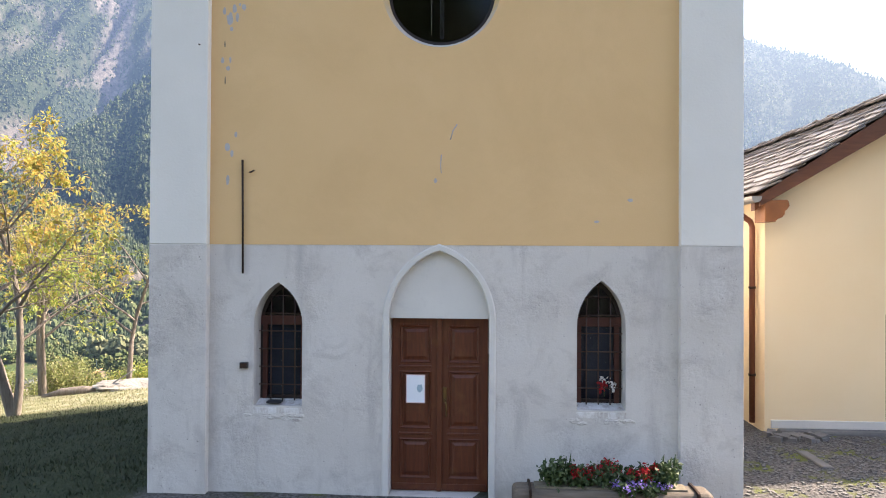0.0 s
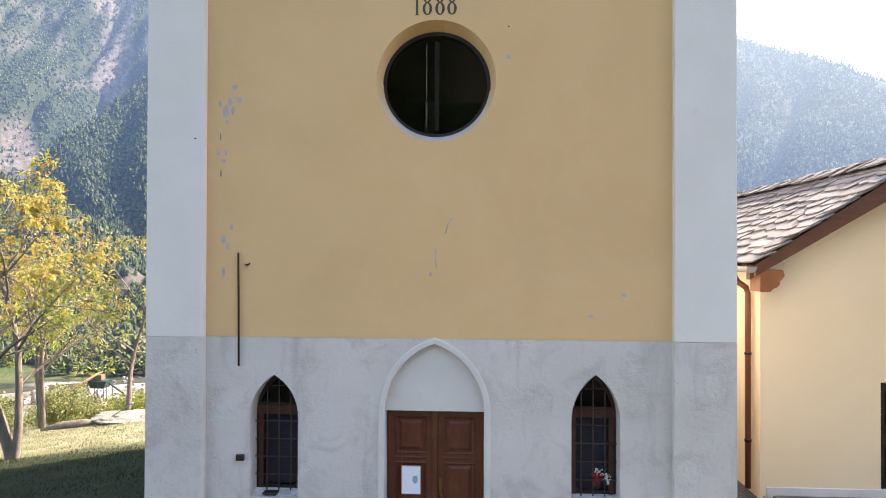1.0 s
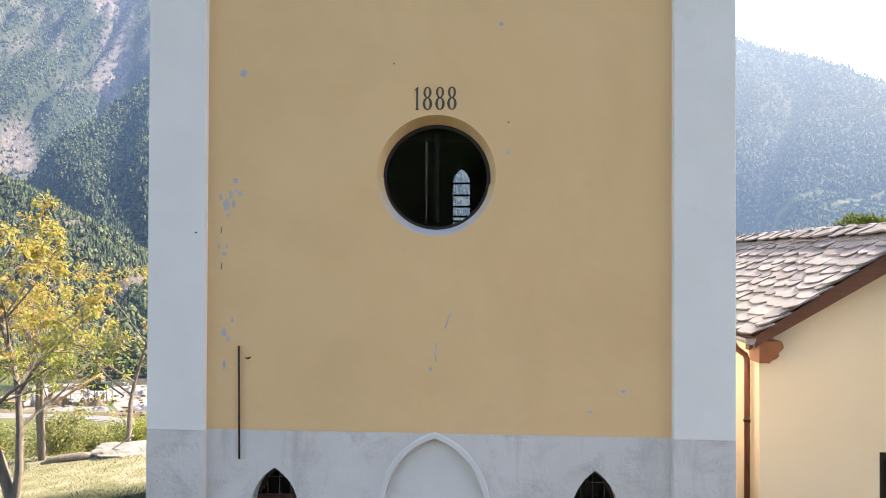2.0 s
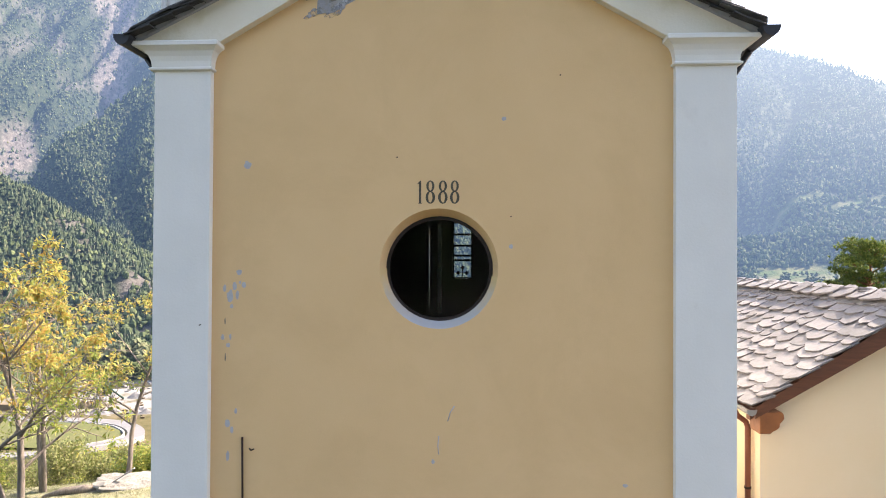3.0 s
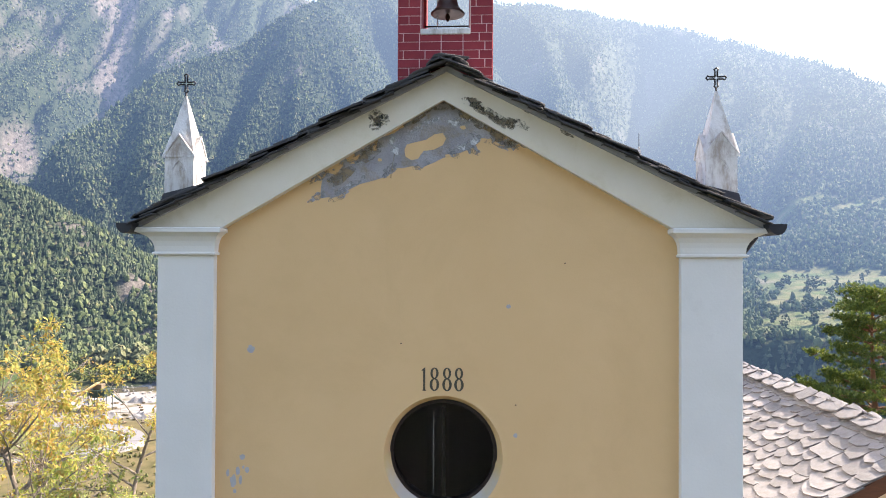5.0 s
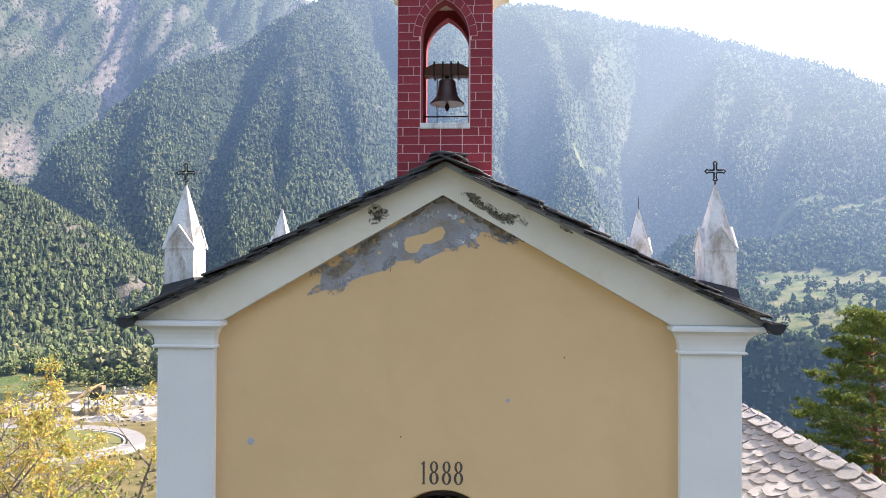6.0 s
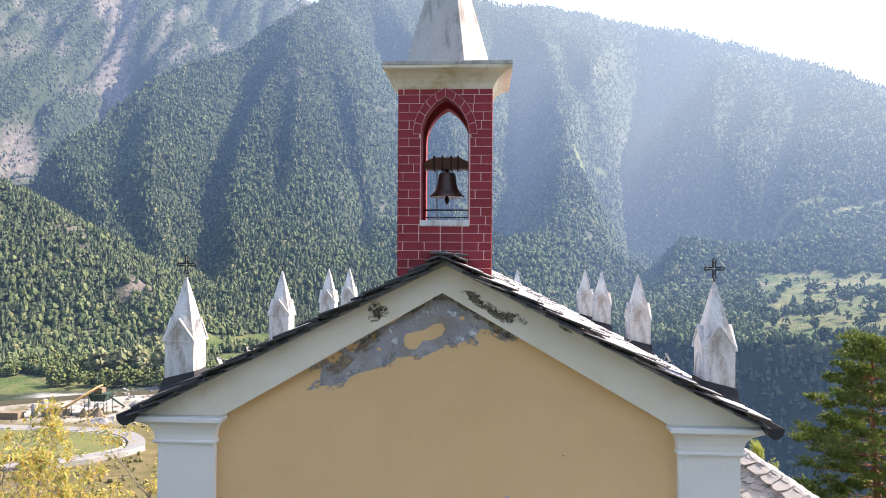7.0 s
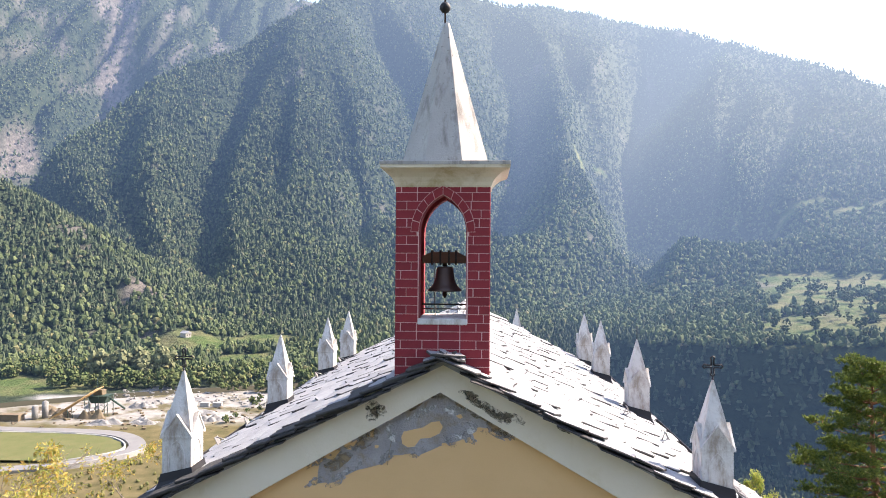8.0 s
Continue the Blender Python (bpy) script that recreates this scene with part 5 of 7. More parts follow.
scatter_stones("boulders", 150, (-275, -150), (455, 500), 1.1, M_PALE, 4, "pale boulders and rubble round the gravel yard")
scatter_stones("boulders", 160, (-300, -150), (385, 450), 1.0, M_BROWN, 5, "brown rubble and scrap in the gravel yard")
M_LEAFDARK = tree_material("valley_broadleaf", (0.07, 0.10, 0.035), (0.15, 0.175, 0.065), (0.20, 0.185, 0.08), 0.25)


def round_trees(name, x, y, hmin, hmax, seed, mat, label, clumps=26, category="wood", kind="stuff"):
    """Broad crowns, each made of many overlapping leafy clumps."""
    r = np.random.RandomState(seed)
    z = land(np.asarray(x, float), np.asarray(y, float))
    px, py, pz, ps = [], [], [], []
    for xx, yy, zz in zip(x, y, z):
        h = r.uniform(hmin, hmax)
        for _ in range(3 * clumps):
            d = r.normal(size=3)
            d /= np.linalg.norm(d)
            rad = h * 0.40 * r.uniform(0.2, 1.0)
            px.append(xx + d[0] * rad), py.append(yy + d[1] * rad), pz.append(zz + h * 0.52 + d[2] * h * 0.42 * r.uniform(0.5, 1))
            ps.append(h * r.uniform(0.05, 0.12))
    px, py, pz, ps = map(np.array, (px, py, pz, ps))
    n = len(px)
    ph = (1 + 5 ** 0.5) / 2
    ico = np.array([(-1, ph, 0), (1, ph, 0), (-1, -ph, 0), (1, -ph, 0), (0, -1, ph), (0, 1, ph), (0, -1, -ph), (0, 1, -ph), (ph, 0, -1), (ph, 0, 1), (-ph, 0, -1), (-ph, 0, 1)]) / 1.9
    loc = [(0, 11, 5), (0, 5, 1), (0, 1, 7), (0, 7, 10), (0, 10, 11), (1, 5, 9), (5, 11, 4), (11, 10, 2), (10, 7, 6), (7, 1, 8), (3, 9, 4), (3, 4, 2), (3, 2, 6), (3, 6, 8), (3, 8, 9), (4, 9, 5), (2, 4, 11), (6, 2, 10), (8, 6, 7), (9, 8, 1)]
    v = ico[None] * r.uniform(0.5, 1.5, (n, 12, 1)) * ps[:, None, None] + np.stack([px, py, pz], -1)[:, None]
    f = (np.array(loc)[None] + (np.arange(n) * 12)[:, None, None]).reshape(-1, 3)
    ob = raw(name, v.reshape(-1, 3).tolist(), f.tolist(), mat)
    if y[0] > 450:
        ob.data.attributes.new("haze", "FLOAT", "POINT").data.foreach_set("value", np.repeat(haze_glow(px, py), 12).astype(np.float32))
    return tagged(ob, label, category, kind=kind)


r = np.random.RandomState(12)
x = np.concatenate([r.uniform(-335, -240, 90), r.uniform(-420, -330, 60), r.uniform(-240, -110, 100)])
y = np.concatenate([r.uniform(500, 548, 90), r.uniform(535, 585, 60), r.uniform(500, 565, 100)])
round_trees("riverside_trees", x, y, 5, 17, 5, M_LEAFDARK, "broad olive green trees behind the gravel yard", clumps=9)
r = np.random.RandomState(14)
x, y = r.uniform(230, 720, 300), r.uniform(600, 1150, 300)
ok = bench(x, y) > np.interp(x, [q[0] for q in LIP], [q[2] for q in LIP])
x, y = x[ok], y[ok]
M_BENCH = tree_material("bench_trees", (0.04, 0.062, 0.026), (0.08, 0.098, 0.04), (0.12, 0.11, 0.055), 0.25)
round_trees("orchard_trees", x, y, 7, 16, 6, M_BENCH, "scattered round trees on the terraced meadows", clumps=9)
x, y = r.uniform(-160, -60, 90), r.uniform(400, 500, 90)
round_trees("slope_scrub", x, y, 3, 8, 8, M_LEAFDARK, "scrub and small trees beside the gravel yard", clumps=12)
M_SCRUB = tree_material("dry_scrub", (0.13, 0.14, 0.055), (0.22, 0.205, 0.085), (0.27, 0.20, 0.09), 0.3)
x, y = r.uniform(-210, 10, 2600), r.uniform(45, 330, 2600)
ok = r.rand(2600) < np.clip(0.5 + 2.2 * fbm(x / 25, y / 25, 3), 0.05, 1)
forest("hillside_scrub", x[ok], y[ok], "broad", 9, M_SCRUB, "dry autumn scrub on the slope below the terrace", 3, 0.22)
x, y = r.uniform(5, 160, 420), r.uniform(50, 330, 420)
forest("hillside_trees", x, y, "broad", 10, M_LEAFDARK, "green trees on the slope below the terrace", 4, 0.9)
M_WILLOW = tree_material("pale_willow", (0.13, 0.145, 0.075), (0.20, 0.205, 0.11), (0.22, 0.20, 0.10), 0.2)
x, y = np.array([-318, -309, -301, -290, -279, -268]), np.array([540, 548, 542, 550, 541, 549])
round_trees("valley_trees", x, y, 20, 27, 15, M_WILLOW, "tall pale olive trees beside the gravel yard", clumps=45)


def far_house(x, y, w, d, h, turn, seed):
    z = float(land(np.array([x]), np.array([y]))[0])
    e = thing("valley_house", "small pale house with a grey roof on the slope", "house", at=(x, y, z))
    e.rotation_euler[2] = radians(turn)
    part("wall", box(-w / 2, w / 2, -d / 2, d / 2, -1.5, h), M_CONC, e)
    part("roof", prism([(-w / 2 - 0.5, h), (w / 2 + 0.5, h), (0, h + w * 0.32)], -d / 2 - 0.5, d / 2 + 0.5), M_SLATE, e)
    for k in (-1, 1):
        part("window", box(k * w * 0.22 - 0.5, k * w * 0.22 + 0.5, -d / 2 - 0.05, -d / 2 + 0.05, h * 0.4, h * 0.75), M_DARKWOOD, e)


far_house(-312, 690, 7, 9, 4.5, 60, 1)


# ---- trees of the terrace ----
def leaf_material(name, a, b, c, through_light=0.45):
    m, nt, bs = nodes_of(name)
    rnd = nt.nodes.new("ShaderNodeNewGeometry").outputs["Random Per Island"]
    ramp = nt.nodes.new("ShaderNodeValToRGB")
    ramp.color_ramp.elements[0].color, ramp.color_ramp.elements[1].color = (*a, 1), (*c, 1)
    e = ramp.color_ramp.elements.new(0.55)
    e.color = (*b, 1)
    nt.links.new(rnd, ramp.inputs[0])
    col = mixed(nt, noise_fac(nt, 0.8, 0.35, 0.65, detail=3), ramp.outputs[0], mixed(nt, 0.35, ramp.outputs[0], a))
    nt.links.new(col, bs.inputs["Base Color"])
    bs.inputs["Roughness"].default_value = 0.6
    tr = nt.nodes.new("ShaderNodeBsdfTranslucent")
    nt.links.new(col, tr.inputs["Color"])
    mx = nt.nodes.new("ShaderNodeMixShader")
    mx.inputs[0].default_value = through_light
    out = nt.nodes["Material Output"]
    nt.links.new(bs.outputs[0], mx.inputs[1])
    nt.links.new(tr.outputs[0], mx.inputs[2])
    nt.links.new(mx.outputs[0], out.inputs["Surface"])
    return m


M_BARK = surface("grey_brown_bark", (0.15, 0.125, 0.105), (0.28, 0.24, 0.205), 6, 30, 0.95, 0.8, 0.02, stretch=(3, 3, 0.5))
M_YLEAF = leaf_material("yellow_green_leaf", (0.20, 0.28, 0.06), (0.38, 0.42, 0.10), (0.55, 0.46, 0.13), 0.55)
M_OLEAF = leaf_material("orange_yellow_leaf", (0.30, 0.34, 0.08), (0.52, 0.42, 0.11), (0.54, 0.29, 0.08), 0.55)
M_GLEAF = leaf_material("green_shrub_leaf", (0.15, 0.19, 0.06), (0.25, 0.27, 0.10), (0.36, 0.33, 0.14))
M_NEEDLE = leaf_material("pine_needle", (0.045, 0.08, 0.015), (0.13, 0.18, 0.03), (0.27, 0.30, 0.05), 0.35)
M_PINEBARK = surface("orange_pine_bark", (0.17, 0.075, 0.035), (0.26, 0.13, 0.07), 5, 25, 0.95, 0.8, 0.02)


def leaves(points, per, spread, size, seed, droop=0.4):
    """Folded leaf blades strewn round points: vertices and faces."""
    r = np.random.RandomState(seed)
    p = np.repeat(np.array(points, float), per, 0)
    n = len(p)
    p = p + r.normal(size=(n, 3)) * spread * np.array([1, 1, 0.75])
    d = r.normal(size=(n, 3))
    d[:, 2] -= droop
    d /= np.linalg.norm(d, axis=1)[:, None]
    s = np.cross(d, r.normal(size=(n, 3)))
    s /= np.linalg.norm(s, axis=1)[:, None]
    u = np.cross(d, s)
    L = size * r.uniform(0.6, 1.3, (n, 1))
    tip, mid = p + d * L, p + d * L * 0.45
    a, b = mid + s * L * 0.38 + u * L * 0.1, mid - s * L * 0.38 + u * L * 0.1
    v = np.stack([p, a, tip, b], 1).reshape(-1, 3)
    k = np.arange(n) * 4
    f = np.concatenate([np.stack([k, k + 1, k + 2], -1), np.stack([k, k + 2, k + 3], -1)])
    return v.tolist(), f.tolist()


def sprays(points, per, size, seed):
    """Rosettes of narrow leaves opening outward from twig ends: vertices and faces."""
    r = np.random.RandomState(seed)
    c = np.repeat(np.array(points, float), per, 0)
    n = len(c)
    d = r.normal(size=(n, 3)) + np.array([0, 0, -0.15])
    d /= np.linalg.norm(d, axis=1)[:, None]
    s = np.cross(d, r.normal(size=(n, 3)) * 0.5 + np.array([0, 0, 1.0]))
    s /= np.linalg.norm(s, axis=1)[:, None]
    u = np.cross(s, d)
    L = size * r.uniform(0.6, 1.25, (n, 1))
    p = c + d * L * r.uniform(0.1, 0.9, (n, 1))
    mid, tip = p + d * L * 0.5, p + d * L - u * L * 0.18
    a, b = mid + s * L * 0.24, mid - s * L * 0.24
    v = np.stack([p, a, tip, b], 1).reshape(-1, 3)
    k = np.arange(n) * 4
    f = np.concatenate([np.stack([k, k + 1, k + 2], -1), np.stack([k, k + 2, k + 3], -1)])
    return v.tolist(), f.tolist()


def grow(bm, p, d, length, radius, level, rr, tips, twigs, max_level=3, spread=0.75, up=0.25):
    """One limb and, from it, its branches."""
    n = 6 if level < 2 else 4
    pts, radii, dirs = [p.copy()], [radius], []
    for i in range(n):
        d = (d + Vector((rr.uniform(-1, 1), rr.uniform(-1, 1), rr.uniform(-0.5, 1) * up)) * 0.16).normalized()
        p = p + d * length / n
        pts.append(p.copy())
        dirs.append(d.copy())
        radii.append(radius * (1 - 0.72 * (i + 1) / n))
    add_tube(bm, pts, radii, 7 if level < 2 else 4, cap=False)
    if level >= max_level:
        tips += [pts[-1], pts[-2], pts[-3]]
        return
    kids = (7, 6, 5)[min(level, 2)]
    for i in range(kids):
        t = 0.3 + 0.7 * (i + rr.random()) / kids
        j = min(int(t * n), n - 1)
        q = pts[j].lerp(pts[j + 1], t * n - j)
        side = dirs[j].cross(Vector((rr.uniform(-1, 1), rr.uniform(-1, 1), rr.uniform(-1, 1)))).normalized()
        nd = (dirs[j] * (1 - spread) + side * spread + Vector((0, 0, up))).normalized()
        grow(bm, q, nd, length * rr.uniform(0.38, 0.62) * (1.15 - 0.45 * t), max(radii[j] * 0.55, 0.008), level + 1, rr, tips, twigs, max_level, spread, up)
    tips.append(pts[-1])


def broad_tree(x, y, stems, height, seed, label, per=12, size=0.15, thin=1.0, group="trees on the terrace edge", top_orange=True):
    """A small tree with one or more leaning stems, limbs, twigs and separate leaves."""
    z = float(land(np.array([x]), np.array([y]))[0]) - 0.1
    rr = random.Random(seed)
    e = thing("tree", label, "tree", group, at=(x, y, z))
    bm = bmesh.new()
    tips = []
    for lean_x, lean_y, h, rad in stems:
        grow(bm, Vector((lean_x * 0.2, lean_y * 0.2, 0)), Vector((lean_x, lean_y, 1)).normalized(), h, rad, 0, rr, tips, None)
    part("trunk", bm, M_BARK, e)
    # leaves are left in drifts: some limbs keep them, others are bare
    drift = lambda t: noise.noise(t * 0.9 + Vector((seed, 0, 0))) + (0.25 if t.z > height * 0.72 else 0.0)
    pts = [t for t in tips if rr.random() < thin * (1.9 if drift(t) > 0.02 else 0.25) and t.z > height * 0.24]
    low = [tuple(t) for t in pts if not (top_orange and t.z > height * 0.62 + rr.uniform(-1, 1))]
    high = [tuple(t) for t in pts if tuple(t) not in set(low)]
    for nm, sel, mat, sd in (("crown", low, M_YLEAF, seed), ("crown", high, M_OLEAF, seed + 1)):
        if sel:
            raw(nm, *sprays(sel, per, size, sd), mat, e)
    return e


broad_tree(-12.15, 9.5, ((-0.06, 0.0, 6.4, 0.16), (0.16, 0.05, 6.2, 0.12)), 7.6, 31, "young tree with two stems and sparse yellow green autumn leaves", per=13, thin=0.24, size=0.15)
broad_tree(-15.4, 15.6, ((-0.12, 0.05, 6.0, 0.14), (0.10, -0.05, 5.6, 0.11)), 6.5, 8, "forked tree with thin yellowing leaves", per=10, thin=0.18, size=0.14)
broad_tree(-13.05, 17.1, ((0.02, 0.0, 5.8, 0.11),), 6.0, 15, "slender dark stemmed tree with pale yellow green leaves", per=12, thin=0.26, size=0.14)
broad_tree(-15.3, 10.4, ((-0.05, 0.08, 6.2, 0.13),), 7.2, 24, "young tree with yellow and orange autumn leaves", per=13, thin=0.24, size=0.15)
broad_tree(-10.6, 20.5, ((0.05, 0.0, 4.0, 0.07),), 4.2, 44, "small yellow leaved tree on the terrace edge", per=10, thin=0.8)
slim = broad_tree(11.6, 20.6, ((0.0, 0.0, 3.3, 0.05),), 4.0, 52, "slim bright yellow leaved tree behind the house", per=14, size=0.14, top_orange=False)
slim.scale = (0.5, 0.5, 0.95)


def shrub(x, y, w, h, seed, material, label):
    z = float(land(np.array([x]), np.array([y]))[0]) - 0.05
    rr = random.Random(seed)
    e = thing("shrub", label, "shrub", "shrubs along the terrace edge", at=(x, y, z))
    bm = bmesh.new()
    tips = []
    for _ in range(9):
        a = rr.random() * math.tau
        d = Vector((math.cos(a) * 0.55, math.sin(a) * 0.55, 1)).normalized()
        grow(bm, Vector((rr.uniform(-w, w) * 0.35, rr.uniform(-w, w) * 0.35, 0)), d, h * rr.uniform(0.6, 1.0), 0.02, 1, rr, tips, None)
    part("stems", bm, M_BARK, e)
    raw("foliage", *leaves([tuple(t) for t in tips], 7, 0.16, 0.10, seed), material, e)


for i, (x, y, w, h, mt) in enumerate(((-17.5, 19.5, 1.6, 1.9, M_GLEAF), (-15.6, 20.8, 1.5, 1.7, M_GLEAF), (-14.0, 20.0, 1.2, 1.5, M_YLEAF), (-19.6, 18.5, 1.5, 1.8, M_GLEAF), (-12.2, 21.6, 1.4, 1.5, M_GLEAF), (-17.0, 14.5, 1.2, 1.2, M_YLEAF), (-10.2, 23.0, 1.4, 1.6, M_GLEAF), (-21.0, 22.0, 2.0, 2.6, M_GLEAF), (-18.6, 23.4, 2.0, 2.8, M_YLEAF), (-16.2, 24.2, 2.0, 2.8, M_GLEAF), (-13.8, 24.6, 1.8, 2.5, M_GLEAF), (-11.6, 25.4, 1.8, 2.4, M_YLEAF), (-23.5, 20.0, 2.0, 2.3, M_YLEAF), (-19.5, 26.5, 2.2, 3.4, M_GLEAF))):
    shrub(x, y, w, h, 60 + i, mt, "leafy green shrub along the terrace edge" if mt is M_GLEAF else "yellowing shrub along the terrace edge")


def pine(x, y, top, foot, seed):
    """A Scots pine: orange trunk, far-reaching limbs in loose tiers with gaps between, and flat plates of needles along their ends."""
    rr = random.Random(seed)
    e = thing("pine_tree", "green Scots pine with an orange brown trunk", "pine tree", at=(x, y, foot))
    h = top - foot
    bend = lambda z: Vector((0.16 * math.sin(z * 0.5), 0.12 * math.cos(z * 0.4), z))
    bm = bmesh.new()
    add_tube(bm, [tuple(bend(z)) for z in np.linspace(0, h * 0.985, 18)], [0.27 * (1 - 0.86 * i / 17) for i in range(18)], 8)
    part("trunk", bm, M_PINEBARK, e)
    bm = bmesh.new()
    plates = []
    # tiers: height below the top, reach of the limbs, their rise
    for below, reach, rise, count in ((0.15, 0.5, 0.9, 4), (0.6, 0.95, 0.6, 5), (1.1, 1.35, 0.45, 5), (1.7, 1.7, 0.3, 6), (2.3, 2.0, 0.2, 5), (3.0, 2.3, 0.1, 5), (3.5, 2.9, 0.02, 4), (4.5, 2.4, 0.05, 6),
                                      (5.0, 3.3, 0.0, 7), (5.6, 3.8, -0.03, 7), (6.2, 3.6, -0.06, 6), (7.1, 3.0, -0.05, 5), (7.8, 3.4, -0.1, 6), (8.6, 3.2, -0.1, 6), (9.6, 3.0, -0.12, 6), (10.6, 2.4, -0.1, 5)):
        turn = rr.random() * math.tau
        for k in range(count):
            a = turn + k * math.tau / count + rr.uniform(-0.35, 0.35)
            L = reach * rr.uniform(0.7, 1.12)
            d = Vector((math.cos(a), math.sin(a), 0))
            p0 = bend(h - below)
            pts = [p0 + d * L * t + Vector((0, 0, rise * L * t + 0.10 * L * t * t + 0.06 * math.sin(5 * t + a))) + d.cross(Vector((0, 0, 1))) * 0.12 * L * math.sin(3 * t + k) * t for t in (0, 0.25, 0.5, 0.75, 1.0)]
            add_tube(bm, pts, [0.030 + 0.012 * L, 0.026 + 0.008 * L, 0.022, 0.016, 0.008], 5, cap=False)
            for c in range(3 + int(L * 2.4)):
                t = 1.0 if c == 0 else rr.uniform(0.36, 1.0)
                j = min(int(t * 4), 3)
                q = pts[j].lerp(pts[j + 1], t * 4 - j)
                side = d.cross(Vector((0, 0, 1))) * rr.choice((-1, 1))
                hub = q + ((d * rr.uniform(0.0, 0.5) + side * rr.uniform(0.15, 0.75) * (0.35 + 0.25 * L)) + Vector((0, 0, rr.uniform(0.02, 0.28))) if c else Vector((0, 0, 0.04)))
                add_tube(bm, [q, (q + hub) / 2 + Vector((0, 0, 0.04)), hub], [0.014, 0.010, 0.006], 4, cap=False)
                plates.append((hub, rr.uniform(0.18, 0.34)))
    part("branchwork", bm, M_PINEBARK, e)
    r = np.random.RandomState(seed)
    per = 266
    hubs = np.repeat(np.array([tuple(p) for p, _ in plates]), per, 0)
    size = np.repeat(np.array([q for _, q in plates]), per)[:, None]
    n = len(hubs)
    # needles sit in small brushes within each plate
    brush = np.repeat(r.normal(size=(n // 19, 3)) * np.array([0.75, 0.75, 0.30]), 19, 0)
    p = hubs + brush * size + r.normal(size=(n, 3)) * 0.028
    d = brush * np.array([0.5, 0.5, 0.2]) + r.normal(size=(n, 3)) * 0.75 + np.array([0, 0, 0.75])
    d /= np.linalg.norm(d, axis=1)[:, None]
    s = np.cross(d, r.normal(size=(n, 3)))
    s /= np.linalg.norm(s, axis=1)[:, None]
    L = r.uniform(0.09, 0.19, (n, 1))
    v = np.stack([p - s * 0.020, p + s * 0.020, p + d * L], 1).reshape(-1, 3)
    raw("crown", v.tolist(), np.arange(3 * n).reshape(-1, 3).tolist(), M_NEEDLE, e)
    # an old dark tangle of twigs beside the trunk
    bm = bmesh.new()
    for _ in range(70):
        q = bend(h - 2.1) + Vector((0.45, -0.2, 0)) + Vector((rr.gauss(0, 0.16), rr.gauss(0, 0.16), rr.gauss(0, 0.13)))
        w = Vector((rr.uniform(-1, 1), rr.uniform(-1, 1), rr.uniform(-0.6, 0.6))) * 0.2
        add_tube(bm, [q - w, q + Vector((0, 0, 0.03)), q + w], [0.006, 0.012, 0.006], 4, cap=False)
    part("twig_tangle", bm, M_PINEBARK, e, "dark tangle of dead twigs")


pine(20.35, 27.6, 6.8, -5.0, 5)

# rock and fallen log at the lawn's edge, lawn grass
M_ROCK = surface("pale_bedrock", (0.20, 0.19, 0.17), (0.30, 0.285, 0.26), 1.2, 10, 0.95, 0.8, 0.05, dirt=(0.12, 0.11, 0.09))


def outcrop(x, y, sx, sy, sz, seed):
    z = float(land(np.array([x]), np.array([y]))[0])
    bm = bmesh.new()
    bmesh.ops.create_icosphere(bm, subdivisions=4, radius=1)
    for v in bm.verts:
        k = 1 + 0.35 * noise.noise(v.co * 1.7 + Vector((seed, 0, 0))) + 0.15 * noise.noise(v.co * 5 + Vector((0, seed, 0)))
        v.co = Vector((v.co.x * sx * k, v.co.y * sy * k, max(v.co.z, -0.6) * sz * k)) + Vector((x, y, z))
    return tagged(part("rock_outcrop", bm, M_ROCK), "low pale rock outcrop at the edge of the lawn", "rock")


outcrop(-12.3, 15.6, 1.5, 1.0, 0.30, 3)
outcrop(-10.2, 17.6, 1.4, 0.8, 0.28, 9)
scatter_stones("rock_rubble", 130, (-13.4, -8.6), (15.2, 18.4), 0.16, M_ROCK, 19, "pale broken stones round the rock outcrop")
z = float(land(np.array([-12.6]), np.array([14.8]))[0])
tagged(part("wooden_plank", box(-0.65, 0.65, -0.06, 0.06, -0.02, 0.02, 0.004, pose(-12.35, 15.1, z + 0.36, 0, -33, 12)), M_CONC), "pale weathered plank leaning on the rocks", "plank")
z = float(land(np.array([-14.0]), np.array([14.9]))[0])
log = tagged(part("fallen_log", tube([(-14.8, 14.6, z - 0.02), (-14.2, 14.85, z + 0.12), (-13.5, 15.0, z + 0.16), (-12.9, 15.2, z + 0.1)], [0.05, 0.13, 0.16, 0.12], 9), M_BARK), "dark decaying log lying on the lawn", "log")


def grass(name, n, seed, mat, dry, label):
    r = np.random.RandomState(seed)
    x, y = r.uniform(-20, -3.7, n), r.uniform(-1.5, 19, n)
    # blades inside or outside the strip painted as sunlit
    ok = (y + 2.2 * fbm(x / 2.5, y / 2.5, 4) > 9.9) == dry
    x, y = x[ok], y[ok]
    n = len(x)
    z = land(x, y) - 0.01
    h = r.uniform(0.02, 0.07, n) * (1 + 0.8 * np.clip(fbm(x / 1.5, y / 1.5, 3) * 4, 0, 1.5))
    a = r.rand(n) * math.tau
    wdt = 0.012
    p = np.stack([x, y, z], -1)
    s = np.stack([np.cos(a), np.sin(a), np.zeros(n)], -1) * wdt
    tip = p + np.stack([r.normal(0, 0.03, n), r.normal(0, 0.03, n), h], -1)
    v = np.stack([p - s, p + s, tip], 1).reshape(-1, 3)
    return tagged(raw(name, v.tolist(), np.arange(3 * n).reshape(-1, 3).tolist(), mat), label, "grass", kind="stuff")


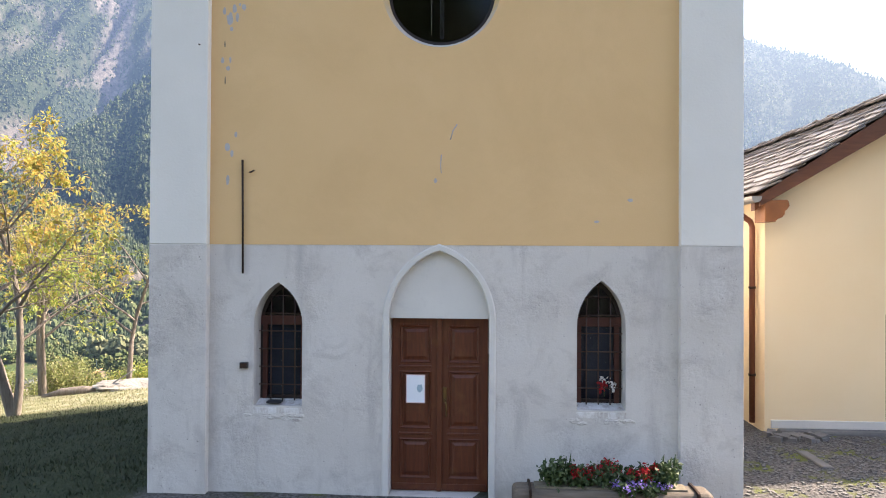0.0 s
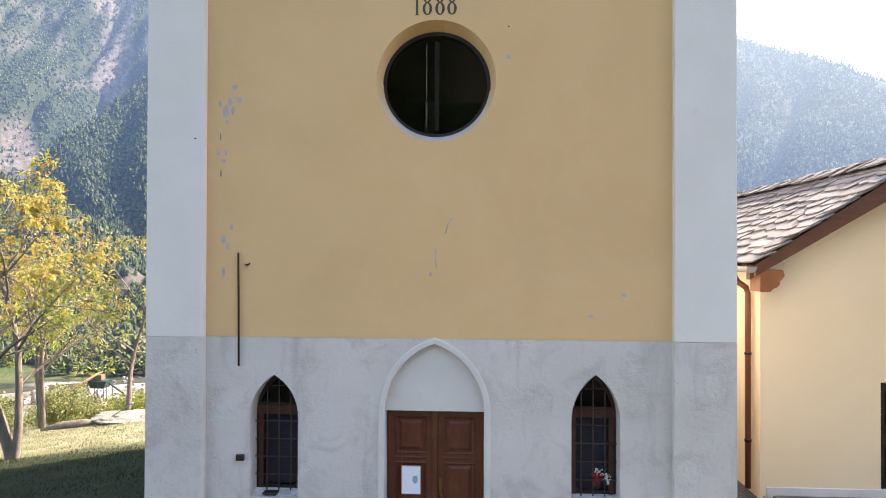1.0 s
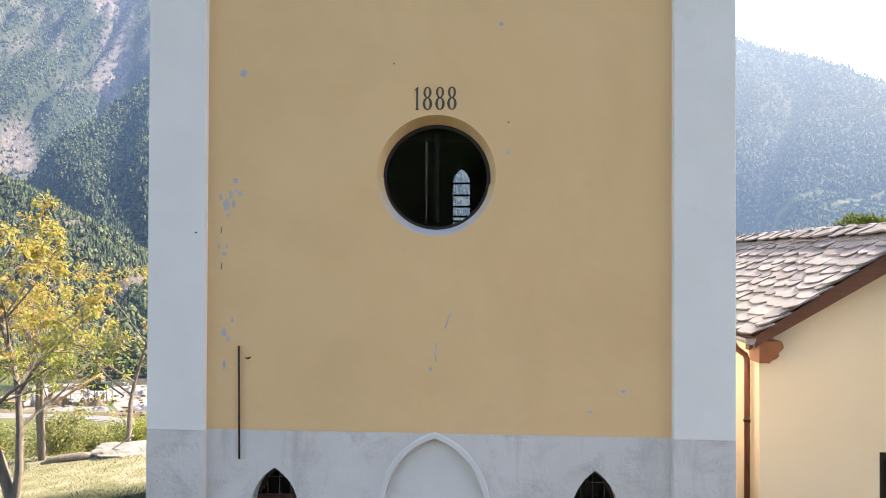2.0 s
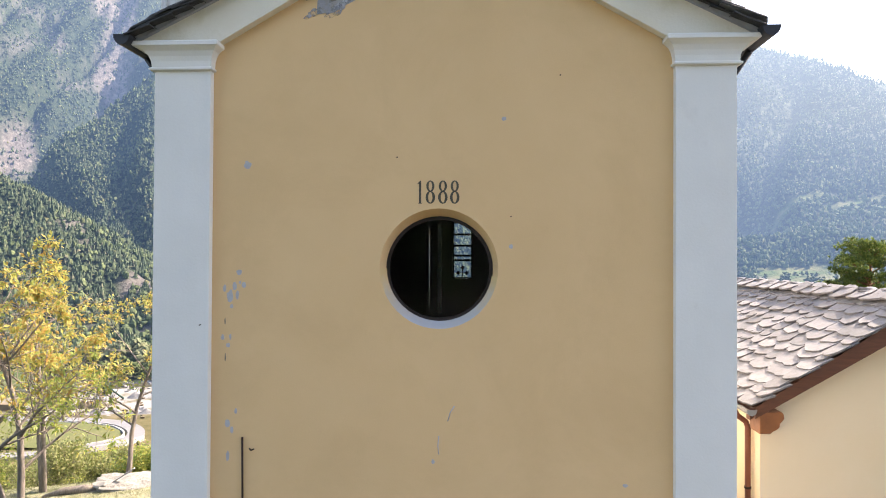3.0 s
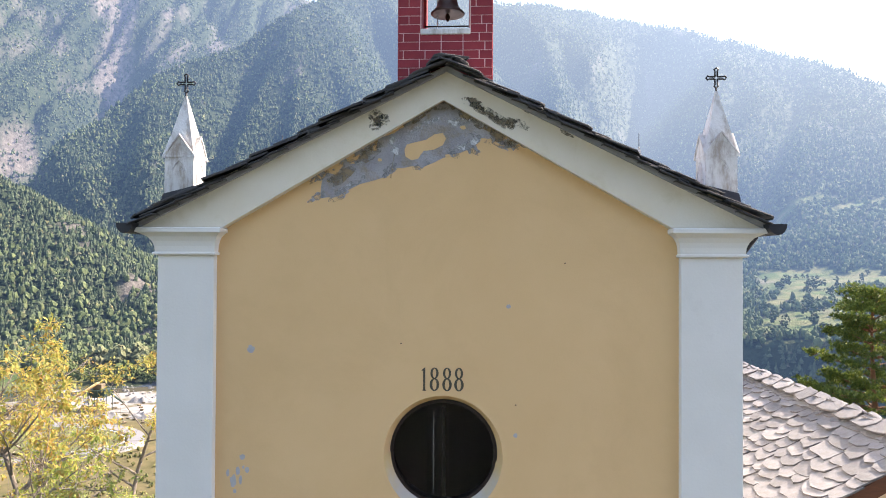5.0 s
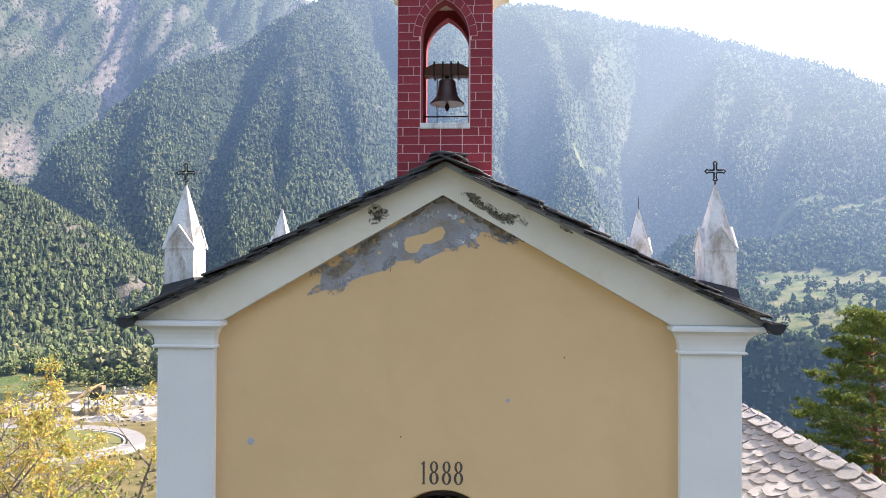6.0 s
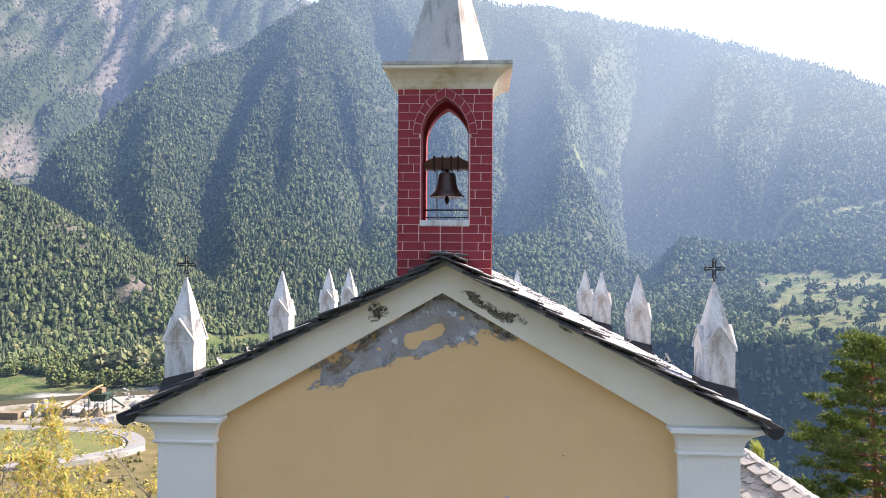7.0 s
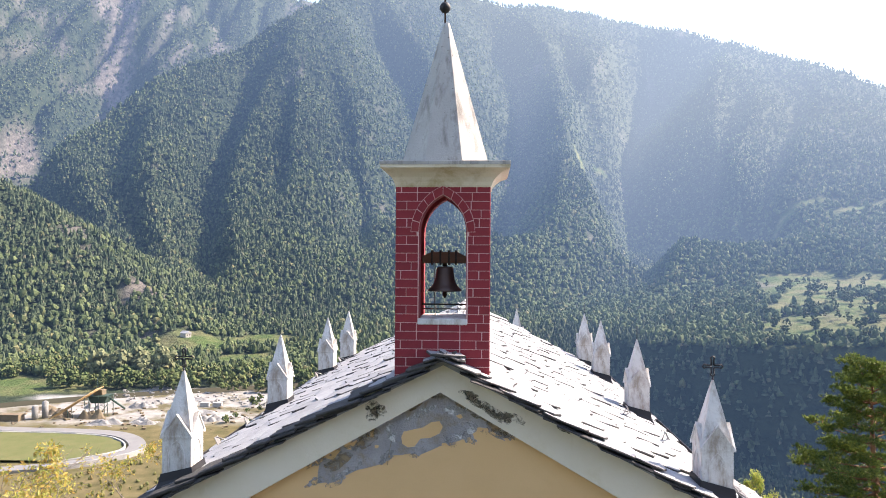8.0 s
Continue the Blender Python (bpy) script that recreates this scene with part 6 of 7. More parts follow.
# near blades darkened for shade, strip blades paled for sun, in their colours
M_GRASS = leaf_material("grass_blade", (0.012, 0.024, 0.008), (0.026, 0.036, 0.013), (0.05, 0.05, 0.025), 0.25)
M_SUNLITGRASS = leaf_material("sunlit_grass_blade", (0.15, 0.17, 0.07), (0.26, 0.25, 0.14), (0.36, 0.33, 0.22), 0.35)
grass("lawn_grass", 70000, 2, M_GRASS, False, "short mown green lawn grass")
grass("sunlit_grass", 60000, 3, M_SUNLITGRASS, True, "dry grass along the lawn's edge, paled as if sunlit")


# ---- neighbouring house ----
house = thing("neighbour_house", "cream plastered house with a stone slab roof and timber verge", "house")
HX0, HX1, HY0, HY1 = 5.26, 10.1, 3.45, 13.5
HRX, HRZ, HEX, HEZ = 7.68, 5.70, 5.0, 3.95
hwall = [(HX0, -1.0), (HX1, -1.0), (HX1, 4.05), (HRX, HRZ - 0.18), (HX0, 4.05)]
hdoor = [(7.22, 0.15), (8.15, 0.15), (8.15, 2.0), (7.22, 2.0)]
part("front_wall", wall_with_holes(hwall, [(hdoor, hdoor)], HY0, HY0 + 0.4), M_HOUSE, house)
part("side_wall", box(HX0, HX0 + 0.4, HY0 + 0.4, HY1, -1.0, 4.0), M_HOUSE, house)
part("side_wall", box(HX1 - 0.4, HX1, HY0 + 0.4, HY1, -1.0, 4.0), M_HOUSE, house)
part("rear_wall", prism(hwall, HY1, HY1 + 0.3), M_HOUSE, house)
part("plinth", box(HX0 + 0.1, HX1, HY0 - 0.02, HY0 + 0.05, 0.08, 0.22, 0.01), M_TRIM, house, "pale plaster plinth")
part("footing", box(HX0 + 0.2, HX1, HY0 - 0.12, HY0 + 0.05, -0.6, 0.08, 0.05), M_STEP, house, "dark rough stone footing")
hd = part("door", box(7.24, 8.13, HY0 + 0.12, HY0 + 0.18, 0.15, 1.99, 0.004), M_DARKWOOD, house, "dark brown wooden door")
for z0, z1 in ((0.3, 0.95), (1.1, 1.85)):
    part("panel", box(7.36, 8.01, HY0 + 0.10, HY0 + 0.13, z0, z1, 0.01), M_DARKWOOD, hd)
for s in (-1, 1):
    ex = HEX if s < 0 else 2 * HRX - HEX
    poly = [(HRX, HRZ), (ex, HEZ), (ex, HEZ - 0.07), (HRX, HRZ - 0.07)]
    part("roof_deck", prism(poly if s < 0 else poly[::-1], 3.0, 13.9), M_BEAM, house)
    barge = [(HRX, HRZ - 0.03), (ex + s * -0.02, HEZ - 0.03), (ex + s * -0.02, HEZ - 0.18), (HRX, HRZ - 0.36)]
    part("bargeboard", prism(barge if s < 0 else barge[::-1], 3.02, 3.09, 0.006), M_BEAM, house, "dark red brown timber bargeboard")
    rafter = [(HRX, HRZ - 0.08), (ex, HEZ - 0.08), (ex, HEZ - 0.24), (HRX, HRZ - 0.24)]
    part("verge_rafter", prism(rafter if s < 0 else rafter[::-1], 3.2, 3.36), M_BEAM, house)
bm = bmesh.new()
add_prism(bm, [(5.10, 3.88), (5.10, 3.52), (5.27, 3.52), (5.30, 3.575), (5.37, 3.59), (5.42, 3.64), (5.405, 3.70), (5.455, 3.725), (5.495, 3.78), (5.48, 3.85), (5.46, 3.88)], 3.04, 3.46, 0.01)
bmesh.ops.recalc_face_normals(bm, faces=bm.faces)
part("corbel", bm, M_ORANGE, house, "orange stained timber corbel")
bm = bmesh.new()
loops = []
for y in (2.96, 13.9):
    o = [(4.94 + 0.085 * -math.cos(math.pi * k / 8), y, 3.93 - 0.10 * math.sin(math.pi * k / 8)) for k in range(9)]
    i_ = [(4.94 + 0.077 * -math.cos(math.pi * k / 8), y, 3.93 - 0.092 * math.sin(math.pi * k / 8)) for k in range(9)][::-1]
    loops.append([bm.verts.new(p) for p in o + i_])
for k in range(18):
    bm.faces.new((loops[0][k], loops[0][(k + 1) % 18], loops[1][(k + 1) % 18], loops[1][k]))
bm.faces.new(loops[0][:9])
bmesh.ops.recalc_face_normals(bm, faces=bm.faces)
part("gutter", bm, M_ZINC, house, "grey zinc gutter")
dp = part("downpipe", tube([(4.94, 3.75, 3.86), (4.94, 3.75, 3.76), (5.0, 3.75, 3.66), (5.14, 3.75, 3.56), (5.17, 3.75, 3.46), (5.17, 3.75, 0.1)], 0.05, 12), M_COPPER, house, "brown metal downpipe")
for z in (0.9, 2.4):
    part("pipe_bracket", lathe([(0.06, z), (0.06, z + 0.04)], 12, (5.17, 3.75, 0)), M_IRON, dp)
# rubble kerb and stones at the foot of the wall
part("kerb_stone", box(5.27, 5.42, 1.5, 2.3, -0.1, 0.035, 0.02), M_STEP).parent = house
scatter_stones("loose_gravel", 2600, (3.6, 7.6), (-0.6, 3.3), 0.022, M_STEP, 8, "loose grey gravel between the chapel and the house")
scatter_stones("rubble_stones", 40, (5.2, 6.0), (2.9, 3.35), 0.09, M_STEP, 9, "rubble stones at the foot of the cream wall")


# ---- stone slabs ----
def slab_meshes(material, count, seed, thick, lobes, rim=None):
    """A stock of uneven stone slabs, about one metre square, the lower edge rounded."""
    rr = random.Random(seed)
    stock = []
    for _ in range(count):
        out = []
        for u, v in ((-0.5, 0.5), (-0.5, 0.05), (-0.47, -0.28), (-0.30, -0.47), (0.0, -0.5), (0.28, -0.48), (0.46, -0.30), (0.5, 0.05), (0.5, 0.5)):
            if not lobes and abs(u) > 0.4 and v < 0:
                v -= 0.14
            out.append((u + rr.uniform(-0.06, 0.06), v + rr.uniform(-0.08, 0.08)))
        bm = bmesh.new()
        n = len(out)
        top = [bm.verts.new((u * 0.97, v * 0.97, thick + rr.uniform(-0.006, 0.006))) for u, v in out]
        mid = [bm.verts.new((u, v, thick * 0.6)) for u, v in out]
        bot = [bm.verts.new((u * 0.98, v * 0.98, 0)) for u, v in out]
        bm.faces.new(top)
        for a, b in ((mid, top), (bot, mid)):
            for k in range(n):
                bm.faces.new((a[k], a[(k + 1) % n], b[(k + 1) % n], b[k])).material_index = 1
        bmesh.ops.recalc_face_normals(bm, faces=bm.faces)
        me = bpy.data.meshes.new("slab")
        bm.to_mesh(me)
        bm.free()
        me.materials.append(material)
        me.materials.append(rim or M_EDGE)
        stock.append(me)
    return stock


def lay_slabs(parent, stock, eave, ridge, y0, y1, expose, length, widths, seed, singles_to, thick, verge=None):
    """Courses of slabs from the eave up to the ridge, each course lapping the one below."""
    rr = random.Random(seed)
    up = Vector((ridge[0] - eave[0], 0, ridge[1] - eave[1]))
    run = up.length
    up.normalize()
    along_y = Vector((0, 1, 0))
    nrm = along_y.cross(up) if up.x < 0 else up.cross(along_y)
    if nrm.z < 0:
        nrm = -nrm
    rest = bmesh.new()
    row = 0
    s = 0.0
    while s < run - 0.05:
        y = y0 + rr.uniform(-0.07, 0.06)
        first_in_row = True
        while y < y1:
            w = rr.uniform(*widths)
            if first_in_row:
                w *= rr.choice((0.5, 0.75, 1.0))
            c = min(s + length / 2, run + 0.02 - length * 0.3) + rr.uniform(-0.035, 0.035)
            o = Vector((eave[0], y + w / 2, eave[1])) + up * c + nrm * (thick * 0.9 + rr.uniform(0, 0.012))
            tilt = math.atan2(thick * 1.25, expose) * rr.uniform(0.75, 1.15)
            u2 = (up * math.cos(tilt) - nrm * math.sin(tilt)).normalized()
            x_axis = along_y * (1 if up.x > 0 else -1)
            x2 = (-x_axis).normalized()
            n2 = x2.cross(u2)
            if n2.z < 0:
                x2 = -x2
                n2 = x2.cross(u2)
            m = Matrix((x2, u2, n2)).transposed().to_4x4()
            m = Matrix.Translation(o) @ m @ Matrix.Rotation(rr.uniform(-0.15, 0.15) * (0.35 if first_in_row else 1.0), 4, "Z") @ Matrix.Rotation(rr.uniform(-0.03, 0.03), 4, "Y") @ Matrix.Diagonal((w * 1.02, length * rr.uniform(0.92, 1.08), 1, 1))
            me = rr.choice(verge if verge and first_in_row else stock)
            if y < singles_to:
                ob = new("slab", me)
                ob.parent = parent
                ob.matrix_basis = m
            else:
                tmp = bmesh.new()
                tmp.from_mesh(me)
                tmp.transform(m)
                t2 = bpy.data.meshes.new("tmp")
                tmp.to_mesh(t2)
                tmp.free()
                rest.from_mesh(t2)
                bpy.data.meshes.remove(t2)
            y += w
            first_in_row = False
        s += expose * rr.uniform(0.85, 1.15)
        row += 1
    if len(rest.verts):
        ob = part("slab_field", rest, stock[0].materials[0], parent)
        ob.data.materials.append(stock[0].materials[1])
        ob["kind"] = "stuff"
    else:
        rest.free()


chapel_roof = part("roof_boards", prism([(0.04, 11.03), (-3.75, 9.12), (-3.75, 9.09), (0.04, 10.99), (3.75, 9.09), (3.75, 9.12)], 0.3, 10.5), M_BEAM, chapel)
stock1 = slab_meshes(M_SLATE, 14, 4, 0.026, False)
# slabs dark all over: paints in the tower's shadow along the left verge
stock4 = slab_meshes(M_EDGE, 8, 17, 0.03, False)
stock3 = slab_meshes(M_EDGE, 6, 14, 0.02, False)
lay_slabs(chapel_roof, stock1, (-3.84, 9.12), (RIDGE_X, 11.05), -0.33, 10.55, 0.33, 0.60, (0.35, 0.95), 11, 7.2, 0.028, stock4)
lay_slabs(chapel_roof, stock1, (3.84, 9.12), (RIDGE_X, 11.05), -0.33, 10.55, 0.33, 0.60, (0.35, 0.95), 12, 7.2, 0.028)
lay_slabs(chapel_roof, stock3, (-3.86, 9.06), (-0.22, 10.87), -0.315, -0.05, 0.25, 0.42, (0.45, 0.6), 31, 9, 0.02)
lay_slabs(chapel_roof, stock3, (3.86, 9.06), (0.30, 10.87), -0.315, -0.05, 0.25, 0.42, (0.45, 0.6), 32, 9, 0.02)
rr = random.Random(5)
y = -0.36
while y < 10.4:
    w = rr.uniform(0.5, 0.9)
    for s in (-1, 1):
        ob = new("ridge_slab", rr.choice(stock1))
        ob.parent = chapel_roof
        ob.matrix_basis = pose(RIDGE_X + s * 0.10, y + w / 2, 11.075 + (0.02 if s > 0 else 0), 0, s * 21, 0) @ Matrix.Diagonal((0.34, w * 1.05, 1, 1))
    y += w
cap = new("ridge_slab", stock1[3])
cap.parent = chapel_roof
cap.matrix_basis = pose(RIDGE_X + 0.02, -0.17, 11.112, 0, 3, 8) @ Matrix.Diagonal((0.46, 0.40, 1.2, 1))
house_roof = part("roof_boards", prism([(HRX, HRZ - 0.10), (5.1, 3.92), (5.1, 3.89), (HRX, HRZ - 0.14), (2 * HRX - 5.1, 3.89), (2 * HRX - 5.1, 3.92)], 3.5, 13.4), M_BEAM, house)
stock2 = slab_meshes(M_SLATE2, 20, 9, 0.028, True, M_RIM)
lay_slabs(house_roof, stock2, (HEX - 0.08, HEZ - 0.03), (HRX, HRZ + 0.02), 2.96, 13.9, 0.27, 0.50, (0.30, 0.78), 21, 9.5, 0.028)
lay_slabs(house_roof, stock2, (2 * HRX - HEX + 0.08, HEZ - 0.03), (HRX, HRZ + 0.02), 2.96, 13.9, 0.31, 0.60, (0.42, 0.95), 22, 2, 0.05)
y = 2.94
while y < 13.8:
    w = rr.uniform(0.45, 0.8)
    for s in (-1, 1):
        ob = new("ridge_slab", rr.choice(stock2))
        ob.parent = house_roof
        ob.matrix_basis = pose(HRX + s * 0.13, y + w / 2, HRZ + 0.045 + (0.025 if s < 0 else 0), rr.uniform(-3, 3), s * 26 + rr.uniform(-5, 5), rr.uniform(-10, 10)) @ Matrix.Diagonal((0.42, w * 1.08, rr.uniform(0.9, 1.6), 1))
    y += w


# snow guards
def snow_guard(x, y, z, s):
    """A small bracket: strap along the slope, upright plate with a cross bar."""
    bm = bmesh.new()
    add_box(bm, -0.02, 0.20, -0.012, 0.012, 0.0, 0.006)
    add_box(bm, -0.026, -0.018, -0.045, 0.045, 0.0, 0.085)
    add_tube(bm, [(-0.02, 0, 0.08), (0.06, 0, 0.006)], 0.006, 5)
    bmesh.ops.transform(bm, matrix=pose(x, y, z + 0.075, 0, s * 26.7, 0 if s < 0 else 180) @ Matrix.Scale(1.5, 4), verts=bm.verts)
    part("snow_guard", bm, M_ZINC, chapel, "small metal snow guard")


for x, y in ((-3.5, 1.8), (-3.52, 3.15), (-3.5, 4.6), (-3.35, 7.4), (-3.3, 8.5), (-3.3, 9.7)):
    snow_guard(x, y, 11.11 - 0.503 * -x, -1)
for x, y in ((2.98, 3.25), (3.4, 2.4)):
    snow_guard(x, y, 11.11 - 0.503 * x, 1)

# ---- bricks of the bell tower ----
COURSE, JOINT = 0.108, 0.0065
arch_r = ((13.085 - 12.62) ** 2 + 0.298 ** 2) / (2 * 0.298)


def half_open(z, extra):
    """Half the width of the opening, with its ring of bricks, at a height."""
    if z < 11.46:
        return 0.0
    if z <= 12.62:
        return 0.303
    d = (arch_r + extra) ** 2 - (z - 12.62) ** 2
    return max(0.0, math.sqrt(d) - (arch_r - 0.298)) if d > 0 else 0.0


brick_stock = {}


def brick(x0, x1, z0, z1, y, facing, parent):
    """One brick face of a tower wall; alike bricks share a mesh."""
    w, h = round(x1 - x0, 2), round(z1 - z0, 3)
    if w < 0.03:
        return
    key = (w, h)
    if key not in brick_stock:
        bm = box(-w / 2, w / 2, -0.010, 0.012, -h / 2, h / 2)
        bmesh.ops.bevel(bm, geom=[e for e in bm.edges if all(v.co.y < 0 for v in e.verts)], offset=0.004, segments=1, affect="EDGES")
        me = bpy.data.meshes.new("brick")
        bm.to_mesh(me)
        bm.free()
        me.materials.append(M_BRICK)
        brick_stock[key] = me
    ob = new("brick", brick_stock[key])
    ob.parent = parent
    c, z = (x0 + x1) / 2, (z0 + z1) / 2
    ob.matrix_basis = pose(c, y, z) if facing == "front" else pose(y, c, z, 0, 0, 90 if facing == "right" else -90)


rr = random.Random(2)
row, z = 0, TZ1 - COURSE
while z > 10.72:
    zm = z + COURSE / 2
    hole = half_open(zm, 0.02 if zm > 12.62 else 0.0)
    spans = [(TX0, TX1)] if hole < 0.03 or z + COURSE > 13.2 else [(TX0, TC - hole - 0.006), (TC + hole + 0.006, TX1)]
    for a, b in spans:
        x = a - (0.0 if row % 2 else 0.13)
        while x < b - 0.01:
            l = 0.27 if rr.random() < 0.8 else 0.2
            x0, x1 = max(x, a), min(x + l, b)
            if b - x1 < 0.06:
                x1 = b
            brick(x0 + JOINT / 2, x1 - JOINT / 2, z + JOINT / 2, z + COURSE - JOINT / 2, TY0 + 0.010, "front", tower)
            x = x1
    for facing, xx in (("right", TX1 - 0.010), ("left", TX0 + 0.010)):
        for a, b in ([(TY0, 0.105), (0.585, TY1)] if 11.5 < zm < 12.50 else [(TY0, TY1)]):
            y = a - (0.13 if row % 2 else 0.0)
            while y < b - 0.01:
                y0, y1 = max(y, a), min(y + 0.27, b)
                if b - y1 < 0.06:
                    y1 = b
                brick(y0 + JOINT / 2, y1 - JOINT / 2, z + JOINT / 2, z + COURSE - JOINT / 2, xx, facing, tower)
                y = y1
    z -= COURSE
    row += 1
# ring of bricks round the pointed arch, on a bed of mortar
a_end = math.atan2(13.085 - 12.62, arch_r - 0.298)
for s in (-1, 1):
    pts = []
    for r_, order in ((arch_r + 0.002, range(9)), (arch_r + 0.104, range(8, -1, -1))):
        for k in order:
            q = math.acos((arch_r - 0.298) / r_) * k / 8
            pts.append((TC + s * max(0.298 - arch_r + r_ * math.cos(q), 0.001), 12.62 + r_ * math.sin(q)))
    part("mortar_bed", prism(pts if s < 0 else pts[::-1], TY0 - 0.004, TY0 + 0.012), M_MORTAR, tower)
for s in (-1, 1):
    a_end = math.atan2(13.085 - 12.62, arch_r - 0.298)
    n = 5
    for i in range(n):
        a0, a1 = a_end * i / n + 0.008, a_end * (i + 1) / n - 0.008
        pts = []
        for r_, aa in ((arch_r + 0.006, (a0, (a0 + a1) / 2, a1)), (arch_r + 0.098, (a1, (a0 + a1) / 2, a0))):
            stretch = math.acos((arch_r - 0.298) / r_) / a_end
            for q in (u * stretch for u in aa):
                px = 0.298 - arch_r + r_ * math.cos(q)
                pts.append((TC + s * max(px, 0.004), 12.62 + r_ * math.sin(q)))
        bm = prism(pts if s < 0 else pts[::-1], TY0 - 0.010, TY0 + 0.016)
        part("brick", bm, M_BRICK, tower)


# ---- flaked plaster, patches and stains ----
def blob(x, z, rx, rz, seed, n=22, rough=0.35, turn=0.0):
    """An uneven rounded outline."""
    out = []
    for k in range(n):
        a = k * math.tau / n
        q = 1 + rough * noise.noise(Vector((math.cos(a) * 1.6 + seed * 3.1, math.sin(a) * 1.6, seed))) + 0.5 * rough * noise.noise(Vector((math.cos(a) * 5 + seed, math.sin(a) * 5, seed * 2)))
        u, v = rx * q * math.cos(a), rz * q * math.sin(a)
        out.append((x + u * math.cos(turn) - v * math.sin(turn), z + u * math.sin(turn) + v * math.cos(turn)))
    return out


def flake(outline, y, material, parent, name="flaked_patch", thick=0.004):
    part(name, prism(outline, y - thick, y + 0.006), material, parent)


for i, (px, pz, rx, rz) in enumerate(((-2.704, 5.986, 0.021, 0.042), (-2.578, 6.014, 0.028, 0.049), (-2.634, 5.887, 0.042, 0.077), (-2.542, 5.901, 0.021, 0.056), (-2.458, 6.028, 0.028, 0.042), (-2.507, 6.063, 0.014, 0.021), (-2.613, 5.761, 0.021, 0.028), (-2.726, 5.366, 0.021, 0.035), (-2.627, 5.373, 0.014, 0.035), (-2.655, 5.268, 0.028, 0.028), (-2.655, 4.282, 0.035, 0.049), (-2.599, 4.204, 0.021, 0.042), (-2.648, 3.866, 0.021, 0.063), (-2.697, 5.570, 0.008, 0.042), (-2.690, 5.113, 0.008, 0.049), (-2.549, 4.437, 0.018, 0.035), (-2.521, 6.190, 0.035, 0.035))):
    flake(blob(px, pz, rx, rz, i, 14), -0.003, M_BARE if i != 13 and i != 14 else M_STAIN, chapel)
for i, (x, z, rx, rz) in enumerate(((0.807, 8.113, 0.028, 0.028), (-2.423, 7.549, 0.05, 0.05), (1.9, 3.36, 0.03, 0.015), (0.90, 6.53, 0.025, 0.03), (2.3, 3.62, 0.03, 0.02), (-0.05, 3.86, 0.02, 0.03))):
    flake(blob(x, z, rx, rz, 40 + i, 12), -0.003, M_BARE, chapel)
for x, z in ((-0.52, 7.64), (1.5, 8.65), (0.9, 6.9)):
    flake(blob(x, z, 0.010, 0.010, 3, 8), -0.003, M_IRON, chapel)
# hairline cracks over the door
for line in (((0.21, 4.55), (0.16, 4.47), (0.13, 4.36)), ((0.02, 4.18), (0.01, 4.05), (0.02, 3.95))):
    part("crack", tube([(x, -0.003, z) for x, z in line], 0.007, 5), M_BARE, chapel)


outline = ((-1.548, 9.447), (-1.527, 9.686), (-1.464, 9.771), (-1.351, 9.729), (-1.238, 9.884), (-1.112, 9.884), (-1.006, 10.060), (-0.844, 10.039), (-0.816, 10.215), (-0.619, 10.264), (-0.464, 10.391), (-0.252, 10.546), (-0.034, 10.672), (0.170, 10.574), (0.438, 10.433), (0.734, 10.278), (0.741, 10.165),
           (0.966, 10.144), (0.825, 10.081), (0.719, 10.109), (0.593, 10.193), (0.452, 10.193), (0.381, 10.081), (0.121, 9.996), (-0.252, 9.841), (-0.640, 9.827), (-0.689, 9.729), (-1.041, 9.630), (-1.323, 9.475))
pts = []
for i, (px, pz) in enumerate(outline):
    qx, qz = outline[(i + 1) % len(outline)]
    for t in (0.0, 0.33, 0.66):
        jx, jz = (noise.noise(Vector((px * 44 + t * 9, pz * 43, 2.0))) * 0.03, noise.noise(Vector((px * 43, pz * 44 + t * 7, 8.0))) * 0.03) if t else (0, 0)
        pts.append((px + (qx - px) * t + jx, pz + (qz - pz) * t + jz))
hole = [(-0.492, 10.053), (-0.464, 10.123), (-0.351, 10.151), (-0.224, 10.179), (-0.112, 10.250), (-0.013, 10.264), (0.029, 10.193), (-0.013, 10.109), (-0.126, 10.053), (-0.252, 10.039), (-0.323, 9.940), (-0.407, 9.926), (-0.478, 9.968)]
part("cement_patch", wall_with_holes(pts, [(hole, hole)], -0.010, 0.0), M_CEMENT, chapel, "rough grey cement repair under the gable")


for i, (px, pz, rx, rz, tn) in enumerate(((-0.782, 10.406, 0.104, 0.076, 0), (-0.837, 10.323, 0.069, 0.048, 0), (-0.699, 10.572, 0.014, 0.028, 0), (0.360, 10.627, 0.111, 0.062, -0.4), (0.450, 10.544, 0.166, 0.048, -0.5), (0.685, 10.399, 0.180, 0.055, -0.5), (0.824, 10.351, 0.062, 0.069, 0), (1.011, 10.517, 0.069, 0.028, -0.7), (0.858, 10.641, 0.111, 0.021, -0.45), (-2.464, 9.797, 0.035, 0.055, 0), (-2.014, 9.658, 0.014, 0.028, 0))):
    for k in range(5 if rx > 0.04 else 1):
        q = random.Random(i * 9 + k)
        du, dv = (q.uniform(-0.5, 0.5) * rx, q.uniform(-0.5, 0.5) * rz) if k else (0, 0)
        ux, uz = du * math.cos(tn) - dv * math.sin(tn), du * math.sin(tn) + dv * math.cos(tn)
        f = 1.35 if k == 0 else q.uniform(0.5, 1.0)
        flake(blob(px + ux, pz + uz, f * rx, f * rz, 70 + i * 6 + k, 26, 0.45, tn), -0.133, M_MOULD, chapel, "damp_stain", 0.0015 + 0.0007 * k)
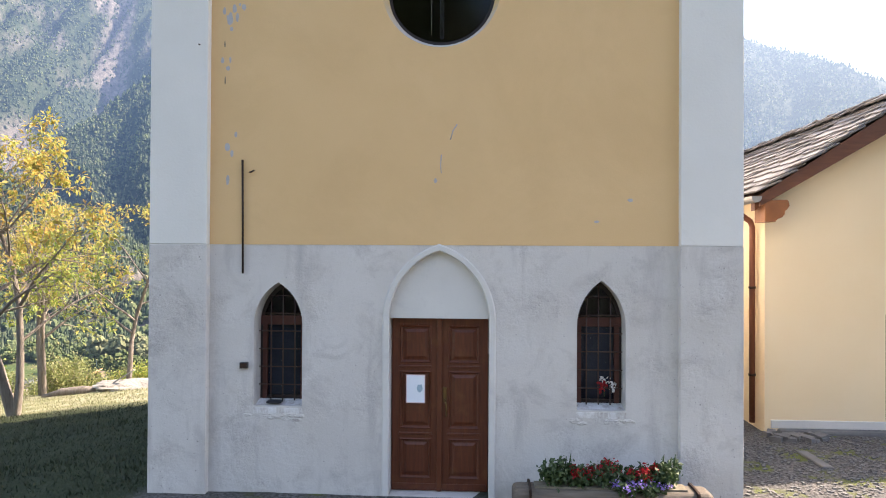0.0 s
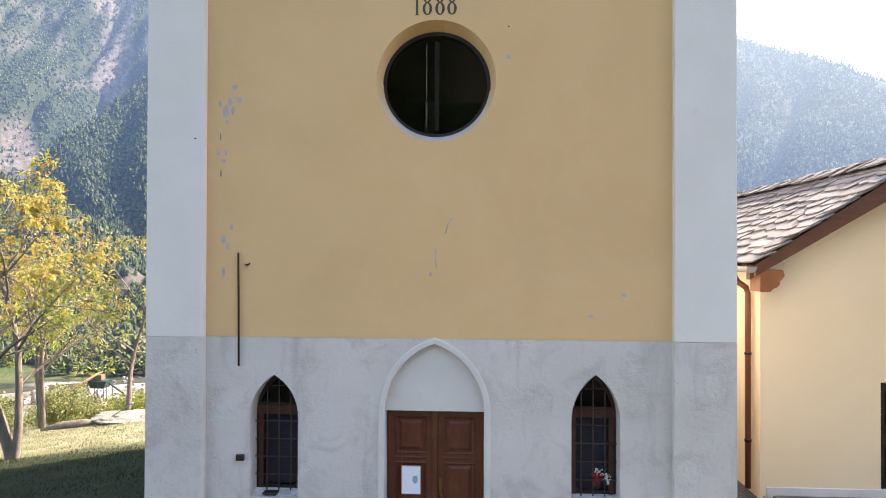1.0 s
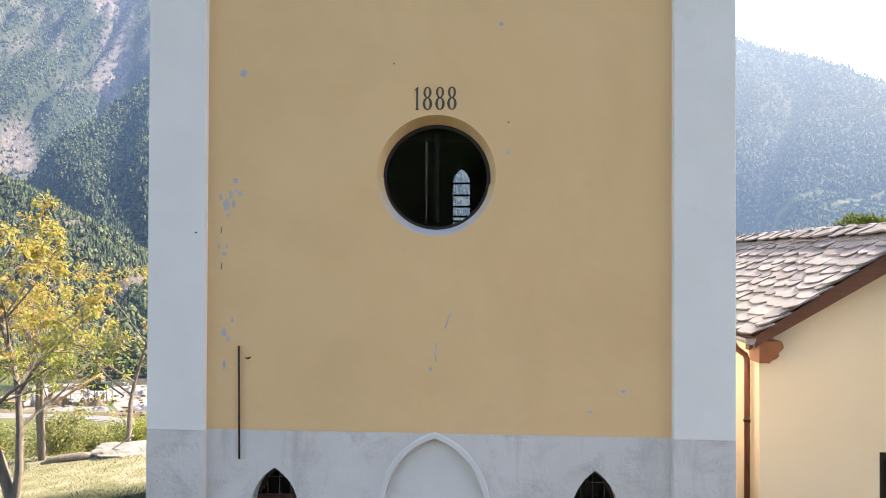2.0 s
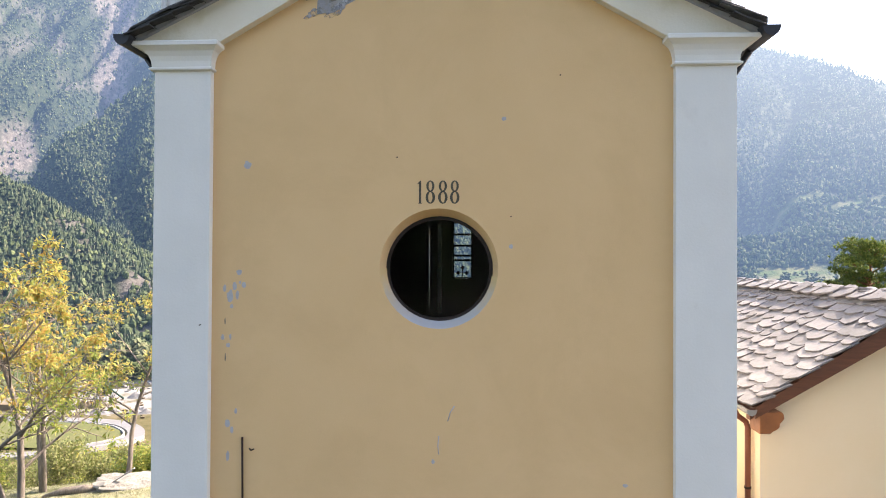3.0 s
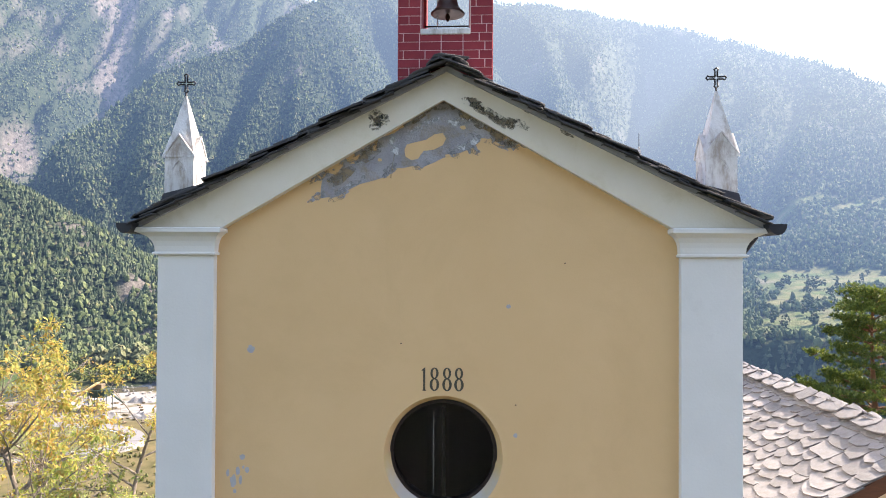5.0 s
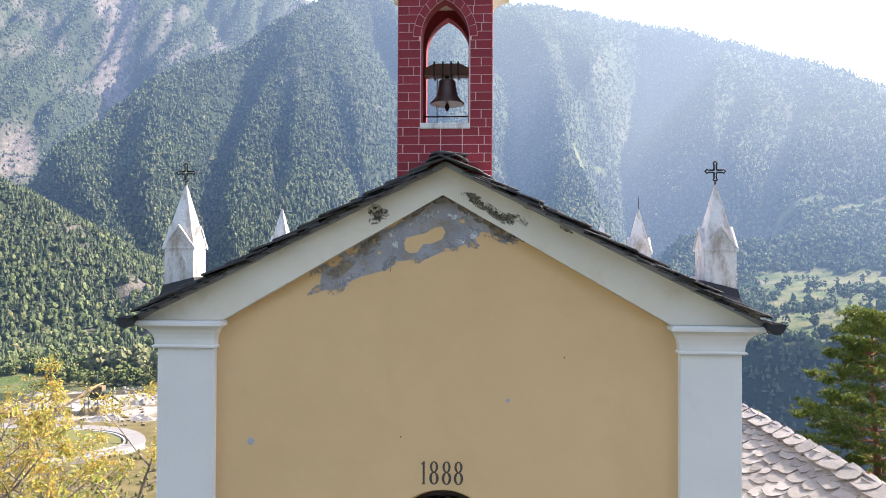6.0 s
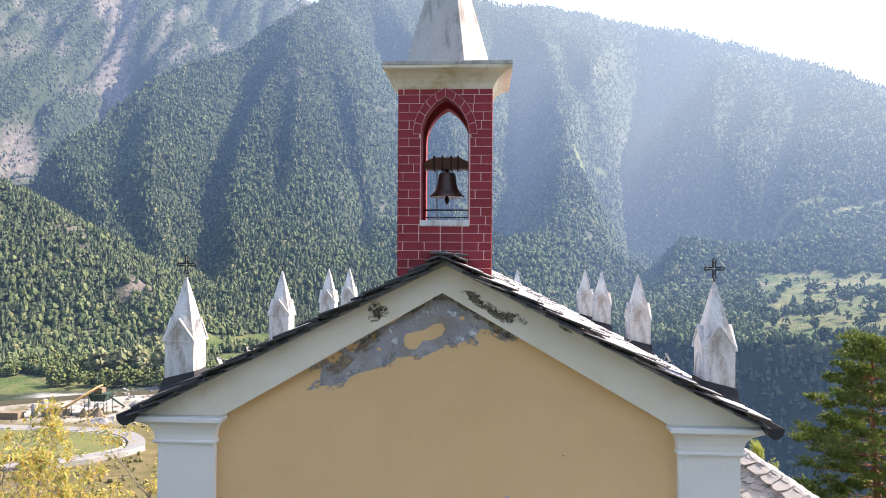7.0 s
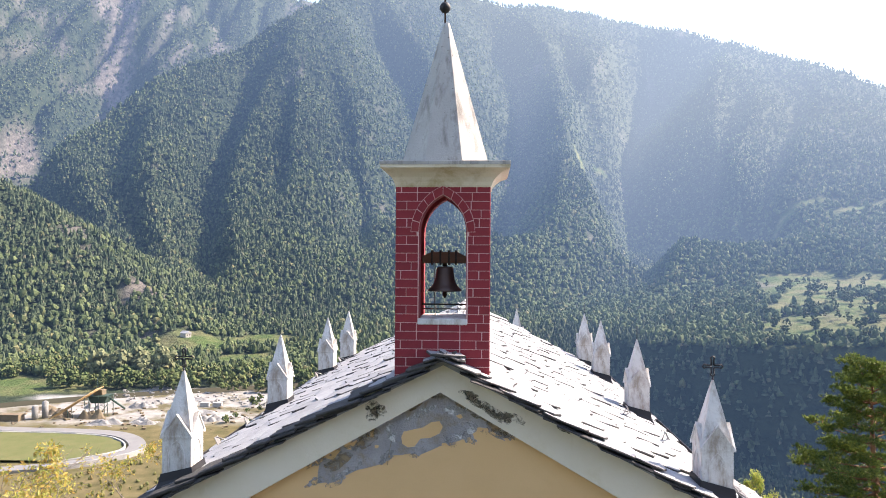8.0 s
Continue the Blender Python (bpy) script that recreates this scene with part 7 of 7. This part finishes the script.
# scum round the patch, brown damp along the cornice, lime bloom and old paint left standing in it
rr = random.Random(21)
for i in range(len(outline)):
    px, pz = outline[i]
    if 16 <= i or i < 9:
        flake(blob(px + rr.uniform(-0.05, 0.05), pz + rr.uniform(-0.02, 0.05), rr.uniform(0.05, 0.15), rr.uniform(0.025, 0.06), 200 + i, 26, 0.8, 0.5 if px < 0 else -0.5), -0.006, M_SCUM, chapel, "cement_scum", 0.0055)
for i, (px, pz, rx, rz, tn) in enumerate(((0.0, 10.60, 0.22, 0.06, 0.0), (0.42, 10.40, 0.28, 0.07, -0.53), (0.72, 10.22, 0.16, 0.08, -0.5), (-0.35, 10.46, 0.22, 0.05, 0.53), (-1.28, 9.74, 0.20, 0.09, 0.5), (-0.95, 9.98, 0.18, 0.07, 0.5), (-0.85, 10.12, 0.10, 0.06, 0.3), (0.88, 10.13, 0.10, 0.04, -0.2))):
    flake(blob(px, pz, rx, rz, 240 + i, 24, 0.5, tn), -0.010, M_RUST, chapel, "damp_stain", 0.003 + 0.0003 * i)
for i, (px, pz, rx, rz, tn) in enumerate(((-1.2, 9.60, 0.16, 0.025, 0.6), (-0.25, 10.36, 0.20, 0.04, 0.5), (0.20, 10.40, 0.16, 0.05, 0.0), (0.30, 10.12, 0.18, 0.05, 0.4), (-0.62, 10.10, 0.07, 0.10, 0.2))):
    flake(blob(px, pz, rx, rz, 260 + i, 20, 0.5, tn), -0.010, M_LIME, chapel, "lime_bloom", 0.006)
for i, (px, pz, rx, rz) in enumerate(((0.24, 10.33, 0.035, 0.022), (-0.80, 9.93, 0.03, 0.02), (0.05, 9.98, 0.04, 0.015))):
    flake(blob(px, pz, rx, rz, 280 + i, 16, 0.5), -0.010, M_YELLOW, chapel, "paint_remnant", 0.007)
for i, (px, pz, rx, rz, tn) in enumerate(((0.55, 10.50, 0.30, 0.05, -0.5), (0.95, 10.34, 0.12, 0.05, -0.5), (1.05, 10.55, 0.12, 0.03, -0.5), (1.5, 10.22, 0.10, 0.02, -0.5), (-0.80, 10.42, 0.13, 0.10, 0.0))):
    flake(blob(px, pz, rx, rz, 300 + i, 22, 0.5, tn), -0.135, M_MOULD, chapel, "damp_stain", 0.006)
part("crack", tube([(-0.60, -0.0115, 10.10), (-0.62, -0.0115, 9.98), (-0.655, -0.0115, 9.80), (-0.66, -0.0115, 9.70)], 0.004, 5), M_STAIN, chapel)
# ---- small things on the facade ----
rod = tagged(part("iron_rod", tube([(-2.453, -0.03, 4.12), (-2.444, -0.03, 3.4), (-2.438, -0.03, 2.71)], 0.013, 8), M_IRON), "long rusty iron rod fixed upright to the plaster", "iron rod")
bm = tube([(-2.37, 0.0, 3.97), (-2.33, -0.06, 3.965), (-2.29, -0.07, 3.985)], 0.010, 7)
tagged(part("iron_hook", bm, M_IRON), "small bent iron hook in the yellow plaster", "hook")
tagged(part("iron_nail", tube([(-2.97, -0.11, 5.535), (-2.97, -0.15, 5.53)], 0.008, 6), M_IRON), "short iron peg in the white pilaster", "iron peg")
bx = thing("wall_box", "small dark junction box on the white wall", "junction box")
part("housing", box(-2.465, -2.365, -0.05, 0.0, 1.535, 1.61, 0.006), M_BLACK, bx)
part("cover", box(-2.455, -2.375, -0.056, -0.05, 1.545, 1.60), M_IRON, bx)
nt_ = thing("notice", "white paper notice in a clear sleeve on the door", "notice")
M_PAPER = surface("white_paper", (0.72, 0.76, 0.80), (0.76, 0.79, 0.82), 3, 30, 0.7, 0.05, 0.001)
M_INK = surface("faded_blue_print", (0.25, 0.36, 0.42), (0.35, 0.45, 0.5), 30, 60, 0.8, 0.05, 0.001)
part("sheet", box(-0.418, -0.178, 0.160, 0.164, 1.105, 1.458), M_PAPER, nt_)
part("picture", prism(blob(-0.245, 1.29, 0.035, 0.05, 5, 14), 0.157, 0.160), M_INK, nt_)
for x0, x1, z0, z1 in ((-0.418, -0.178, 1.450, 1.458), (-0.418, -0.178, 1.105, 1.113), (-0.418, -0.410, 1.113, 1.450), (-0.186, -0.178, 1.113, 1.450)):
    part("border", box(x0, x1, 0.1565, 0.1595, z0, z1), M_MORTAR, nt_)
tagged(part("sill_plank", box(-2.15, -1.97, 0.03, 0.16, 1.098, 1.118, 0.004), M_BLACK), "small dark slab lying on the window sill", "slab")


def petals(name, pts, per, spread, size, mat, parent, seed):
    raw(name, *leaves(pts, per, spread, size, seed, 0.0), mat, parent)


def plain_petal(name, a, b):
    return leaf_material(name, a, b, b, 0.3)


M_RED, M_VIOLET, M_WHITEP = plain_petal("red_petal", (0.26, 0.006, 0.010), (0.38, 0.015, 0.015)), plain_petal("violet_petal", (0.25, 0.16, 0.55), (0.40, 0.30, 0.68)), plain_petal("white_petal", (0.7, 0.7, 0.68), (0.75, 0.75, 0.72))
M_DLEAF = leaf_material("dark_plant_leaf", (0.025, 0.05, 0.015), (0.045, 0.08, 0.025), (0.07, 0.11, 0.03), 0.25)
M_LOG = surface("weathered_planter_wood", (0.085, 0.068, 0.052), (0.17, 0.14, 0.108), 5, 40, 0.85, 0.5, 0.006, stretch=(0.6, 6, 6))
planter = thing("flower_trough", "weathered wooden trough with iron straps against the wall", "planter")
tr = box(0.87, 3.06, -0.78, -0.42, 0.02, 0.37)
bmesh.ops.bevel(tr, geom=tr.edges[:], offset=0.075, segments=4, affect="EDGES", profile=0.5)
for v in tr.verts:
    v.co += noise.noise_vector(v.co * 2.3) * 0.014
part("trough", tr, M_LOG, planter)
for x in (1.05, 2.86):
    part("strap", box(x, x + 0.035, -0.798, -0.402, 0.02, 0.392, 0.03), M_IRON, planter)
part("soil", box(1.12, 2.78, -0.70, -0.50, 0.36, 0.392), M_STAIN, planter)


def plant(x, y, w, h, seed, label, flower=None, spikes=0, per=16):
    rr = random.Random(seed)
    e = thing("flowering_plant", label, "plant", "plants in the trough", at=(x, y, 0.38))
    bm = bmesh.new()
    tips = []
    for _ in range(12):
        a = rr.random() * math.tau
        q = Vector((math.cos(a) * w * rr.uniform(0.2, 1), math.sin(a) * 0.09, h * rr.uniform(0.5, 1.0)))
        add_tube(bm, [(0, 0, 0), tuple(q * 0.5 + Vector((0, 0, 0.03))), tuple(q)], [0.006, 0.005, 0.003], 5, cap=False)
        tips += [tuple(q), tuple(q * 0.7), tuple(q * 0.45)]
    part("stems", bm, M_DLEAF, e)
    raw("foliage", *leaves(tips, per, 0.045, 0.055, seed), M_DLEAF, e)
    if flower:
        petals("blossom", [(t[0], t[1] - 0.03, t[2] + 0.03) for t in tips[::3]][:9], 18, 0.022, 0.035, flower, e, seed + 1)
    for _ in range(spikes):
        xx = rr.uniform(-w, w)
        zz = h * rr.uniform(1.0, 1.45)
        part("spike", tube([(xx * 0.8, 0, h * 0.5), (xx, 0, zz - 0.08), (xx + 0.01, 0, zz)], [0.004, 0.011, 0.004], 6), M_DLEAF, e)


plant(1.36, -0.6, 0.16, 0.26, 1, "bushy dark green plant with seed spikes in the trough", None, 4, 22)
plant(1.62, -0.6, 0.13, 0.20, 2, "red flowering plant in the wooden trough", M_RED)
plant(1.93, -0.6, 0.14, 0.24, 3, "red flowering plant in the wooden trough", M_RED, 1)
plant(2.2, -0.6, 0.12, 0.18, 4, "red flowering plant in the wooden trough", M_RED)
plant(2.38, -0.6, 0.10, 0.20, 5, "deep red flowering plant in the wooden trough", M_RED)
plant(2.58, -0.6, 0.14, 0.26, 6, "dark leafed plant with tall seed spikes in the trough", None, 8, 18)
plant(2.35, -0.74, 0.22, 0.06, 7, "trailing violet flowering plant over the trough's edge", M_VIOLET, 0, 6)
plant(2.12, -0.74, 0.18, 0.05, 8, "trailing violet flowering plant over the trough's edge", M_VIOLET, 0, 6)
bq = thing("flower_bunch", "small bunch of red and white artificial flowers on the grille", "flowers", at=(2.03, 0.19, 1.32))
part("stem", tube([(0, 0, -0.1), (0.0, -0.01, 0.05)], 0.006, 5), M_DLEAF, bq)
petals("red_blossom", [(-0.03, -0.01, 0.03), (-0.01, 0, 0.06)], 26, 0.025, 0.045, M_RED, bq, 3)
petals("white_blossom", [(0.03, 0, 0.1), (0.09, 0, 0.06), (0.11, 0, 0.0), (-0.02, 0, 0.12)], 12, 0.02, 0.04, M_WHITEP, bq, 4)
